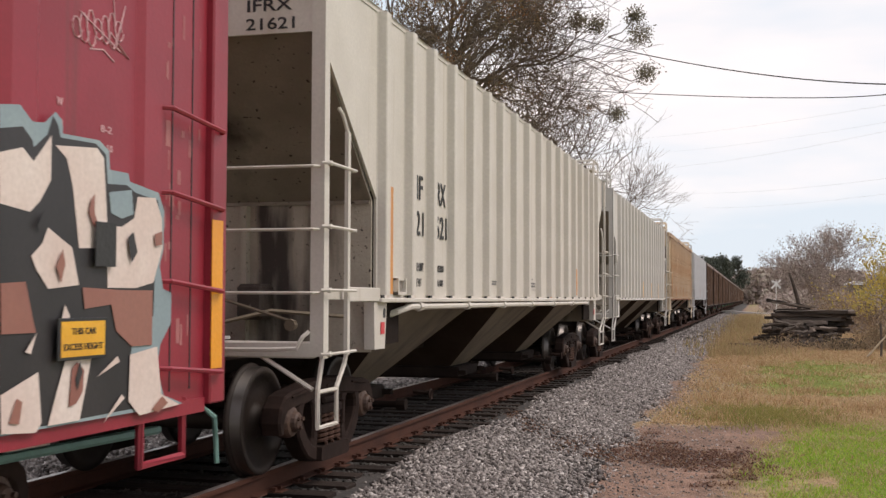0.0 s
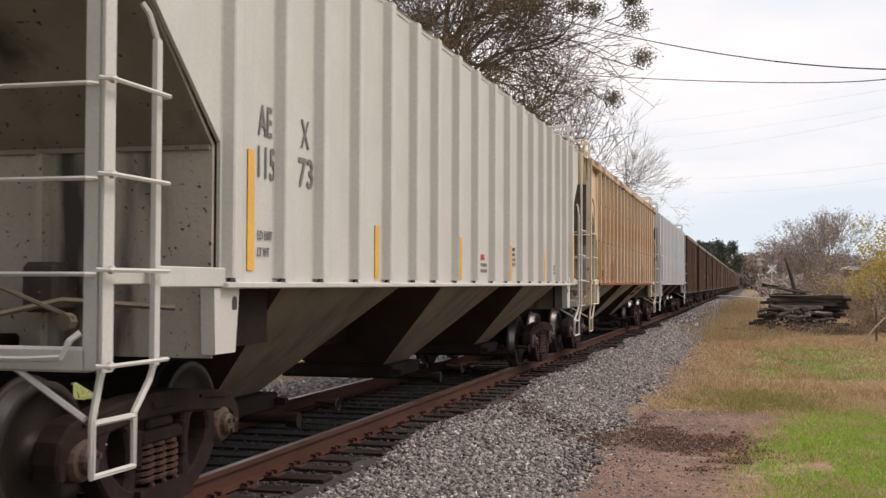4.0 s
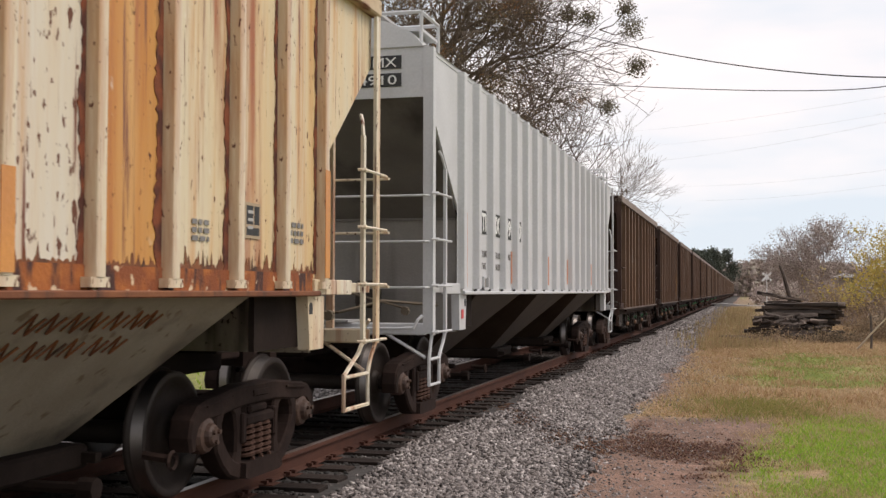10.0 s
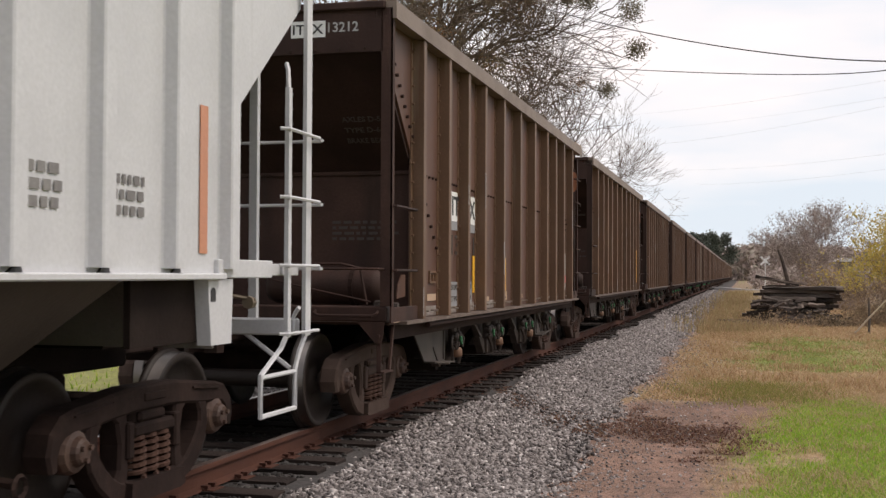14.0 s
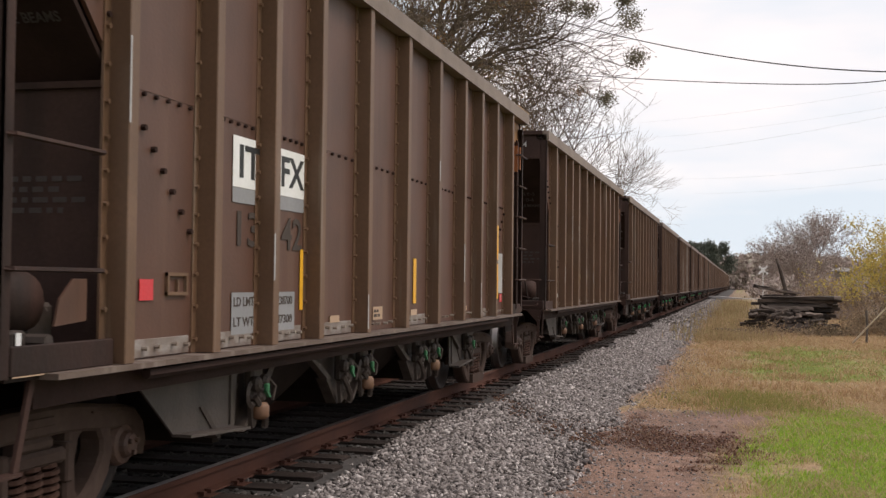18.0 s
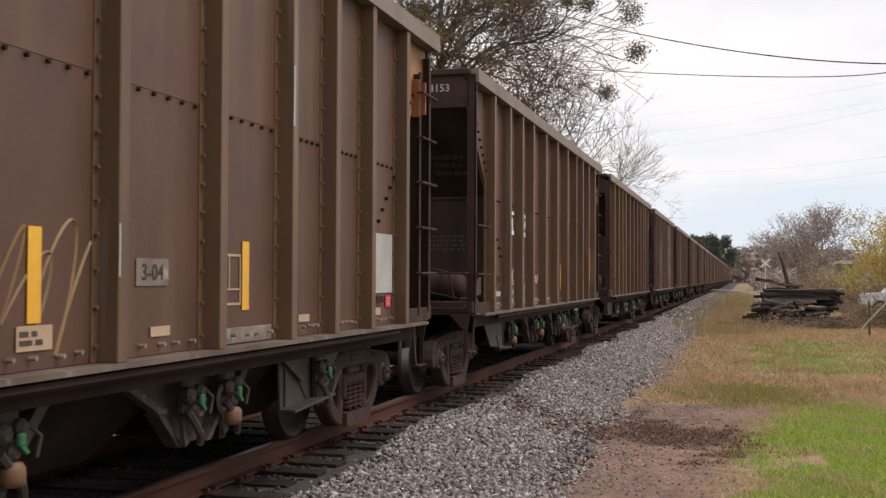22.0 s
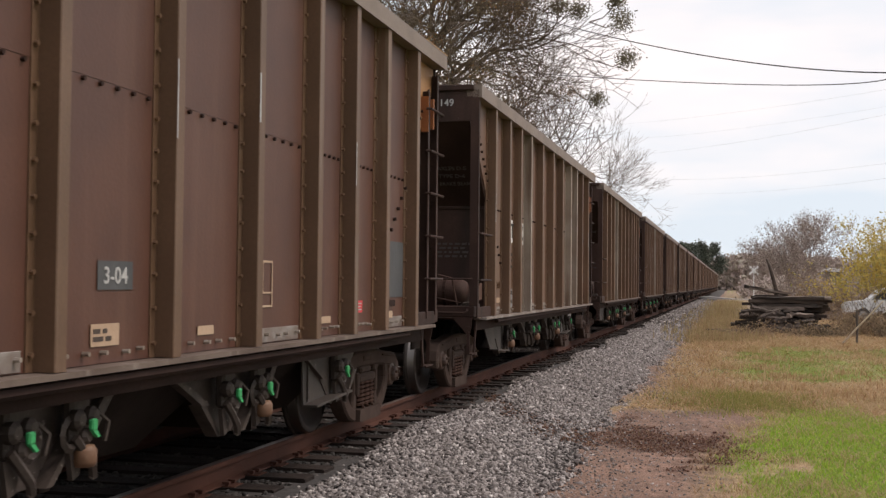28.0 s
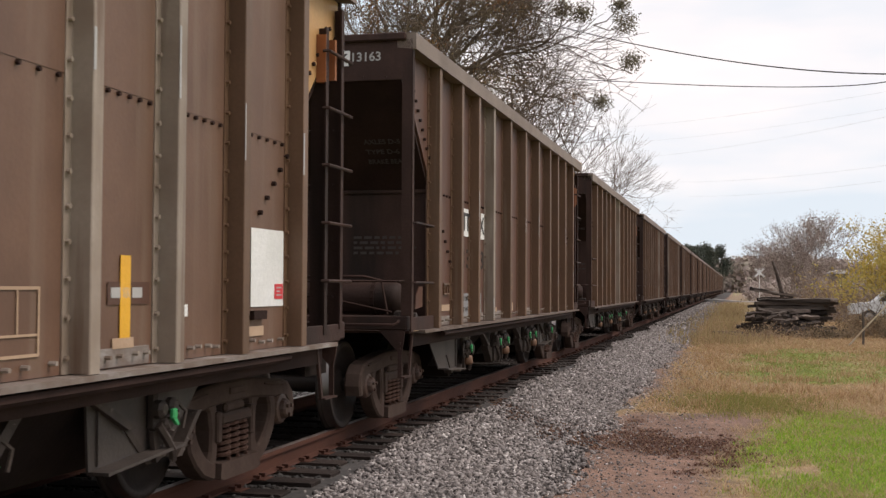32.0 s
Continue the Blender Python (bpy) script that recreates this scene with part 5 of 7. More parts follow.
scatter_stones("far_shoulder_stones", x, y, bed_z(np.maximum(x, -3.4)) + 0.01, 0.034 * rng.uniform(0.6, 1.3, n) * (1 + 0.012 * y), "stones", "grey ballast on the shoulder beyond the track")
n = 9000
y = 46 + 80 * rng.random(n)
x = rng.uniform(1.2, 3.6, n)
scatter_stones("distant_ballast", x, y, bed_z(np.minimum(x, 3.4)) + 0.01, 0.06 * rng.uniform(0.6, 1.4, n), "stones", "ballast far down the line")
n = 6000
y = 6 + 26 * rng.random(n) ** 1.5
x = 3.1 + np.abs(rng.normal(0, 0.75, n))
keep = ~((x > 4.6) & (y < 17)) & (x < 5.2)
x, y = x[keep], y[keep]
scatter_stones("loose_gravel", x, y, np.array([GZ + hills(a, b) for a, b in zip(x, y)]) + 0.003, 0.012 * rng.uniform(0.4, 1.7, len(x)), "stones", "stray stones on the bare dirt")


# ---- grass ----
def blades(name, x, y, hgt, wid, lean, mat, label):
    n = len(x)
    z = np.array([max(GZ + hills(a, b), float(bed_z(a)) if abs(a) < 3.4 else -9.0) - 0.01 for a, b in zip(x, y)])
    a = rng.uniform(0, 2 * np.pi, n)
    d = np.stack([np.cos(a), np.sin(a), 0 * a], 1)
    b = rng.uniform(0, 2 * np.pi, n)
    off = np.stack([np.cos(b), np.sin(b), 0 * b], 1) * (lean * hgt)[:, None]
    root = np.stack([x, y, z], 1)
    up = np.array([0, 0, 1.0])
    v = np.stack([root - d * wid[:, None], root + d * wid[:, None], root + off * 0.35 + up * (0.6 * hgt)[:, None] + d * 0.6 * wid[:, None], root + off * 0.35 + up * (0.6 * hgt)[:, None] - d * 0.6 * wid[:, None],
                  root + off + up * hgt[:, None]], 1)
    f = np.array([(0, 1, 2), (0, 2, 3), (3, 2, 4)])
    faces = (f[None] + 5 * np.arange(n)[:, None, None]).reshape(-1, 3)
    me = raw_mesh(name, v.reshape(-1, 3), faces, mat)
    return thing(name, label, "grass", kind="stuff", mesh=me)


M["green_blades"] = stone_like("green_grass", [(0.0, (0.19, 0.32, 0.030)), (0.5, (0.30, 0.46, 0.045)), (0.82, (0.40, 0.48, 0.085)), (1.0, (0.50, 0.39, 0.19))], 0.7, 0.5)
M["dry_blades"] = stone_like("dry_grass", [(0.0, (0.30, 0.18, 0.09)), (0.4, (0.45, 0.30, 0.17)), (0.8, (0.57, 0.415, 0.255)), (1.0, (0.36, 0.30, 0.125))], 0.8, 0.5)
M["straw_blades"] = stone_like("bleached_straw", [(0.0, (0.38, 0.26, 0.14)), (1.0, (0.55, 0.42, 0.26))], 0.8, 0.5)
M["dull_blades"] = stone_like("olive_grass", [(0.0, (0.17, 0.19, 0.045)), (0.5, (0.26, 0.26, 0.065)), (1.0, (0.36, 0.26, 0.115))], 0.75, 0.5)
M["brush_blades"] = stone_like("withered_grass", [(0.0, (0.27, 0.19, 0.10)), (0.5, (0.42, 0.30, 0.17)), (1.0, (0.36, 0.31, 0.14))], 0.8, 0.5)
M["red_blades"] = stone_like("dead_weeds", [(0.0, (0.14, 0.068, 0.050)), (0.6, (0.23, 0.122, 0.085)), (1.0, (0.38, 0.25, 0.165))], 0.85, 0.5)


def sow(n, x0, x1, y0, y1, power=1.0):
    y = y0 + (y1 - y0) * rng.random(n) ** power
    x = rng.uniform(x0, x1, n)
    w = np.array([zone(a, b) for a, b in zip(x, y)])
    return x, y, w, rng.random(n)


x, y, w, r = sow(120000, 4.1, 9.5, 7, 20, 1.2)
k = r < w[:, 2]
blades("green_grass", x[k], y[k], rng.uniform(0.02, 0.07, k.sum()), 0.0036 * (1 + y[k] * 0.05), rng.uniform(0.1, 1.3, k.sum()), "green_blades", "short bright green grass on the verge")
k = (r > 0.93) & (w[:, 1] + w[:, 2] > 0.3)
blades("dry_tufts", x[k], y[k], rng.uniform(0.03, 0.10, k.sum()), 0.0035 * (1 + y[k] * 0.05), rng.uniform(0.5, 1.8, k.sum()), "dry_blades", "dry straw among the green grass")
c = rng.random((70, 2)) * np.array([4.2, 10.5]) + np.array([4.7, 8.0])      # bleached clumps matted into the green
c = c[rng.integers(0, 70, 9000)] + rng.normal(0, 0.13, (9000, 2)) * np.array([1.0, 1.3])
blades("straw_clumps", c[:, 0], c[:, 1], rng.uniform(0.03, 0.10, 9000), 0.0045 + 0 * c[:, 0], rng.uniform(0.6, 2.2, 9000), "straw_blades", "bleached straw matted in clumps")
x, y, w, r = sow(150000, 3.2, 17, 16.5, 60, 1.5)
k = r < w[:, 1]
blades("dry_grass", x[k], y[k], rng.uniform(0.02, 0.055, k.sum()) * (1 + (y[k] > 33) * 1.8), 0.006 * (1 + y[k] * 0.05), rng.uniform(0.8, 2.8, k.sum()), "dry_blades", "tan dry grass over the field")
k = (r < w[:, 2] * 0.9)
blades("field_grass", x[k], y[k], rng.uniform(0.02, 0.05, k.sum()), 0.006 * (1 + y[k] * 0.05), rng.uniform(0.6, 2.4, k.sum()), "dull_blades", "olive-green grass in the field")
c = rng.random((120, 2)) ** np.array([1.0, 1.6]) * np.array([8.5, 26.0]) + np.array([3.4, 17.5])
c = c[rng.integers(0, 120, 14000)] + rng.normal(0, 0.22, (14000, 2)) * np.array([1.0, 1.6])
blades("tall_tufts", c[:, 0], c[:, 1], rng.uniform(0.05, 0.17, 14000), 0.006 + 0.0002 * c[:, 1], rng.uniform(0.2, 1.1, 14000), "dry_blades", "taller tufts of tan grass")
c = np.array([4.1, 17.6]) + rng.normal(0, 1.0, (6000, 2)) * np.array([0.55, 0.9])
blades("verge_fringe", c[:, 0] + 0.7, c[:, 1] + 0.6, rng.uniform(0.04, 0.13, 6000), 0.005 + 0 * c[:, 0], rng.uniform(0.2, 1.2, 6000), "dull_blades", "ragged fringe of olive weeds")
x, y, r = rng.uniform(1.2, 5.2, 26000), rng.uniform(10.8, 17.5, 26000), rng.random(26000)
k = r < np.array([litter_at(a, b) for a, b in zip(x, y)])
blades("dead_weeds", x[k], y[k], rng.uniform(0.015, 0.05, k.sum()), 0.005 + 0 * x[k], rng.uniform(0.8, 3.0, k.sum()), "red_blades", "flattened red-brown weeds on the dirt")
scatter_stones("dead_leaf_litter", x[k][:3000] + 0.03, y[k][:3000], np.array([max(GZ + hills(a, b), float(bed_z(min(a, 3.4)))) for a, b in zip(x[k][:3000], y[k][:3000])]) + 0.012, rng.uniform(0.006, 0.018, min(3000, int(k.sum()))), "red_blades", "scattered red-brown leaf litter")
n = 7000
y = 36 + 90 * rng.random(n) ** 1.6
x = 4.1 + rng.normal(0, 0.75, n) + 0.5 * np.sin(y * 0.7)
x = np.maximum(x, 2.3)
blades("tall_dry_grass", x, y, rng.uniform(0.08, 0.42, n), 0.006 + 0.00015 * y, rng.uniform(0.05, 0.4, n), "brush_blades", "tall straw-coloured grass beside the ballast")
n = 9000
y = rng.uniform(8, 60, n)
x = -3.6 - 14 * rng.random(n)
blades("far_side_grass", x, y, rng.uniform(0.05, 0.14, n), 0.016 + 0 * x, rng.uniform(0.1, 0.8, n), "green_blades", "green grass beyond the track")


# ---- trees ----
class Tree:
    def __init__(self, seed):
        self.r = random.Random(seed)
        self.v, self.f, self.tips = [], [], []

    def limb(self, p, d, length, rad, level, depth, bend=0.25, up=0.08, sides=None, split=(2, 4), spread=0.75, taper=0.62, thin=0.012):
        r = self.r
        n = max(2, int(length / 0.7)) if level < 2 else (3 if level < depth else 2)
        sides = 7 if level == 0 else (5 if level == 1 else (4 if level == 2 else 3))
        pts, rads, dd = [Vector(p)], [rad], Vector(d).normalized()
        for i in range(n):
            dd = (dd + Vector((r.gauss(0, bend), r.gauss(0, bend), r.gauss(0, bend) + up))).normalized()
            pts.append(pts[-1] + dd * length / n)
            rads.append(rad * (1 - (1 - taper) * (i + 1) / n))
        k0, old = len(self.v), None
        for i, q in enumerate(pts):
            t = (pts[min(i + 1, n)] - pts[max(i - 1, 0)]).normalized()
            u = t.orthogonal().normalized() if old is None else (old - t * old.dot(t)).normalized()
            old, w = u, t.cross(u)
            for k in range(sides):
                a = 6.2832 * k / sides
                self.v.append(q + rads[i] * (math.cos(a) * u + math.sin(a) * w))
        for i in range(n):
            for k in range(sides):
                a, b = k0 + i * sides + k, k0 + i * sides + (k + 1) % sides
                self.f += [(a, b, b + sides, a + sides)]
        if level >= depth:
            self.tips.append((pts[-1], dd))
            return
        m = r.randint(*split)
        for j in range(m + (2 if level == 0 else 0)):
            f = 1.0 if j == 0 else r.uniform(0.35 if level else 0.45, 1.0)
            i = min(n, max(1, round(f * n)))
            axis = dd.orthogonal().normalized()
            axis.rotate(Matrix.Rotation(r.uniform(0, 6.2832), 3, dd))
            nd = dd.copy()
            nd.rotate(Matrix.Rotation(r.uniform(0.25, spread) * (0.5 if j == 0 else 1.0), 3, axis))
            self.limb(pts[i], nd, length * r.uniform(0.58, 0.84), max(thin, rads[i] * (0.82 if j == 0 else r.uniform(0.48, 0.68))), level + 1, depth, bend, up, None, split, spread, taper, thin)

    def object(self, parent, name, mat):
        vs, fs = np.array([tuple(q) for q in self.v]), np.array(self.f)
        return part(name, raw_mesh(name, vs, fs, mat, True), None, parent)


def leaf_cards(points, size, mat, name, parent, seed, spread=0.3, label=""):
    """Small leaves, each a bent pair of triangles, gathered round the given points."""
    g = np.random.default_rng(seed)
    p = np.array([tuple(q) for q in points]) + g.normal(0, spread, (len(points), 3))
    n = len(p)
    a, b = g.normal(0, 1, (n, 3)), g.normal(0, 1, (n, 3))
    a /= np.linalg.norm(a, axis=1)[:, None]
    b -= a * (a * b).sum(1)[:, None]
    b /= np.linalg.norm(b, axis=1)[:, None]
    s = (size * g.uniform(0.6, 1.4, n))[:, None]
    c = np.cross(a, b)
    v = np.stack([p - a * s, p + b * s * 0.55 + c * s * 0.2, p + a * s, p - b * s * 0.55 + c * s * 0.2], 1)
    f = np.array([(0, 1, 2), (0, 2, 3)])
    return part(name, raw_mesh(name, v.reshape(-1, 3), (f[None] + 4 * np.arange(n)[:, None, None]).reshape(-1, 3), mat), None, parent, label)


M["dead_leaf"] = stone_like("dead_leaves", [(0.0, (0.17, 0.08, 0.035)), (0.6, (0.30, 0.155, 0.065)), (1.0, (0.26, 0.20, 0.085))], 0.8, 0.5)
M["olive_leaf"] = stone_like("olive_leaves", [(0.0, (0.09, 0.066, 0.045)), (0.6, (0.155, 0.118, 0.073)), (1.0, (0.23, 0.175, 0.105))], 0.8, 0.5)
M["mistletoe"] = stone_like("mistletoe", [(0.0, (0.125, 0.105, 0.072)), (0.6, (0.19, 0.165, 0.115)), (1.0, (0.27, 0.235, 0.165))], 0.8, 0.4)
M["yellow_leaf"] = stone_like("yellow_leaves", [(0.0, (0.42, 0.30, 0.07)), (0.6, (0.60, 0.46, 0.13)), (1.0, (0.36, 0.34, 0.11))], 0.8, 0.5)
# pine and far tree tones paled: distance haze is in the colour
M["pine_leaf"] = stone_like("pine_needles", [(0.0, (0.045, 0.055, 0.042)), (1.0, (0.085, 0.095, 0.07))], 0.8)
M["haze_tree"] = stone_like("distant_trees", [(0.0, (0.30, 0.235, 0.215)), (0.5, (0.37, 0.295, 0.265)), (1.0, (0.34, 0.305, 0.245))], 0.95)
M["brush"] = stone_like("dry_brush", [(0.0, (0.22, 0.15, 0.10)), (0.6, (0.34, 0.24, 0.155)), (1.0, (0.44, 0.34, 0.21))], 0.9, 0.5)


def ball(c, r, n, seed):
    g = np.random.default_rng(seed)
    q = g.normal(0, 1, (n, 3))
    q *= (r * g.random(n) ** 0.45 / np.linalg.norm(q, axis=1))[:, None]
    q *= (1 + 0.35 * np.sin(3.1 * q[:, :1] / r + seed) * np.cos(2.7 * q[:, 2:] / r + 2 * seed))
    return q * np.array([1, 1, 0.9]) + np.array(c)


def big_tree():
    tr = thing("hackberry_tree", "tall nearly bare tree with mistletoe clumps and a few brown leaves", "tree", (-13.2, 57, GZ))
    t = Tree(21)
    t.limb((0, 0, 0), (0.02, 0, 1), 7.0, 0.42, 0, 6, 0.12, 0.03, split=(2, 4), spread=0.85, thin=0.016)
    for d, q, ln, rad in (((0.9, -0.1, 0.35), (0, 0, 7.2), 4.6, 0.19), ((0.8, -0.4, 0.55), (0, 0, 8.6), 5.0, 0.17), ((0.7, 0.3, 0.8), (0, 0, 10.2), 4.8, 0.16), ((-0.6, 0.1, 0.7), (0, 0, 8.0), 4.5, 0.17),
                          ((0.9, -0.1, 0.12), (0.0, 0, 6.3), 5.4, 0.17), ((1.0, -0.2, 0.42), (0.0, 0, 7.8), 6.8, 0.19), ((1.0, -0.15, 0.22), (0.3, 0, 8.3), 6.6, 0.17), ((1.0, 0.1, 0.75), (0, 0, 10.5), 6.6, 0.17), ((0.3, -0.3, 1.0), (0, 0, 11), 5.0, 0.15), ((0.4, -0.6, 0.8), (0, 0, 9.5), 4.5, 0.15), ((1.0, 0.0, 0.6), (0, 0, 9.0), 5.4, 0.16)):
        t.limb(q, d, ln, rad * 1.25, 1, 6, 0.18, 0.02, split=(3, 4), spread=0.95, taper=0.7, thin=0.014)
    t.object(tr, "trunk", "twig")
    g = random.Random(4)
    inner = [q for q, d in t.tips if q.x < 8.5]
    leaf_cards([g.choice(inner) for _ in range(22000)], 0.055, "olive_leaf", "foliage", tr, 5, 0.24, "sparse olive-brown leaves")
    clumps = g.sample([q for q in inner if q.z > 6], 190)
    leaf_cards([g.choice(clumps[:110]) for _ in range(15000)], 0.06, "olive_leaf", "leaf_clump", tr, 7, 0.34, "clumps of withered olive leaves")
    leaf_cards([g.choice(clumps[110:]) for _ in range(17000)], 0.062, "dead_leaf", "dead_foliage", tr, 6, 0.36, "rust-brown dead leaves")
    for k, (x, y, z, r) in enumerate(((-0.38, 54, 13.6, 0.55), (0.03, 52, 11.43, 0.42), (-1.59, 55, 10.14, 0.36), (-2.38, 54, 14.2, 0.4), (-3.4, 55, 14.6, 0.4), (-0.6, 54, 14.5, 0.35))):
        tagged(leaf_cards(ball((x + 13.2, y - 57, z - GZ), r * 1.15, 620, 30 + k), 0.055, "mistletoe", "mistletoe", tr, 40 + k, 0.13, "dark green mistletoe ball"), kind="stuff")
        end = Vector((x + 13.2, y - 57, z - GZ))
        base = min((q for q, d in t.tips if q.x < end.x - 1.2), key=lambda q: (q - end).length)
        mid = (base + end) / 2 + Vector((0, 0, -0.3))
        br = Mesher().tube([base, (base * 0.6 + mid * 0.4), mid, (mid * 0.4 + end * 0.6) + Vector((0, 0, -0.08)), end], 0.035, 4, 0.018)
        part("bough", br, "twig", tr)
    return tr


def bare_tree(at, height, seed, depth=5, mat="twig", leaves=None, count=0, size=0.1, spread=0.7, name="bare_tree", label="leafless grey-brown tree with fine twigs", rad=None):
    tr = thing(name, label, "tree", at)
    t = Tree(seed)
    t.limb((0, 0, 0), (0.03, 0, 1), height * 0.36, rad or height * 0.017, 0, depth, 0.14, 0.05, split=(2, 4), spread=spread)
    t.object(tr, "trunk", mat)
    if leaves:
        g = random.Random(seed)
        pts = [q for q, d in t.tips]
        leaf_cards([g.choice(pts) for _ in range(count)], size, leaves, "foliage", tr, seed, size * 4)
    return tr


big_tree()
bare_tree((-15.5, 70, GZ), 19, 9, 6)
bare_tree((-8.0, 104, GZ), 17, 12, 6, spread=0.8)
bare_tree((-11.5, 112, GZ), 17, 15, 6)
bare_tree((-6.6, 140, GZ), 13, 17, 5)
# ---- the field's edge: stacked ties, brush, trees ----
# far twigs lightened so their colour carries distance haze
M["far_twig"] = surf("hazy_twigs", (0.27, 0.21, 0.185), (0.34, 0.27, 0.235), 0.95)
M["dry_twig"] = surf("dry_stems", (0.30, 0.22, 0.15), (0.42, 0.32, 0.22), 0.95)
M["old_tie"] = surf("charred_old_tie", (0.040, 0.029, 0.024), (0.105, 0.078, 0.062), 0.95, rand=0.6, stretch=(0.5, 3, 3), fine=24, bump=0.9)
M["grey_tie"] = surf("weathered_grey_tie", (0.16, 0.125, 0.105), (0.085, 0.064, 0.053), 0.95, rand=0.5, stretch=(0.5, 3, 3), bump=0.9)


def worn_tie(seed, ln=2.6, w=0.115, hh=0.054):
    r = random.Random(seed)
    mb = Mesher()
    n = 7
    vs = []
    for i in range(n + 1):
        x = -ln / 2 + ln * i / n + r.uniform(-0.05, 0.05)
        for a, b in ((-w, -hh), (w, -hh), (w, hh), (-w, hh)):
            vs.append((x, a + r.uniform(-0.018, 0.018), b + r.uniform(-0.018, 0.018)))
    fs = [(0, 1, 2, 3), tuple(range(4 * n, 4 * n + 4))] + [(4 * i + k, 4 * i + (k + 1) % 4, 4 * i + 4 + (k + 1) % 4, 4 * i + 4 + k) for i in range(n) for k in range(4)]
    return mb.add(vs, fs)


def tie_stack():
    """Old ties heaped in rough layers, broken pieces slid down the front, one long tie tilted on top."""
    r = random.Random(8)
    dark = [worn_tie(k, ln).mesh("old_tie", "old_tie") for k, ln in enumerate((2.7, 2.5, 2.2, 2.6, 1.9, 2.4))]
    grey = [worn_tie(k + 9, ln).mesh("old_tie", "grey_tie") for k, ln in enumerate((2.5, 2.1, 1.6))]
    bits = [worn_tie(k + 20, ln, 0.05 + 0.012 * (k % 3), 0.032 + 0.01 * (k % 2)).mesh("broken_tie", "grey_tie" if k % 2 else "old_tie") for k, ln in enumerate((0.42, 0.6, 0.32, 0.75, 0.4, 0.5))]

    def put(m, pale=False):
        thing("old_railroad_tie", "splintered grey-black old railroad tie in a heap", "railroad tie", m, group="heap of old ties", mesh=(r.choice(grey) if pale else r.choice(dark)))
    cx, cy = 6.25, 45.6
    for layer in range(11):
        z = GZ + 0.06 + layer * 0.124
        wide = 0.62 - 0.038 * layer
        for k in range(5):
            put(pose(cx + r.uniform(-wide, wide) + 0.04 * layer, cy - 1.0 + 0.27 * k + 0.035 * layer + r.uniform(-0.12, 0.08), z + r.uniform(-0.02, 0.02), r.uniform(-12, 12), r.uniform(-2.4, 2.4), r.uniform(-8, 8)), r.random() < 0.22)
    thing("old_railroad_tie", "long old railroad tie tilted on top of the heap", "railroad tie", pose(cx - 0.42, cy - 0.95, GZ + 1.60, 0, 10, 6), group="heap of old ties", mesh=worn_tie(40, 1.55, 0.10, 0.055).mesh("old_tie", "old_tie"))
    thing("old_railroad_tie", "grey old railroad tie end lying on the heap", "railroad tie", pose(cx - 0.2, cy - 1.15, GZ + 1.56, 0, 7, -4), group="heap of old ties", mesh=worn_tie(41, 1.6, 0.07, 0.03).mesh("old_tie", "grey_tie"))
    for k in range(56):
        f = r.random()
        thing("broken_tie", "broken splintered piece of old railroad tie", "railroad tie", pose(cx + r.gauss(0.15, 0.75), cy - 1.30 - 0.55 * f + r.uniform(-0.1, 0.1), GZ + 0.05 + 0.85 * (1 - f) ** 1.3, r.uniform(-40, 40), r.uniform(-20, 20), r.uniform(-40, 40)),
              group="heap of old ties", mesh=r.choice(bits))
    for x, y, a in ((-1.2, -1.6, 20), (-1.5, -1.1, -12), (1.4, -1.2, 14)):
        put(pose(cx + x, cy + y, GZ + 0.08, 0, 0, a), True)


tie_stack()


def shrub(at, height, width, seed, stems=14, leaves="brush", count=500, size=0.05, name="dry_shrub", label="tangle of dry brown brush", mat="twig", crown=0.0):
    tr = thing(name, label, "shrub", at)
    t = Tree(seed)
    r = random.Random(seed)
    for k in range(stems):
        a = r.uniform(0, 6.2832)
        t.limb((r.gauss(0, width * 0.2), r.gauss(0, width * 0.2), 0), (math.cos(a) * width * 0.4, math.sin(a) * width * 0.4, height), height * r.uniform(0.35, 0.55), 0.014, 2, 4, 0.2, 0.0, split=(2, 3), spread=0.8, taper=0.6, thin=0.007)
    tagged(t.object(tr, "stem", mat), kind="stuff")
    pts = [q for q, d in t.tips if q.z > crown * height]
    leaf_cards([r.choice(pts) for _ in range(count)], size, leaves, "foliage", tr, seed, size * 3.5)
    return tr


r = random.Random(5)
for k in range(46):       # brush in front of and round the stack, out to the fence line
    x = r.uniform(4.6, 13.5)
    y = 41.5 + (x - 4.6) * 0.35 + r.uniform(-1.8, 6.5)
    if abs(x - 6.5) < 1.9 and y > 43.2:
        y = r.uniform(40.5, 42.5)
    low = 0.4 if abs(x - 6.5) < 2.2 else 0.8
    shrub((x, y, GZ), low * r.uniform(0.5, 1.2), r.uniform(0.8, 1.6), 100 + k, 12, "brush" if r.random() < 0.6 else "olive_leaf", 150 if low < 0.5 else 420, 0.04, mat="dry_twig")
for k in range(10):
    shrub((r.uniform(8.0, 13.5), r.uniform(46, 56), GZ), r.uniform(0.5, 0.95), 1.6, 160 + k, 10, "brush", 220, 0.04, mat="dry_twig")
shrub((10.7, 44.5, GZ), 3.6, 2.2, 201, 22, "yellow_leaf", 8500, 0.05, "yellow_shrub", "tall shrub with yellow autumn leaves", crown=0.5)
shrub((12.2, 46.5, GZ), 4.2, 3.0, 202, 22, "yellow_leaf", 9500, 0.05, "yellow_shrub", "tall shrub with yellow autumn leaves", crown=0.5)
shrub((9.9, 49.5, GZ), 2.6, 2.0, 203, 16, "yellow_leaf", 900, 0.055, "yellow_shrub", "thin shrub with a few yellow leaves", crown=0.5)
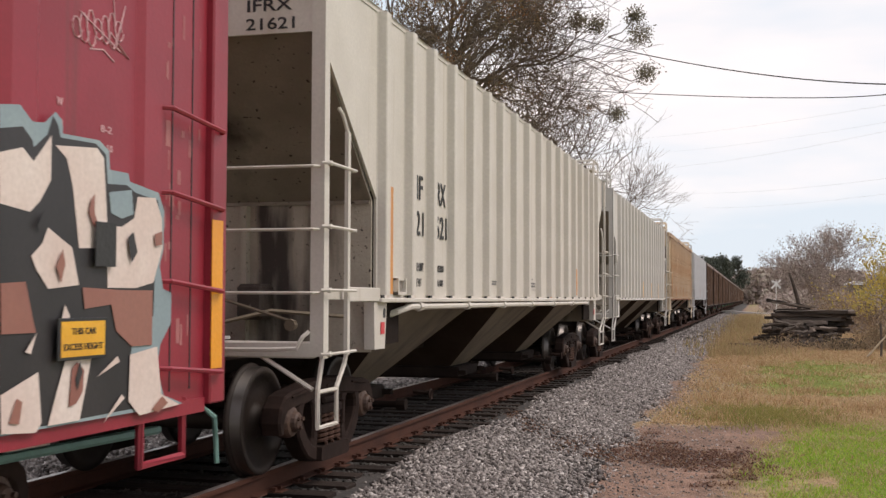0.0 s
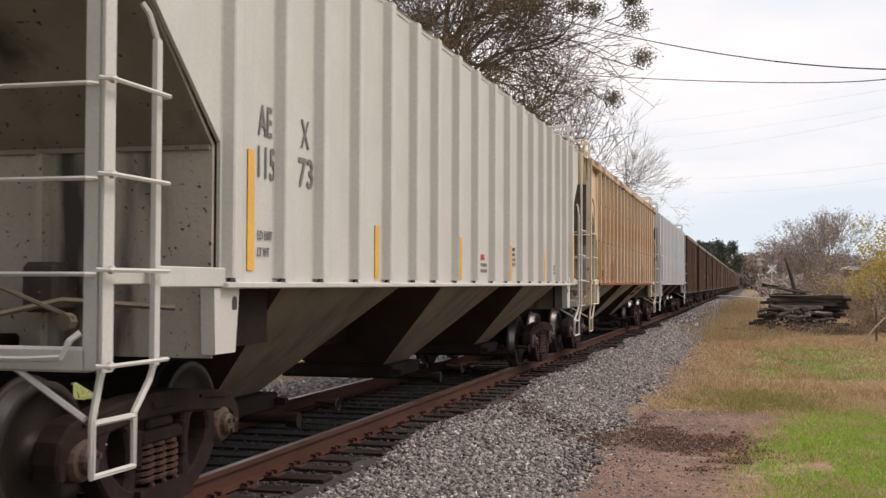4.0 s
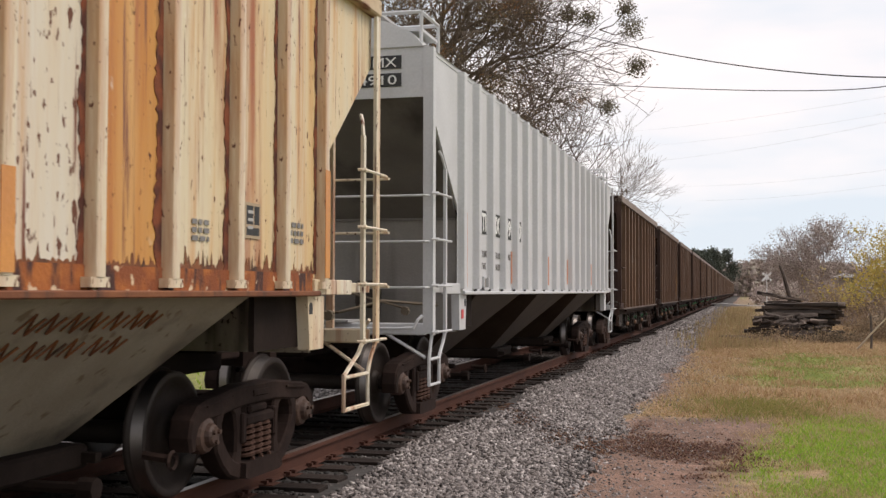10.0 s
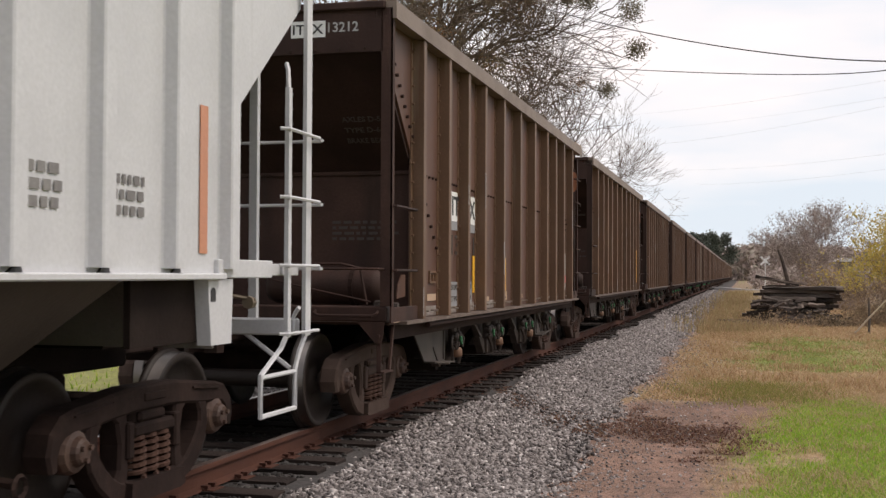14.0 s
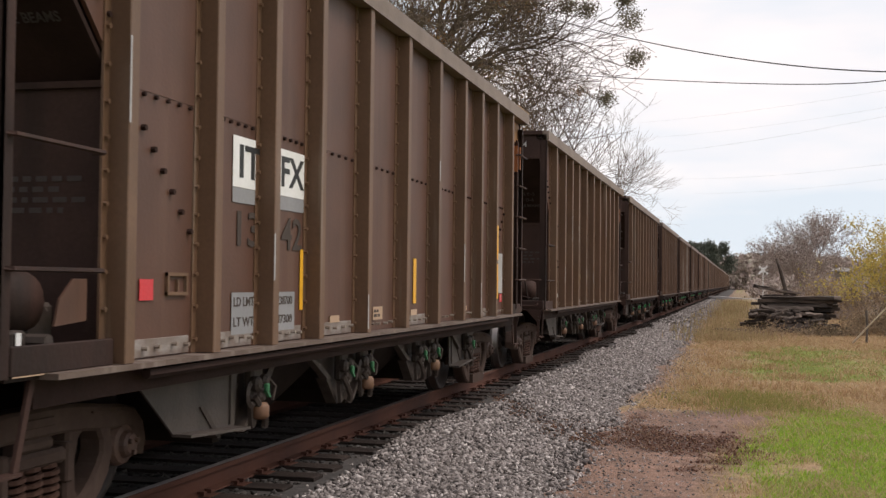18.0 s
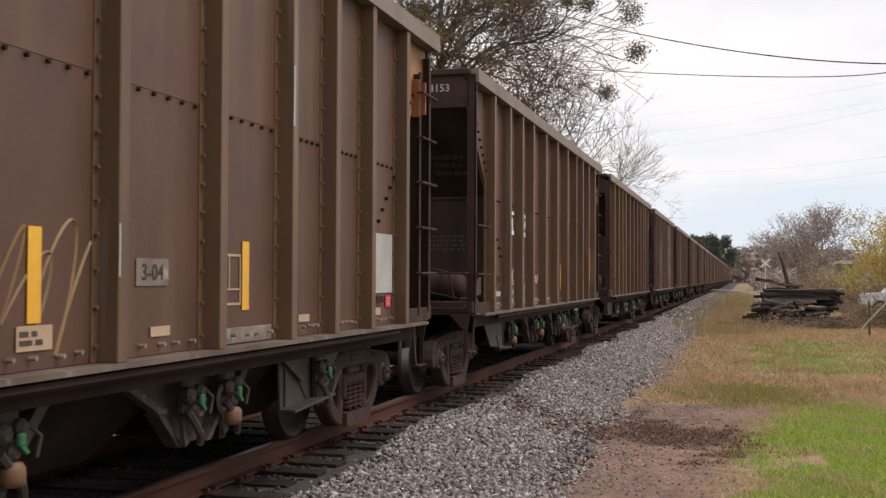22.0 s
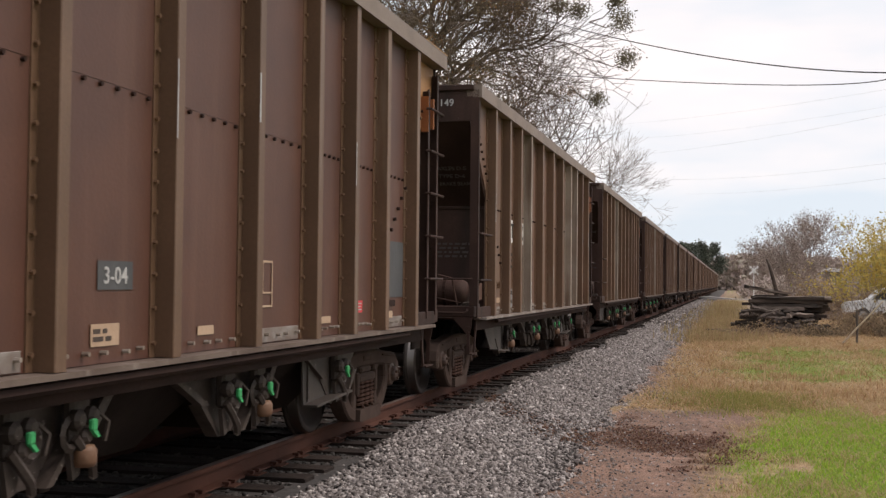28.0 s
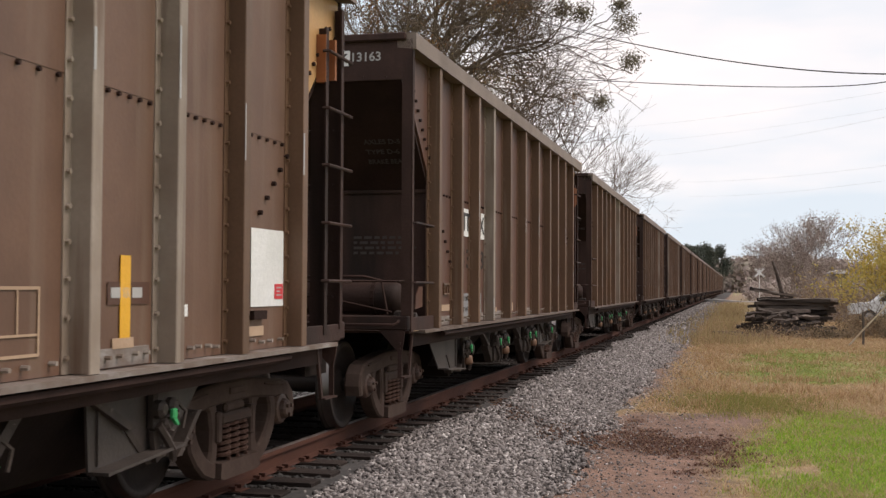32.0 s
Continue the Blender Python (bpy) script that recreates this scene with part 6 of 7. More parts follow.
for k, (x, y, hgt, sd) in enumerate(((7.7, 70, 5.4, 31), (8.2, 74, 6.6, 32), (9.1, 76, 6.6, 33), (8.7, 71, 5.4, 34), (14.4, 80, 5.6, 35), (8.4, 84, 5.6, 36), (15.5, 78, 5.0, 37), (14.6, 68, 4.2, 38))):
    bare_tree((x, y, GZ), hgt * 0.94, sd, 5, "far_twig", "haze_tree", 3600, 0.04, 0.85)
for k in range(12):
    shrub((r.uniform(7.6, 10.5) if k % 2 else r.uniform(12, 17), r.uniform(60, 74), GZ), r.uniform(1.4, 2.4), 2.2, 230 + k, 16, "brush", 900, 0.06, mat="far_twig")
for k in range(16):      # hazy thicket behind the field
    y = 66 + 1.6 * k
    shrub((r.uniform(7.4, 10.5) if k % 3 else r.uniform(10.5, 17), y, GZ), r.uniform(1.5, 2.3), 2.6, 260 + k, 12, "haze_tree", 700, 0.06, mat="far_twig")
trunk = thing("leaning_dead_trunk", "broken dead tree trunk leaning in the brush", "tree", (6.9, 66, GZ), mesh=Mesher().tube([(0.25, 0, -0.1), (0.05, 0, 1.6), (-0.2, 0, 2.6), (-0.4, 0, 3.2)], 0.13, 8, 0.07).mesh("leaning_dead_trunk", "old_tie", True))
thing("leaning_pole", "pale bamboo pole leaning at the edge of the brush", "pole", mesh=Mesher().tube([(7.72, 36.5, GZ - 0.05), (8.15, 35.8, 0.2), (8.75, 34.8, 1.0)], 0.036, 6, 0.022).mesh("leaning_pole", "white"))
M["bamboo"] = surf("bamboo", (0.80, 0.72, 0.60), (0.70, 0.62, 0.50), 0.6)
bpy.data.objects["leaning_pole"].data.materials[0] = M["bamboo"]
for k, (x, y) in enumerate(((8.25, 36.9), (9.6, 38.2), (11.2, 40.0))):
    thing("fence_post", "thin grey wooden fence post in the brush", "fence post", (x, y, GZ), group="fence posts in the brush",
          mesh=Mesher().tube([(0, 0, -0.1), (0.02, 0, 0.5), (0.0, 0, 1.05)], 0.035, 6).mesh("fence_post", "bark"))

# ---- far down the line ----
M["asphalt"] = surf("pale_crossing_surface", (0.36, 0.34, 0.33), (0.28, 0.265, 0.255), 0.9)
thing("road", "", "", kind="structure", mesh=Mesher().prism([(-40, -0.34), (-2.2, -0.05), (0, -0.035), (2.2, -0.05), (5.5, -0.30), (60, -0.33), (60, -0.6), (-40, -0.6)], 146.5, 151.5, "y").mesh("road", "asphalt"))
cb = thing("crossbuck_sign", "white railroad crossbuck on a post beside the crossing", "road sign", (7.29, 147.6, GZ))
part("post", box(-0.05, 0.05, -0.05, 0.05, 0, 4.1, c=0.01), "white", cb)
for a in (42, -42):
    part("blade", box(-0.74, 0.74, -0.075, -0.05, -0.12, 0.12, c=0.005), "white", cb, at=pose(0, -0.01 if a > 0 else -0.04, 3.6, 0, a, 0))
M["roof_white"] = surf("white_metal_roof", (0.75, 0.75, 0.76), (0.66, 0.66, 0.67), 0.5)
M["siding"] = surf("pale_siding", (0.15, 0.13, 0.11), (0.19, 0.165, 0.14), 0.8)
hs = thing("shed", "small white-roofed shed behind the trees", "shed", (12.4, 96, GZ))
part("wall", box(-0.6, 0.6, 0, 4, 0, 2.9), "siding", hs)
part("roof", Mesher().prism([(-0.72, 2.9), (0.72, 2.9), (0.72, 3.0), (0, 3.22), (-0.72, 3.0)], -0.2, 4.2, "y"), "roof_white", hs)
win = part("window", box(-0.4, 0.4, -0.03, 0.0, 1.0, 2.0), "white", hs)
part("pane", box(-0.3, 0.3, -0.04, -0.03, 1.1, 1.9), "black", win)


def pickup(at, body, label, name="parked_suv"):
    """A plain utility vehicle: lower body, cabin, glass, lamps and four wheels; it faces -x."""
    car = thing(name, label, "car", at)
    prof = [(-2.3, 0.42), (-2.32, 0.85), (-2.2, 1.0), (-1.25, 1.08), (-0.62, 1.62), (-0.35, 1.70), (1.75, 1.70), (2.15, 1.12), (2.28, 0.95), (2.28, 0.42)]
    part("body", Mesher().prism(prof, -0.9, 0.9, "y"), body, car)
    for y in (-0.905, 0.905):
        for pts in ([(-1.05, 1.12), (-0.55, 1.58), (0.35, 1.58), (0.35, 1.12)], [(0.45, 1.12), (0.45, 1.58), (1.65, 1.58), (1.95, 1.12)]):
            part("window", Mesher().prism(pts, y - 0.004, y + 0.004, "y"), "glass", car)
        for x in (-1.45, 1.4):
            w = part("wheel", Mesher().lathe([(0.0, -0.11), (0.22, -0.11), (0.34, -0.09), (0.36, 0.0), (0.34, 0.09), (0.22, 0.11), (0.0, 0.11)], 20, "y"), "black", car, at=(x, y * 0.9, 0.36))
            part("rim", Mesher().lathe([(0.0, -0.115), (0.2, -0.12), (0.21, -0.1), (0.21, 0.1), (0.2, 0.12), (0.0, 0.115)], 14, "y"), "plate", w)
    for y in (-0.7, 0.7):
        part("headlight", box(-2.34, -2.30, y - 0.16, y + 0.16, 0.72, 0.86), "white", car)
    return car


M["glass"] = surf("dark_glass", (0.03, 0.035, 0.04), (0.04, 0.045, 0.05), 0.08, bump=0.0)
M["silver"] = surf("white_car_paint", (0.70, 0.71, 0.72), (0.64, 0.65, 0.66), 0.3, bump=0.02)
M["bluecar"] = surf("light_blue_car_paint", (0.28, 0.45, 0.55), (0.24, 0.40, 0.50), 0.3, bump=0.02)
suv = pickup((12.4, 62, GZ), "silver", "white utility vehicle pulling up behind the brush", "utility_vehicle")
pickup((15.6, 66.5, GZ + 0.5), "bluecar", "light blue van parked behind the brush", "parked_van")

for k in range(5):
    g = random.Random(70 + k)
    tr = thing("pine_tree", "dark green pine with a rounded crown", "tree", (-3.2 + 2.1 * (k - 2), 300 + 6 * (k % 3), GZ), group="pines beyond the train")
    part("trunk", Mesher().tube([(0, 0, 0), (0.2, 0, 5), (0, 0, 10 + (k % 2))], 0.25, 6, 0.08), "bark", tr)
    pts = np.concatenate([ball((g.gauss(0, 1.0), g.gauss(0, 1.0), 6.0 + 1.1 * j), 1.9 - 0.2 * j + g.uniform(0, 0.5), 420, 500 + 10 * k + j) for j in range(6)])
    leaf_cards(list(pts), 0.24, "pine_leaf", "crown", tr, 80 + k, 0.35)
g = np.random.default_rng(14)
pts, n = [], 60000
x = np.where(g.random(n) < 0.85, g.uniform(-60, 90, n), g.uniform(-260, 320, n))
y = 430 + g.uniform(-40, 60, n)
top = 10.5 + 3.0 * np.array([noise.noise(Vector((a * 0.03, 0, 0))) + 0.6 * noise.noise(Vector((a * 0.13, 3, 0))) for a in x])
z = GZ + top * g.random(n) ** 0.6
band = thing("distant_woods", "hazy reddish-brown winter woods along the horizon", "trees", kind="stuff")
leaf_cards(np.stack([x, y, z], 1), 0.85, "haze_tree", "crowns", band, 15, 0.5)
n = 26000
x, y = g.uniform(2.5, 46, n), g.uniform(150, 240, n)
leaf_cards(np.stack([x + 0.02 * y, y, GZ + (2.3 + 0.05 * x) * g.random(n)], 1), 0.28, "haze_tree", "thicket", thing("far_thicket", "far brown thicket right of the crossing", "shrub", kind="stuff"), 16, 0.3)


# ---- overhead wires ----
def wire(pts, rad, name="overhead_wire", label="sagging black overhead wire crossing the track"):
    a, m, b = (Vector(p) for p in pts)
    c = 2 * m - 0.5 * (a + b)
    line = []
    for k in range(-10, 32):
        t = k / 28
        line.append((1 - t) ** 2 * a + 2 * t * (1 - t) * c + t * t * b)
    return thing(name, label, "wire", group="overhead wires", mesh=Mesher().tube(line, rad, 5).mesh(name, "black" if rad > 0.015 else "wire"))


wire(((-5.38, 60.0, 15.3), (3.0, 48.4, 10.85), (9.18, 40.0, 8.36)), 0.024)
wire(((-7.48, 60.0, 12.58), (3.9, 48.6, 9.62), (9.18, 40.0, 8.08)), 0.018)
for a, b, rad in (((-5.8, 160, 19.2), (17.2, 110, 16.6), 0.008), ((-8.0, 175, 25.5), (22.0, 110, 19.6), 0.008), ((-6.0, 170, 22.6), (21.0, 112, 18.2), 0.007), ((2.0, 180, 17.4), (24.0, 120, 14.0), 0.009), ((4.0, 180, 15.2), (24.0, 120, 12.6), 0.008)):
    m = tuple((p + q) / 2 - (0.35 if i == 2 else 0) for i, (p, q) in enumerate(zip(a, b)))
    wire((a, m, b), rad, "thin_wire", "thin grey power line across the sky")
# ---- boxcar with graffiti ----
M["spray_white"] = surf("cream_spray_paint", (0.66, 0.53, 0.48), (0.74, 0.64, 0.59), 0.5, bump=0.05)
M["spray_black"] = surf("black_spray_paint", (0.022, 0.02, 0.022), (0.035, 0.03, 0.032), 0.5, bump=0.05)
M["spray_brown"] = surf("brown_spray_paint", (0.30, 0.13, 0.10), (0.26, 0.10, 0.08), 0.5, bump=0.05)
M["spray_blue"] = surf("grey_blue_spray_paint", (0.24, 0.31, 0.34), (0.30, 0.37, 0.39), 0.5, bump=0.05)
M["orange_tape"] = surf("orange_reflector_tape", (0.80, 0.33, 0.02), (0.74, 0.29, 0.02), 0.4)
M["scuff_pink"] = surf("rubbed_maroon", (0.34, 0.10, 0.11), (0.42, 0.18, 0.17), 0.7)
M["pink"] = surf("pale_pink_marker", (0.60, 0.36, 0.38), (0.55, 0.32, 0.34), 0.6)
M["teal"] = surf("teal_hose", (0.16, 0.30, 0.27), (0.12, 0.24, 0.22), 0.5)
BL = 15.30


def boxcar(u):
    car = thing("boxcar", "maroon boxcar covered in cream, black and brown graffiti", "freight car", (0, u, 0))
    for s in (1, -1):
        side = part("side_panel", Mesher().box(min(s * 1.54, s * 1.57), max(s * 1.54, s * 1.57), 0, BL - 0.16, 0.80, 4.9), "maroon", car)
        for y in (1.0, 2.1, 3.2, 4.3, 5.4, 9.9, 11.1, 12.25, 13.34, 14.45):
            part("side_rib", shared("box_rib", lambda: Mesher().prism([(1.57, -0.14), (1.60, -0.09), (1.60, 0.09), (1.57, 0.14)], 0.98, 4.8, "z"), "maroon"), None, side, at=pose(0, y if s > 0 else y, 0, 0, 0, 0 if s > 0 else 180))
        part("side_sill", Mesher().box(min(s * 1.5, s * 1.585), max(s * 1.5, s * 1.585), 0.2, BL - 0.2, 0.76, 0.84), "maroon", side)
        for y in (0.0, BL - 0.19):
            part("corner_post", Mesher().box(min(s * 1.50, s * 1.615), max(s * 1.50, s * 1.615), y, y + 0.19, 0.80, 4.9, 0.01), "maroon", car)
        for z in (0.98, 1.44, 1.91, 2.36):
            part("grab_iron", Mesher().tube([(s * 1.575, BL - 0.74, z + 0.05), (s * 1.63, BL - 0.70, z + 0.05), (s * 1.65, BL - 0.12, z), (s * 1.61, BL - 0.08, z)], 0.014, 6), "maroon", car)
        part("sill_step", Mesher().tube([(s * 1.56, BL - 0.88, 0.86), (s * 1.56, BL - 0.88, 0.54), (s * 1.56, BL - 0.42, 0.54), (s * 1.56, BL - 0.42, 0.86)], 0.025, 6), "maroon", car)
    for y in (0.0, BL - 0.05):
        part("end_panel", Mesher().box(-1.5, 1.5, y, y + 0.05, 0.80, 4.9), "maroon", car)
    part("roof", Mesher().prism([(-1.6, 4.9), (1.6, 4.9), (1.5, 5.0), (0, 5.1), (-1.5, 5.0)], 0, BL, "y"), "plate", car)
    part("floor", Mesher().box(-1.5, 1.5, 0.1, BL - 0.1, 0.80, 0.9), "dark", car)
    part("centre_sill", Mesher().box(-0.2, 0.2, 0.1, BL - 0.1, 0.62, 0.82, 0.02), "dark", car)
    part("door", Mesher().box(1.585, 1.63, 6.2, 9.2, 0.95, 4.6, 0.01), "maroon", car)
    part("brake_hose", Mesher().tube([(1.2, BL - 0.3, 0.70), (1.45, BL + 0.0, 0.78), (1.52, BL + 0.06, 0.70), (1.5, BL + 0.12, 0.58), (1.5, BL + 0.14, 0.42)], 0.016, 6), "teal", car, "pale teal brake rod")
    part("brake_rod", Mesher().tube([(1.0, BL - 2.4, 0.62), (1.35, BL - 0.3, 0.66)], 0.025, 6), "teal", car)
    decal(car, "reflector", "orange_tape", BL - 0.195, BL - 0.055, 1.0, 1.85, 1.6155)
    # spray-painted letters: each stroke is a thin flat shape, a hair proud of the one under it
    def spray(mat, pts, k, flat=False):
        part("graffiti", Mesher().prism(pts, 1.601 + 0.0008 * k, 1.6018 + 0.0008 * k), mat, car)
    for k, (mat, pts) in enumerate((
            ("spray_blue", [(13.17, 2.20), (13.31, 2.22), (13.40, 2.16), (13.49, 2.17), (13.57, 2.23), (13.62, 2.20), (13.63, 2.14), (13.93, 2.15), (14.02, 2.11), (14.03, 2.02), (14.20, 2.02), (14.22, 1.98), (14.51, 1.95), (14.57, 1.86), (14.57, 1.66), (14.53, 1.57), (14.57, 1.45), (14.66, 1.43), (14.66, 1.27), (14.55, 1.16), (14.51, 1.04), (14.59, 0.89), (14.81, 0.83), (13.21, 0.83)]),
            ("spray_black", [(13.17, 2.10), (13.33, 2.13), (13.40, 2.08), (13.41, 2.05), (13.51, 2.12), (13.55, 2.21), (13.59, 2.17), (13.61, 2.12), (13.90, 2.13), (13.99, 2.09), (14.01, 1.95), (14.19, 1.96), (14.27, 1.93), (14.50, 1.91), (14.54, 1.78), (14.54, 1.66), (14.48, 1.54), (14.47, 1.31), (14.26, 1.20), (14.23, 0.95), (14.41, 0.85), (13.21, 0.84)]),
            ("spray_white", [(13.17, 2.00), (13.33, 2.04), (13.41, 1.99), (13.54, 2.12), (13.54, 1.92), (13.46, 1.82), (13.39, 1.77), (13.28, 1.78), (13.18, 1.79)]),
            ("spray_white", [(13.57, 2.08), (13.91, 2.11), (13.97, 2.07), (14.01, 1.76), (14.02, 1.64), (13.77, 1.63), (13.75, 1.73), (13.71, 1.91), (13.66, 2.03)]),
            ("spray_white", [(14.29, 1.91), (14.47, 1.92), (14.54, 1.82), (14.55, 1.66), (14.46, 1.48), (14.28, 1.45), (14.02, 1.45), (14.00, 1.75), (14.14, 1.75), (14.26, 1.80)]),
            ("spray_blue", [(14.02, 1.91), (14.23, 1.94), (14.25, 1.82), (14.14, 1.79), (14.04, 1.81)]),
            ("spray_white", [(13.40, 1.58), (13.48, 1.64), (13.52, 1.71), (13.71, 1.63), (13.77, 1.46), (13.53, 1.44), (13.44, 1.52)]),
            ("spray_brown", [(13.80, 1.45), (14.12, 1.44), (14.45, 1.44), (14.45, 1.16), (14.25, 1.16), (14.10, 1.24), (14.05, 1.37), (13.82, 1.35)]),
            ("spray_brown", [(13.19, 1.46), (13.36, 1.47), (13.44, 1.25), (13.20, 1.25)]),
            ("spray_white", [(13.67, 1.13), (13.88, 1.12), (13.79, 0.84), (13.54, 0.84)]),
            ("spray_white", [(14.23, 1.12), (14.50, 1.15), (14.55, 0.90), (14.75, 0.83), (14.33, 0.81), (14.22, 0.89)]),
            ("spray_white", [(13.20, 1.00), (13.46, 1.08), (13.49, 0.86), (13.45, 0.82), (13.21, 0.84)]),
            ("spray_white", [(13.93, 1.03), (14.11, 1.12), (14.13, 1.09)]),
            ("spray_white", [(13.99, 0.81), (14.15, 0.93), (14.18, 0.91)]),
            ("spray_white", [(13.36, 1.17), (13.44, 1.25), (13.40, 1.16)]),
            ("spray_white", [(13.60, 1.24), (13.65, 1.37), (13.69, 1.32), (13.64, 1.22)]),
            ("spray_brown", [(13.85, 1.86), (13.88, 1.89), (13.88, 1.80), (13.92, 1.74), (13.88, 1.73), (13.83, 1.80)]),
            ("spray_brown", [(14.45, 1.73), (14.53, 1.75), (14.53, 1.68), (14.46, 1.67)]),
            ("spray_brown", [(13.69, 0.91), (13.71, 1.08), (13.75, 1.11), (13.81, 1.07), (13.80, 0.97), (13.75, 0.92)]),
            ("spray_brown", [(14.44, 0.83), (14.55, 0.89), (14.61, 0.85), (14.51, 0.81)]),
            ("spray_brown", [(13.25, 0.88), (13.30, 0.98), (13.34, 0.96), (13.32, 0.87)]),
            ("spray_brown", [(13.57, 1.54), (13.62, 1.62), (13.64, 1.55), (13.61, 1.47)]),
            ("spray_black", [(14.18, 1.70), (14.23, 1.73), (14.27, 1.63), (14.22, 1.58), (14.20, 1.62)]),
            ("spray_black", [(13.77, 1.11), (13.79, 1.06), (13.75, 0.98), (13.73, 1.03)]),
            ("spray_black", [(13.42, 1.71), (13.47, 1.78), (13.49, 1.76), (13.45, 1.69)]))):
        spray(mat, pts, k)
    rs = random.Random(12)
    for k in range(7):      # thin looping marker scrawl
        y, z = 13.76 + 0.062 * k, 2.66 + 0.01 * k
        loop = [(1.5725, y + 0.035 * math.cos(a) + 0.02 * a / 6.28, z + (0.05 + 0.02 * (k % 3)) * math.sin(a)) for a in np.linspace(0, 6.2, 10)]
        part("scrawl", Mesher().tube(loop, 0.004, 4), "pink", car)
    for pts in ([(13.80, 2.74), (14.16, 2.62)], [(14.08, 2.92), (14.12, 2.64), (14.20, 2.86), (14.10, 2.62)], [(13.88, 2.58), (14.00, 2.60), (14.10, 2.56)], [(14.06, 2.70), (14.24, 2.60), (14.05, 2.66)]):
        part("scrawl", Mesher().tube([(1.5725, *q) for q in pts], 0.004, 4), "pink", car)
    for k in range(26):      # rubbed paint beside the corner ladder
        y, z = rs.uniform(14.62, 15.02), rs.uniform(1.1, 2.9)
        part("scuff", box(1.5705, 1.5712, y, y + rs.uniform(0.01, 0.05), z, z + rs.uniform(0.02, 0.14)), "scuff_pink", car)
    for y in (14.93, 14.70):
        part("seam", box(1.5702, 1.573, y, y + 0.012, 0.9, 4.8), "black", car)
    sign = part("warning_sign", box(1.625, 1.635, 13.57, 13.97, 1.12, 1.31, c=0.002), "black", car, "yellow height warning placard")
    part("sign_face", box(1.635, 1.637, 13.59, 13.95, 1.135, 1.295), "yellow", sign)
    words(sign, "THIS CAR", 13.67, 13.87, 1.235, 1.265, x=1.638)
    words(sign, "EXCESS HEIGHT", 13.61, 13.93, 1.165, 1.195, x=1.638)
    decal(car, "data_board", "black", 13.87, 14.05, 1.55, 1.76, 1.626)
    words(car, "W", 13.62, 13.67, 2.27, 2.31, "pink", 1.572)
    words(car, "H", 13.62, 13.67, 2.17, 2.21, "pink", 1.572)
    words(car, "8-2", 13.99, 14.09, 2.20, 2.235, "pink", 1.572)
    words(car, "15-10", 13.97, 14.10, 2.11, 2.145, "pink", 1.572)
    add_truck(car, 2.1, u)
    add_truck(car, BL - 2.25, u)
    coupler(car, BL - 0.05, 1)
    coupler(car, 0.05, -1)
    TRAIN.append((car, u))
    return car


boxcar(-9.02)

# ---- lettering and plates on the covered hoppers ----
def strip(car, mat, y0, y1, z0, z1, ribs):
    """A reflector strip, stuck on a rib's face if it meets one, else on the sheet."""
    near = min(ribs, key=lambda r: abs(y0 + 0.05 - r))
    if abs(y0 + 0.05 - near) < 0.11:
        decal(car, "reflector", mat, near - 0.048, near + 0.048, z0, z1, 1.6155)
    else:
        decal(car, "reflector", mat, y0, y1, z0, z1, 1.535)


for y0, y1, z0, z1 in ((1.77, 1.87, 1.44, 2.38), (4.78, 4.88, 1.45, 1.90), (7.23, 7.335, 1.44, 1.91), (10.13, 10.23, 1.42, 1.90), (12.37, 12.46, 1.46, 1.92), (15.47, 15.56, 1.48, 2.36)):
    strip(ifx, "orange", y0, y1, z0, z1, RIBS)
bars(ifx, 8.46, 1.665, 0.16, 1, 0.022, "stencil")
bars(ifx, 8.34, 1.605, 0.46, 2, 0.026, "stencil")
decal(ifx, "scribed_line", "stencil", 8.22, 9.02, 1.522, 1.527, t=0.001)
for text, y0, y1, z0, z1 in (("IF", 2.62, 2.83, 2.34, 2.57), ("RX", 3.34, 3.68, 2.34, 2.57), ("21", 2.59, 2.86, 2.00, 2.23), ("621", 3.29, 3.73, 2.00, 2.23), ("LD LMT", 2.58, 2.86, 1.66, 1.74),
                             ("LT WT", 2.58, 2.78, 1.515, 1.59), ("202000", 3.32, 3.61, 1.665, 1.735), ("61000", 3.37, 3.59, 1.52, 1.59)):
    words(ifx, text, y0, y1, z0, z1)
words(ifx, "IFRX", 0.97, 1.33, 3.53, 3.62, on_end=0.018)
words(ifx, "21621", 0.96, 1.35, 3.39, 3.48, on_end=0.018)
M["tag_grey"] = surf("bare_metal_tag", (0.20, 0.17, 0.15), (0.28, 0.25, 0.22), 0.5)


def stencil_plate(car, y0, y1, z0, z1, border="white"):
    p = decal(car, "data_plate", border, y0, y1, z0, z1)
    mid = y0 + 0.55 * (y1 - y0)
    for a, b, c, d in ((y0 + 0.02, mid - 0.01, z0 + 0.09, z1 - 0.02), (mid + 0.01, y1 - 0.02, z0 + 0.09, z1 - 0.02), (y0 + 0.02, y1 - 0.02, z0 + 0.02, z0 + 0.07)):
        part("panel", box(1.539, 1.5405, a, b, c, d), "black", p)
    for k in range(3):
        part("print_line", box(1.5405, 1.5415, y0 + 0.04, y0 + 0.12, z1 - 0.07 - 0.05 * k, z1 - 0.05 - 0.05 * k), "plate", p)


def card_holder(car, y0, y1, z0, z1, mat, face="tag_grey"):
    h = part("card_holder", Mesher().box(1.53, 1.58, y0, y0 + 0.03, z0, z1).box(1.53, 1.58, y1 - 0.03, y1, z0, z1).box(1.53, 1.58, y0, y1, z0, z0 + 0.03).box(1.53, 1.56, y0, y1, z1 - 0.02, z1), mat, car)
    part("card", box(1.531, 1.545, y0 + 0.04, y1 - 0.04, z0 + 0.03, z1 - 0.02), face, h)


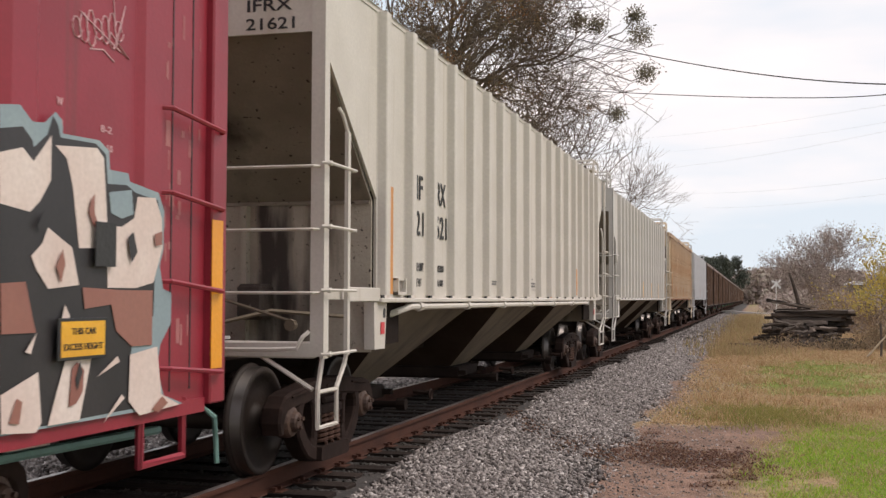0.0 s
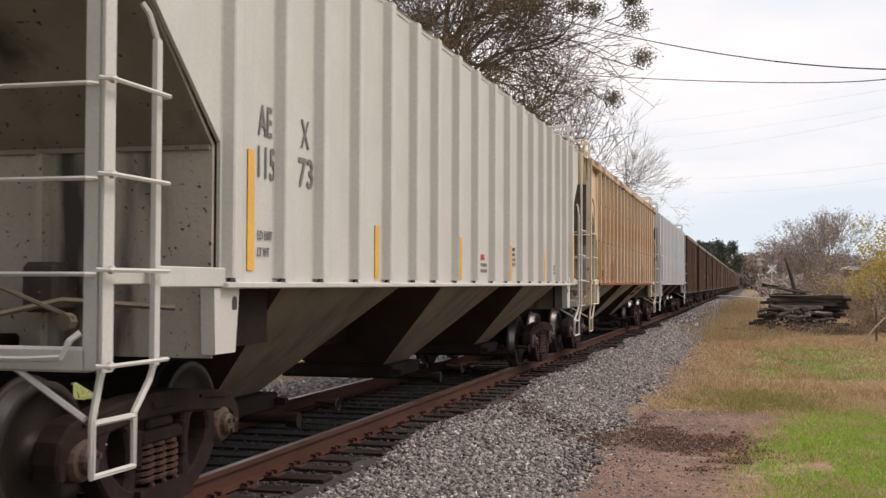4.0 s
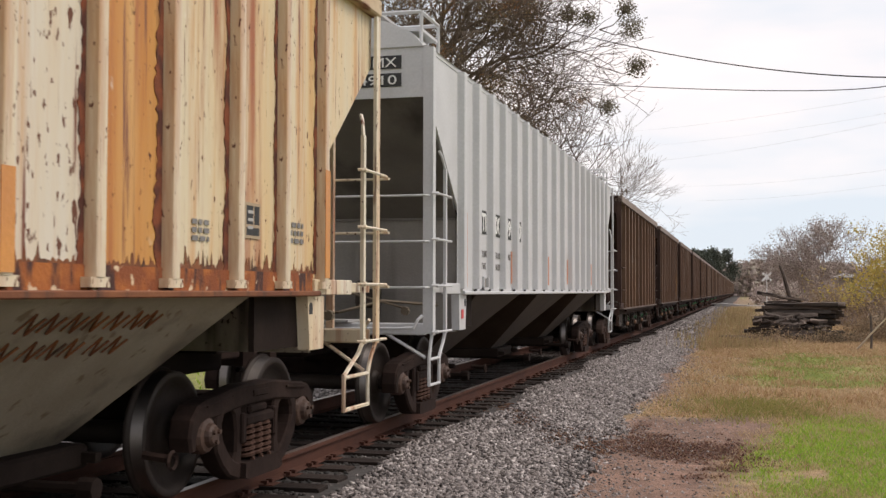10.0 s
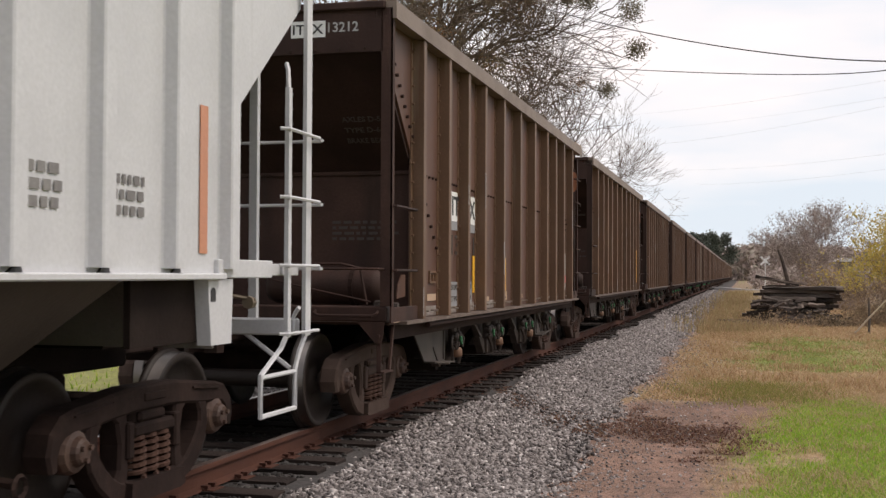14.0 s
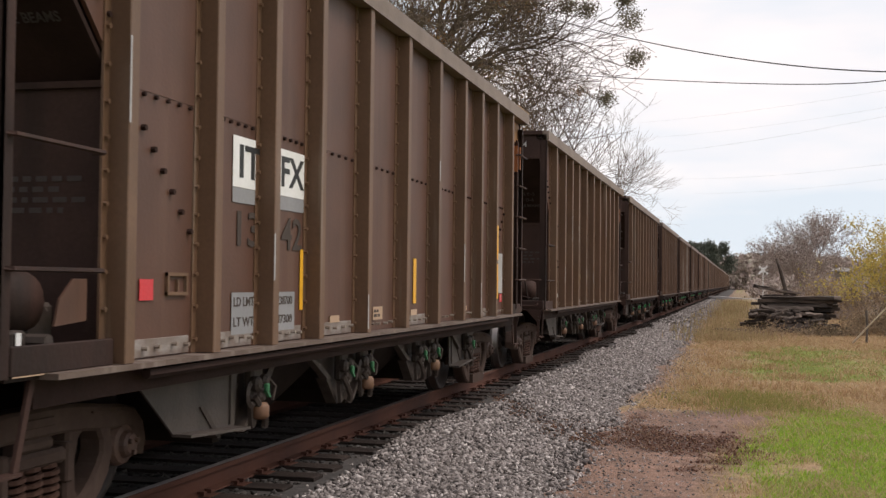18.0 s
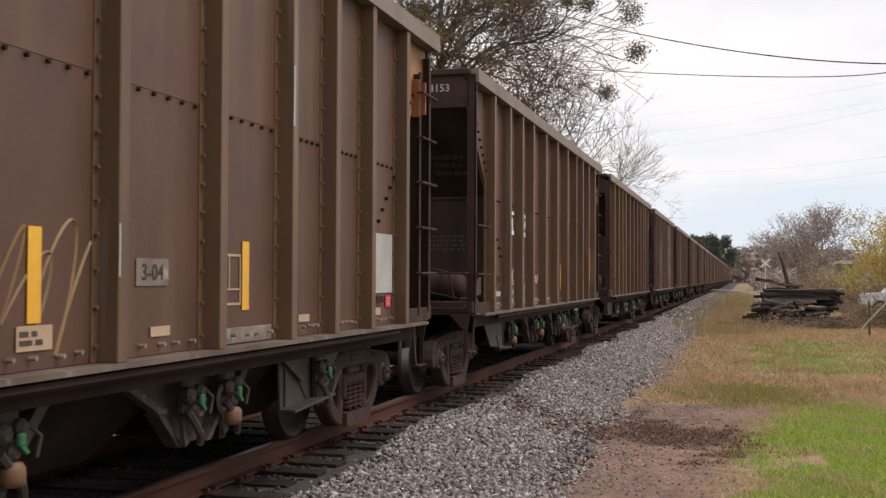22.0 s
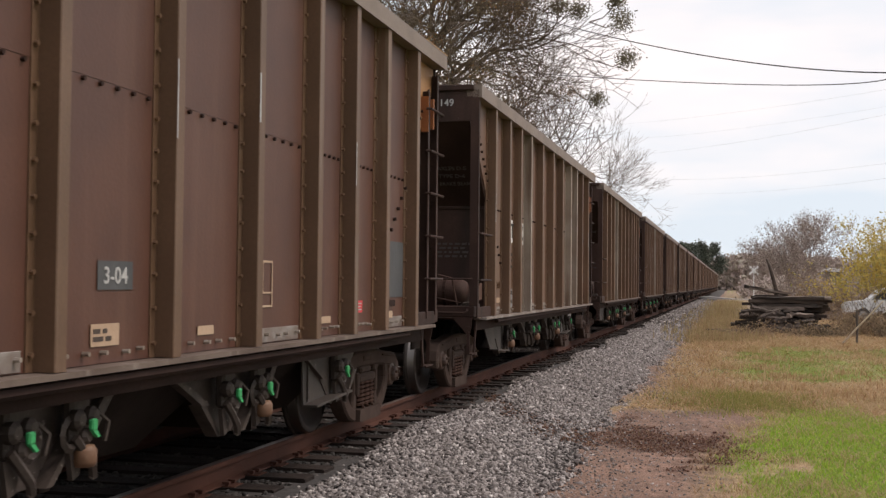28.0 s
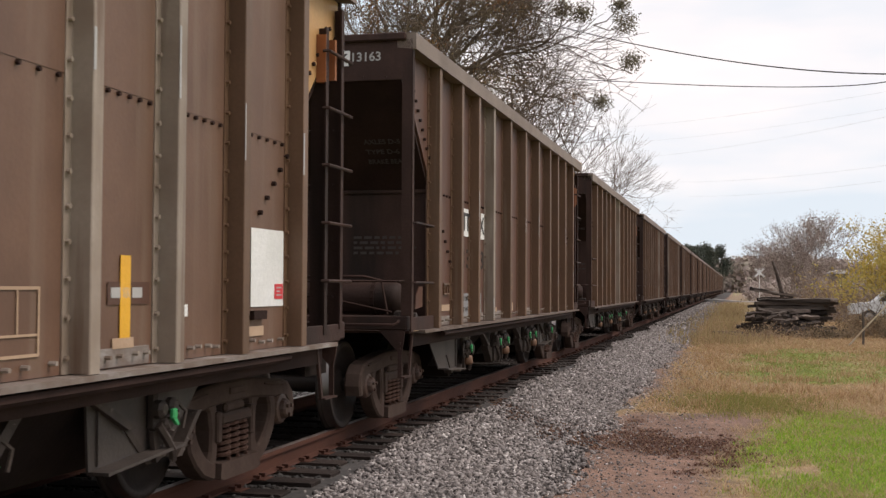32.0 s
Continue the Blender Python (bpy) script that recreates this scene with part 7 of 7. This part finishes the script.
stencil_plate(ifx, 12.55, 12.98, 1.54, 1.84)
bars(ifx, 13.38, 1.66, 0.33, 3, 0.035)
bars(ifx, 5.85, 1.60, 0.3, 2, 0.02)
bars(ifx, 8.9, 1.58, 0.3, 2, 0.02)
card_holder(ifx, 1.90, 2.16, 1.43, 1.58, "cream")
tagm = Mesher()
for a, b in (((14.86, 1.88), (14.92, 1.60)), ((14.92, 1.88), (14.98, 1.70)), ((15.0, 1.86), (15.0, 1.64)), ((15.02, 1.80), (15.12, 1.84)), ((15.02, 1.70), (15.14, 1.74)), ((15.2, 1.90), (15.18, 1.58)), ((15.1, 1.80), (15.3, 1.78)),
             ((14.88, 1.54), (15.02, 1.58)), ((15.02, 1.58), (15.22, 1.50)), ((14.95, 1.46), (15.06, 1.52)), ((15.06, 1.52), (15.2, 1.45))):
    tagm.tube([(1.533, *a), (1.533, *b)], 0.013, 4)
tagged(part("graffiti_tag", tagm, "tag_grey", ifx, "grey scrawled tag"), kind="stuff")
for car, y in ((ifx, 1.53), (ifx, HL - 1.50), (tmx, 1.45)):
    decal(car, "red_tag", "red", y - 0.05, y + 0.05, 1.10, 1.20, 1.553)
for y0, y1, z0, z1 in ((1.80, 1.90, 1.48, 2.25), (4.4, 4.5, 1.44, 1.89), (7.11, 7.22, 1.44, 1.89), (9.88, 9.99, 1.44, 1.89), (12.45, 12.55, 1.44, 1.89), (15.38, 15.48, 1.42, 2.31)):
    strip(aex, "yellow", y0, y1, z0, z1, RIBS)
words(aex, "WARNING", 8.30, 8.63, 1.675, 1.745, "red")
words(aex, "DO NOT APPLY VIBRATOR", 8.18, 8.74, 1.60, 1.64, "stencil")
words(aex, "TO ANY PART OF CAR BODY", 8.16, 8.76, 1.53, 1.57, "stencil")
words(aex, "EXTERIOR PAINTED BY", 10.04, 10.50, 1.83, 1.88, "stencil")
words(aex, "AND INTERIOR LINING", 10.04, 10.50, 1.765, 1.81, "stencil")
bars(aex, 10.03, 1.70, 0.5, 2, 0.04)
words(aex, "04-16", 10.18, 10.32, 1.555, 1.595, "stencil")
for text, y0, y1, z0, z1 in (("AE", 1.96, 2.18, 2.36, 2.56), ("X", 2.70, 2.86, 2.36, 2.56), ("115", 1.96, 2.24, 2.08, 2.29), ("73", 2.66, 2.94, 2.08, 2.29), ("LD LMT", 1.96, 2.2, 1.68, 1.74), ("LT WT", 1.96, 2.15, 1.57, 1.63)):
    words(aex, text, y0, y1, z0, z1, "stencil")
words(aex, "11573", 0.98, 1.43, 3.37, 3.46, on_end=0.018)
stencil_plate(aex, 14.77, 15.21, 1.72, 2.02)
decal(aex, "paper_notice", "white", 14.87, 15.05, 1.53, 1.71)
bars(aex, 14.89, 1.68, 0.14, 4, 0.008, "red", 1.5395)
bars(aex, 13.6, 1.66, 0.3, 3, 0.035)
M["patch"] = surf("primer_patch", (0.36, 0.205, 0.115), (0.45, 0.30, 0.17), 0.7)
M["patch_grey"] = surf("grey_patch", (0.40, 0.30, 0.20), (0.45, 0.35, 0.24), 0.7)
M["rust_black"] = surf("browned_stencil", (0.07, 0.045, 0.035), (0.12, 0.075, 0.05), 0.7)
decal(rst, "paint_patch", "patch", 1.78, 2.28, 2.40, 2.78, t=0.002)
decal(rst, "paint_patch", "patch_grey", 1.78, 2.28, 2.13, 2.40, t=0.002)
decal(rst, "paint_patch", "patch", 2.54, 3.00, 2.15, 2.51, t=0.002)
for text, y0, y1, z0, z1 in (("AEX", 1.80, 2.20, 2.50, 2.74), ("176", 1.82, 2.22, 2.20, 2.43), ("58", 2.58, 2.95, 2.20, 2.43), ("LD LMT", 1.86, 2.10, 1.83, 1.90), ("LT WT", 1.88, 2.07, 1.71, 1.78), ("202300", 2.68, 2.91, 1.83, 1.90), ("60700", 2.70, 2.90, 1.70, 1.77)):
    words(rst, text, y0, y1, z0, z1, "rust_black", 1.539)
for y0, y1, z0, z1 in ((1.52, 1.62, 1.48, 2.36), (3.83, 3.93, 1.48, 1.91), (6.23, 6.33, 1.48, 1.91), (8.80, 8.90, 1.48, 1.91), (11.41, 11.51, 1.48, 1.93), (15.30, 15.40, 1.5, 2.3)):
    decal(rst, "reflector", "orange", y0, y1, z0, z1, 1.6055)
card_holder(rst, 1.88, 2.12, 1.52, 1.69, "rust", "rust")
stencil_plate(rst, 14.02, 14.26, 1.74, 1.97, "patch_grey")
bars(rst, 13.29, 1.79, 0.22, 3, 0.03)
bars(rst, 14.75, 1.85, 0.28, 3, 0.035)
part("plate_mark", Mesher().box(1.535, 1.537, 4.19, 4.21, 2.26, 2.52).box(1.535, 1.537, 4.40, 4.42, 2.26, 2.52).box(1.535, 1.537, 4.19, 4.42, 2.50, 2.52).box(1.535, 1.537, 4.19, 4.42, 2.26, 2.28), "stencil", rst)
tagm = Mesher()
g = random.Random(3)
for row in (1.24, 1.10):
    y = 11.95
    while y < 13.2:
        pts = [(1.455 - (1.34 - z) * 1.08, q, z) for q, z in ((y, row - 0.04), (y + 0.04, row + 0.05), (y + 0.10, row - 0.05), (y + 0.15, row + 0.03))]
        tagm.tube(pts, 0.007, 4)
        y += g.uniform(0.16, 0.24)
tagged(part("graffiti_tag", tagm, "rust", rst, "rust-red scrawled tag on the bay"), kind="stuff")
for text, y0, y1 in (("TI", 2.49, 2.78), ("MX", 3.13, 3.60), ("49", 3.925, 4.345), ("10", 4.725, 5.08)):
    decal(tmx, "letter_panel", "black", y0, y1, 2.10, 2.385, t=0.002)
    words(tmx, text, y0 + 0.03, y1 - 0.03, 2.135, 2.355, "white", 1.5385, 0.03)
for text, y0, y1, z0, z1 in (("LD LMT", 2.45, 2.81, 1.82, 1.90), ("LT WT", 2.45, 2.75, 1.67, 1.75), ("208000 LBS", 3.05, 3.63, 1.82, 1.90), ("68000 LBS", 3.09, 3.63, 1.67, 1.75), ("94300 KG", 3.89, 4.29, 1.82, 1.90), ("5-80", 4.70, 4.88, 1.68, 1.74)):
    words(tmx, text, y0, y1, z0, z1, "stencil")
words(tmx, "C", 5.60, 5.67, 2.14, 2.22, "stencil")
part("plate_mark", Mesher().box(1.535, 1.537, 5.54, 5.555, 2.10, 2.34).box(1.535, 1.537, 5.715, 5.73, 2.10, 2.34).box(1.535, 1.537, 5.54, 5.73, 2.325, 2.34).box(1.535, 1.537, 5.54, 5.73, 2.10, 2.115), "stencil", tmx)
for text, y, z in (("TIMX", 0.80, 3.675), ("4910", 0.80, 3.495)):
    part("letter_panel", box(y - 0.05, y + 0.46, 0.012, 0.018, z - 0.02, z + 0.115), "black", tmx)
    words(tmx, text, y, y + 0.41, z, z + 0.095, "white", bold=0.0, on_end=0.010)
for y0, y1, z0, z1 in ((1.66, 1.76, 1.46, 2.3), (4.34, 4.445, 1.51, 1.945), (6.9, 7.0, 1.5, 1.95), (9.53, 9.64, 1.53, 1.97), (12.3, 12.38, 1.53, 1.95), (15.0, 15.1, 1.52, 2.39)):
    strip(tmx, "fade", y0, y1, z0, z1, LATE_RIBS)
bars(tmx, 11.65, 1.88, 0.42, 3, 0.05)
bars(tmx, 13.13, 1.86, 0.45, 3, 0.05)
bars(tmx, 14.02, 1.86, 0.33, 3, 0.05)
stencil_plate(tmx, 12.5, 12.86, 1.66, 1.92, "plate")
card_holder(tmx, 2.47, 2.75, 1.42, 1.58, "greywhite")
words(tmx, "SHOES", -1.2, -0.75, 0.955, 1.02, "stencil", on_end=-0.003)

# ---- lettering and plates on the coal cars ----
M["pale_grey"] = surf("grey_data_panel", (0.26, 0.26, 0.27), (0.22, 0.22, 0.23), 0.7)
M["faint_print"] = surf("faint_stencil_paint", (0.060, 0.047, 0.043), (0.040, 0.028, 0.025), 0.8)
M["ghost"] = surf("faded_dark_number", (0.045, 0.032, 0.026), (0.07, 0.048, 0.037), 0.8)
M["yellow_paint"] = surf("yellow_overspray", (0.23, 0.14, 0.045), (0.16, 0.09, 0.036), 0.6)
M["tan_tag"] = surf("tan_tag", (0.46, 0.32, 0.22), (0.40, 0.27, 0.18), 0.6)
M["slate"] = surf("dark_grey_panel", (0.060, 0.060, 0.064), (0.075, 0.075, 0.078), 0.6, fine=18)
numbers = ["1321", "1342", "1334", "1353", "1335", "1349", "1363", "1338"]
XC = 1.4605
REFLECTORS = {1: (3.63, 6.70), 2: (1.35, 3.51, 5.48, 7.82), 3: (7.13, 9.12), 4: (), 5: (1.35, 4.40, 6.72, 8.885)}
for k, car in enumerate(coal[:14]):
    g = random.Random(50 + k)
    num = numbers[k % 8]
    for text, y0, y1 in (("IT", 2.44, 2.94), ("FX", 3.19, 3.745)):
        decal(car, "letter_panel", "white", y0, y1, 2.0, 2.33, XC, t=0.002)
        words(car, text, y0 + (0.10 if text == "IT" else 0.06), y1 - 0.06, 2.065, 2.28, "black", XC + 0.0035, 0.02)
    if k in (0, 1):
        for y0, y1 in ((2.44, 2.94), (3.19, 3.745)):
            decal(car, "letter_patch", "pale_grey", y0, y1, 1.90, 1.997, XC, t=0.0015)
    words(car, num[:2], 2.52, 2.87, 1.62, 1.85, "ghost", XC + 0.001, 0.015)
    words(car, num[2:], 3.27, 3.66, 1.62, 1.85, "ghost", XC + 0.001, 0.015)
    for y0, y1, lines in ((2.45, 2.85, ("LD LMT", "LT WT")), (3.29, 3.66, ("243000", "47200")) if k == 3 else (3.17, 3.53, ("238700", "47300") if k == 1 else ("238800", "47200"))):
        decal(car, "data_panel", "pale_grey", y0, y1, 1.05, 1.32, XC, t=0.002)
        for i, text in enumerate(lines):
            words(car, text, y0 + 0.03, y1 - 0.05, 1.23 - 0.13 * i, 1.29 - 0.13 * i, "ghost", XC + 0.003)
    for y0 in REFLECTORS.get(k, (3.57, 5.5, 7.9, 10.31)):
        y1, z0, z1 = y0 + 0.105, 1.185, 1.63
        if k == 5:
            z0, z1 = (1.27, 1.70) if y0 == 6.72 else (1.12, 1.56)
        if k in REFLECTORS or g.random() < 0.85:
            decal(car, "reflector", "yellow", y0, y1, z0, z1, XC)
    frame_mark = Mesher()
    for a, b, c, d in ((1.57, 1.82, 1.42, 1.44), (1.57, 1.82, 1.31, 1.33), (1.57, 1.59, 1.31, 1.44), (1.80, 1.82, 1.31, 1.44), (1.69, 1.705, 1.31, 1.40)):
        frame_mark.box(1.455, 1.475, a, b, c, d)
    part("card_holder", frame_mark, "coal_post", car)
    if k not in (1, 2, 3):
        decal(car, "tan_tag", "tan_tag", 1.49, 1.85, 1.13, 1.20, XC)
    if k in (2, 3):
        decal(car, "pale_tag", "plate", 1.32, 1.86, 1.15, 1.215, XC)
    box_mark, e, h = Mesher(), 0.36 if k == 5 else 0.0, -0.15 if k == 5 else 0.0
    for a, b, c, d in ((7.46, 7.80, 1.53, 1.545), (7.46, 7.80, 1.22, 1.235), (7.46, 7.475, 1.22, 1.545), (7.785, 7.80, 1.22, 1.545), (7.62, 7.632, 1.32, 1.54), (7.46, 7.80, 1.315, 1.327)):
        box_mark.box(XC, XC + 0.002, a + e, b + e, c + h, d + h)
    part("stencil_frame", box_mark, "tan_tag" if k == 5 or k % 2 == 0 else "plate", car)
    if k in (2, 3, 4):
        q = 5.52 if k == 4 else 6.52
        decal(car, "letter_patch", "slate" if k == 4 else "scuffed", q - 0.06, q + 0.30, 1.35, 1.50, XC, t=0.0015)
        words(car, "3-04", q, q + 0.24, 1.38, 1.47, "plate" if k == 4 else "ghost", XC + 0.003)
    if k in (1, 3, 5):
        decal(car, "red_tag", "red", 1.27, 1.42, 1.285, 1.40, XC)
    q = 5.40
    decal(car, "small_plate", "tan_tag", q, q + 0.28, 1.06, 1.175, XC)
    bars(car, q + 0.02, 1.125, 0.18, 2, 0.025, "ghost", XC + 0.0045)
    for y in (4.29, 6.62, 8.81):
        decal(car, "tan_tag", "tan_tag", y, y + 0.22, 1.07, 1.125, XC)
    decal(car, "white_tag", "white", 9.5, 9.66, 1.22, 1.29, XC)
    rear = decal(car, "rear_panel", ("plate", "plate", "plate", "white", "slate", "white", "coal_dark", "plate")[k % 8], 10.58, 11.15, 1.26, 1.79, XC, "wiped pale rectangle of paint", t=0.003)
    q, z = {0: (11.0, 1.27), 1: (10.95, 1.14), 2: (10.94, 1.13), 4: (9.70, 1.135), 5: (10.985, 1.31)}.get(k, (10.93, 1.13))
    tag = decal(car, "red_tag", "red", q, q + 0.15, z, z + 0.105, XC + 0.0035)
    for i in range(3):
        part("print_line", box(XC + 0.0075, XC + 0.0085, q + 0.03, q + 0.12 - 0.02 * (i % 2), z + 0.022 + 0.026 * i, z + 0.032 + 0.026 * i), "plate", tag)
    decal(car, "bracket", "coal_dark" if k else "gear_plate", 10.58, 10.80, 1.175, 1.235, XC, t=0.03)
    decal(car, "tan_tag", "tan_tag", 10.54, 10.80, 1.065, 1.13, XC)
    if k == 0:
        decal(car, "white_tag", "white", 9.60, 10.06, 1.17, 1.28, XC)
        decal(car, "white_tag", "plate", 11.02, 11.14, 1.135, 1.255, XC)
    elif k == 1:
        for z0, z1 in ((1.69, 2.13), (1.19, 1.64)):
            decal(car, "reflector", "yellow", 10.215, 10.285, z0, z1, 1.581)
    elif k == 2:
        decal(car, "reflector", "yellow", 10.46, 10.56, 1.25, 1.69, XC)
    elif k == 5:
        decal(car, "reflector", "yellow", 10.485, 10.53, 1.25, 1.685, 1.4665)
        decal(car, "letter_patch", "coal", 8.76, 9.20, 1.30, 1.42, XC, t=0.0015)
        bars(car, 8.79, 1.335, 0.36, 1, 0.055, "plate", XC + 0.002)
        decal(car, "letter_patch", "coal", 6.60, 6.92, 1.13, 1.26, XC, t=0.0015)
        bars(car, 6.62, 1.16, 0.30, 1, 0.05, "plate", XC + 0.002)
    elif k == 3:
        decal(car, "reflector", "yellow", 11.17, 11.22, 1.30, 2.03, 1.4665)
    decal(car, "white_end_tag", "white", 0.70, 0.90, 0.97, 1.05, 1.52)
    decal(car, "tan_end_tag", "tan_tag", 0.06, 0.34, 0.96, 1.04, 1.522)
    words(car, "13212" if k == 0 else num[:2] + "1" + num[2:], 0.95, 1.24, 3.60, 3.69, "plate", on_end=-0.102)
    part("letter_panel", box(0.59, 0.925, -0.104, -0.101, 3.56, 3.71), "white", car)
    words(car, "ITFX", 0.61, 0.905, 3.59, 3.68, "black", on_end=-0.106)
    if k < 9:       # brake lettering on the sloping end sheet, seen from below
        for i, text in enumerate(("AXLES D-5", "TYPE D-6", "BRAKE BEAMS")):
            m = words(car, text, 0.0, 0.12 + 0.030 * len(text), 0.0, 0.06, "faint_print", 0.0)
            m.matrix_basis = pose(0.88, 0.50 + 0.095 * i, 2.858 - 0.091 * i, 133.6, 0, 0)
        for i in range(4):
            def print_line():
                mb, q, rr = Mesher(), 0.0, random.Random(i)
                while q < 0.66 - 0.1 * (i % 2):
                    d = rr.uniform(0.03, 0.10)
                    mb.box(q, q + d, -0.014, 0.014, 0, 0.002)
                    q += d + 0.03
                return mb
            tagged(part("small_print", shared("slope_print_%d" % i, print_line, "faint_print"), None, car, at=pose(0.62, 0.966, 1.92 - 0.055 * i, 90, 0, 0)), kind="stuff")
    # scuffed bright edges on the posts
    for y in POSTS:
        if g.random() < 0.55:
            z = g.choice((2.45, 2.2, 1.0, 1.4))
            part("scuff", Mesher().box(1.5805, 1.582, y - 0.05, y - 0.05 + g.uniform(0.012, 0.03), z, z + g.uniform(0.2, 0.45)), "plate", car)
    for y in (9.32, 9.42):
        decal(car, "lug", "coal_dark", y, y + 0.03, 1.6, 1.63, XC, t=0.03)


def scribble(car, y0, y1, z0, z1, loops, mat, rad, seed):
    """A looping spray-can line, flat on the sheet."""
    a, b, n = 0.6 * seed, 1.1 * seed, 24 * loops
    pts = []
    for k in range(n + 1):
        t = k / n
        pts.append((XC - 0.6 * rad, y0 + (y1 - y0) * t + 0.16 * (y1 - y0) * math.sin(6.2832 * loops * t + a), (z0 + z1) / 2 + (z1 - z0) * (0.36 * math.cos(6.2832 * loops * t) + 0.14 * math.sin(17 * t + b))))
    part("graffiti_tag", Mesher().tube(pts, rad, 4), mat, car, "looping spray-paint scrawl")


scribble(coal[2], 4.15, 4.80, 1.02, 1.75, 3, "yellow_paint", 0.020, 1)
scribble(coal[2], 5.10, 5.95, 1.02, 1.70, 4, "yellow_paint", 0.011, 2)
scribble(coal[2], 8.42, 8.62, 1.10, 1.75, 3, "yellow_paint", 0.020, 3)
scribble(coal[3], 2.45, 2.85, 1.30, 1.55, 3, "tan_tag", 0.011, 4)
scribble(coal[3], 4.35, 4.75, 1.25, 1.50, 3, "tan_tag", 0.009, 5)

HR = HEAVY_RIBS
ring = Mesher()
for k in range(14):      # dashed stencil ring with small print under it
    a, b = 0.4488 * k, 0.4488 * k + 0.28
    ring.prism([(4.47 + 0.17 * math.cos(a), 1.93 + 0.21 * math.sin(a)), (4.47 + 0.17 * math.cos(b), 1.93 + 0.21 * math.sin(b)), (4.47 + 0.155 * math.cos(b), 1.93 + 0.195 * math.sin(b)), (4.47 + 0.155 * math.cos(a), 1.93 + 0.195 * math.sin(a))], XC, XC + 0.002)
tagged(part("stencil_ring", ring, "ghost", coal[5]), kind="stuff")
words(coal[5], "F", 4.45, 4.50, 1.81, 1.88, "ghost", XC + 0.001)
bars(coal[5], 4.36, 2.0, 0.22, 2, 0.03, "ghost", XC)
bars(coal[5], 4.36, 1.66, 0.24, 2, 0.03, "ghost", XC)
for k in (2, 3, 9, 10, 11, 12, 13):      # orange and speckled bays between the ribs of the yellowed hopper
    spotted = 9 <= k <= 12
    part("speckled_bay" if spotted else "rusted_bay", box(1.53, 1.532, HR[k] + 0.05, HR[k + 1] - 0.05, 1.53, 3.74), "speckled_bay" if spotted else "rusted_bay", rst,
         "whitish bay specked with rust pits" if spotted else "bay washed with orange rust")
for k in range(1, 18):      # dark rust bleeding from the weld along each rib
    r = random.Random(700 + k)
    w = (0.025 if k < 4 else 0.085) * r.uniform(0.6, 1.4)
    ph = r.uniform(0, 6.28)
    left = [(HR[k] - 0.05 - w * (0.30 + 0.34 * math.sin(ph + i * 0.11) ** 2 + 0.36 * r.random()), 1.53 + 2.21 * i / 80) for i in range(81)]
    part("rust_seam", Mesher().prism(left + [(HR[k] - 0.045, 3.74), (HR[k] - 0.045, 1.53)], 1.5345, 1.537), "rust_seam", rst, "dark rust along the rib weld")


def rust_run(y0, y1, z, reach, seed, x=1.5335):
    """A ragged fringe of rust along a seam, running up (reach > 0) or down."""
    r = random.Random(seed)
    n = max(4, int((y1 - y0) / 0.014))
    pts = [(y0, z)]
    for i in range(n + 1):
        pts.append((y0 + (y1 - y0) * i / n, z + reach * (0.25 * r.random() + 0.75 * r.random() ** 5)))
    part("rust_run", Mesher().prism(pts + [(y1, z)], x, x + 0.001), "rust", rst)


for k, (a, b) in enumerate(zip(HR, HR[1:])):
    rust_run(a + 0.05, b - 0.05, 1.53, 0.10 + 0.02 * (k % 4), 900 + k)
    rust_run(a + 0.05, b - 0.05, 3.74, -0.14 - 0.05 * (k * 7 % 5), 930 + k)
rust_run(0.1, 1.48, 3.74, -0.2, 990)
def motions():
    """The train rolls towards the camera's left, slowing down; its wheels turn with it."""
    for car, u in TRAIN:
        walk(car, [(t, pose(0, u - run_of(t), 0)) for t in range(0, 33)])
    halt = ((0.0, 5.0), (16.0, 5.0), (18.0, 3.0), (19.0, 1.9), (20.0, 1.05), (21.0, 0.55), (22.0, 0.2), (23.0, 0.0), (32.0, 0.0))
    walk(suv, [(t, pose(12.4 + d, 62, GZ)) for t, d in halt])
    for axle, y in AXLES:
        walk(axle, [(k / 10, pose(0, y, R_WHEEL, math.degrees(run_of(k / 10) / R_WHEEL))) for k in range(0, 321)])


motions()
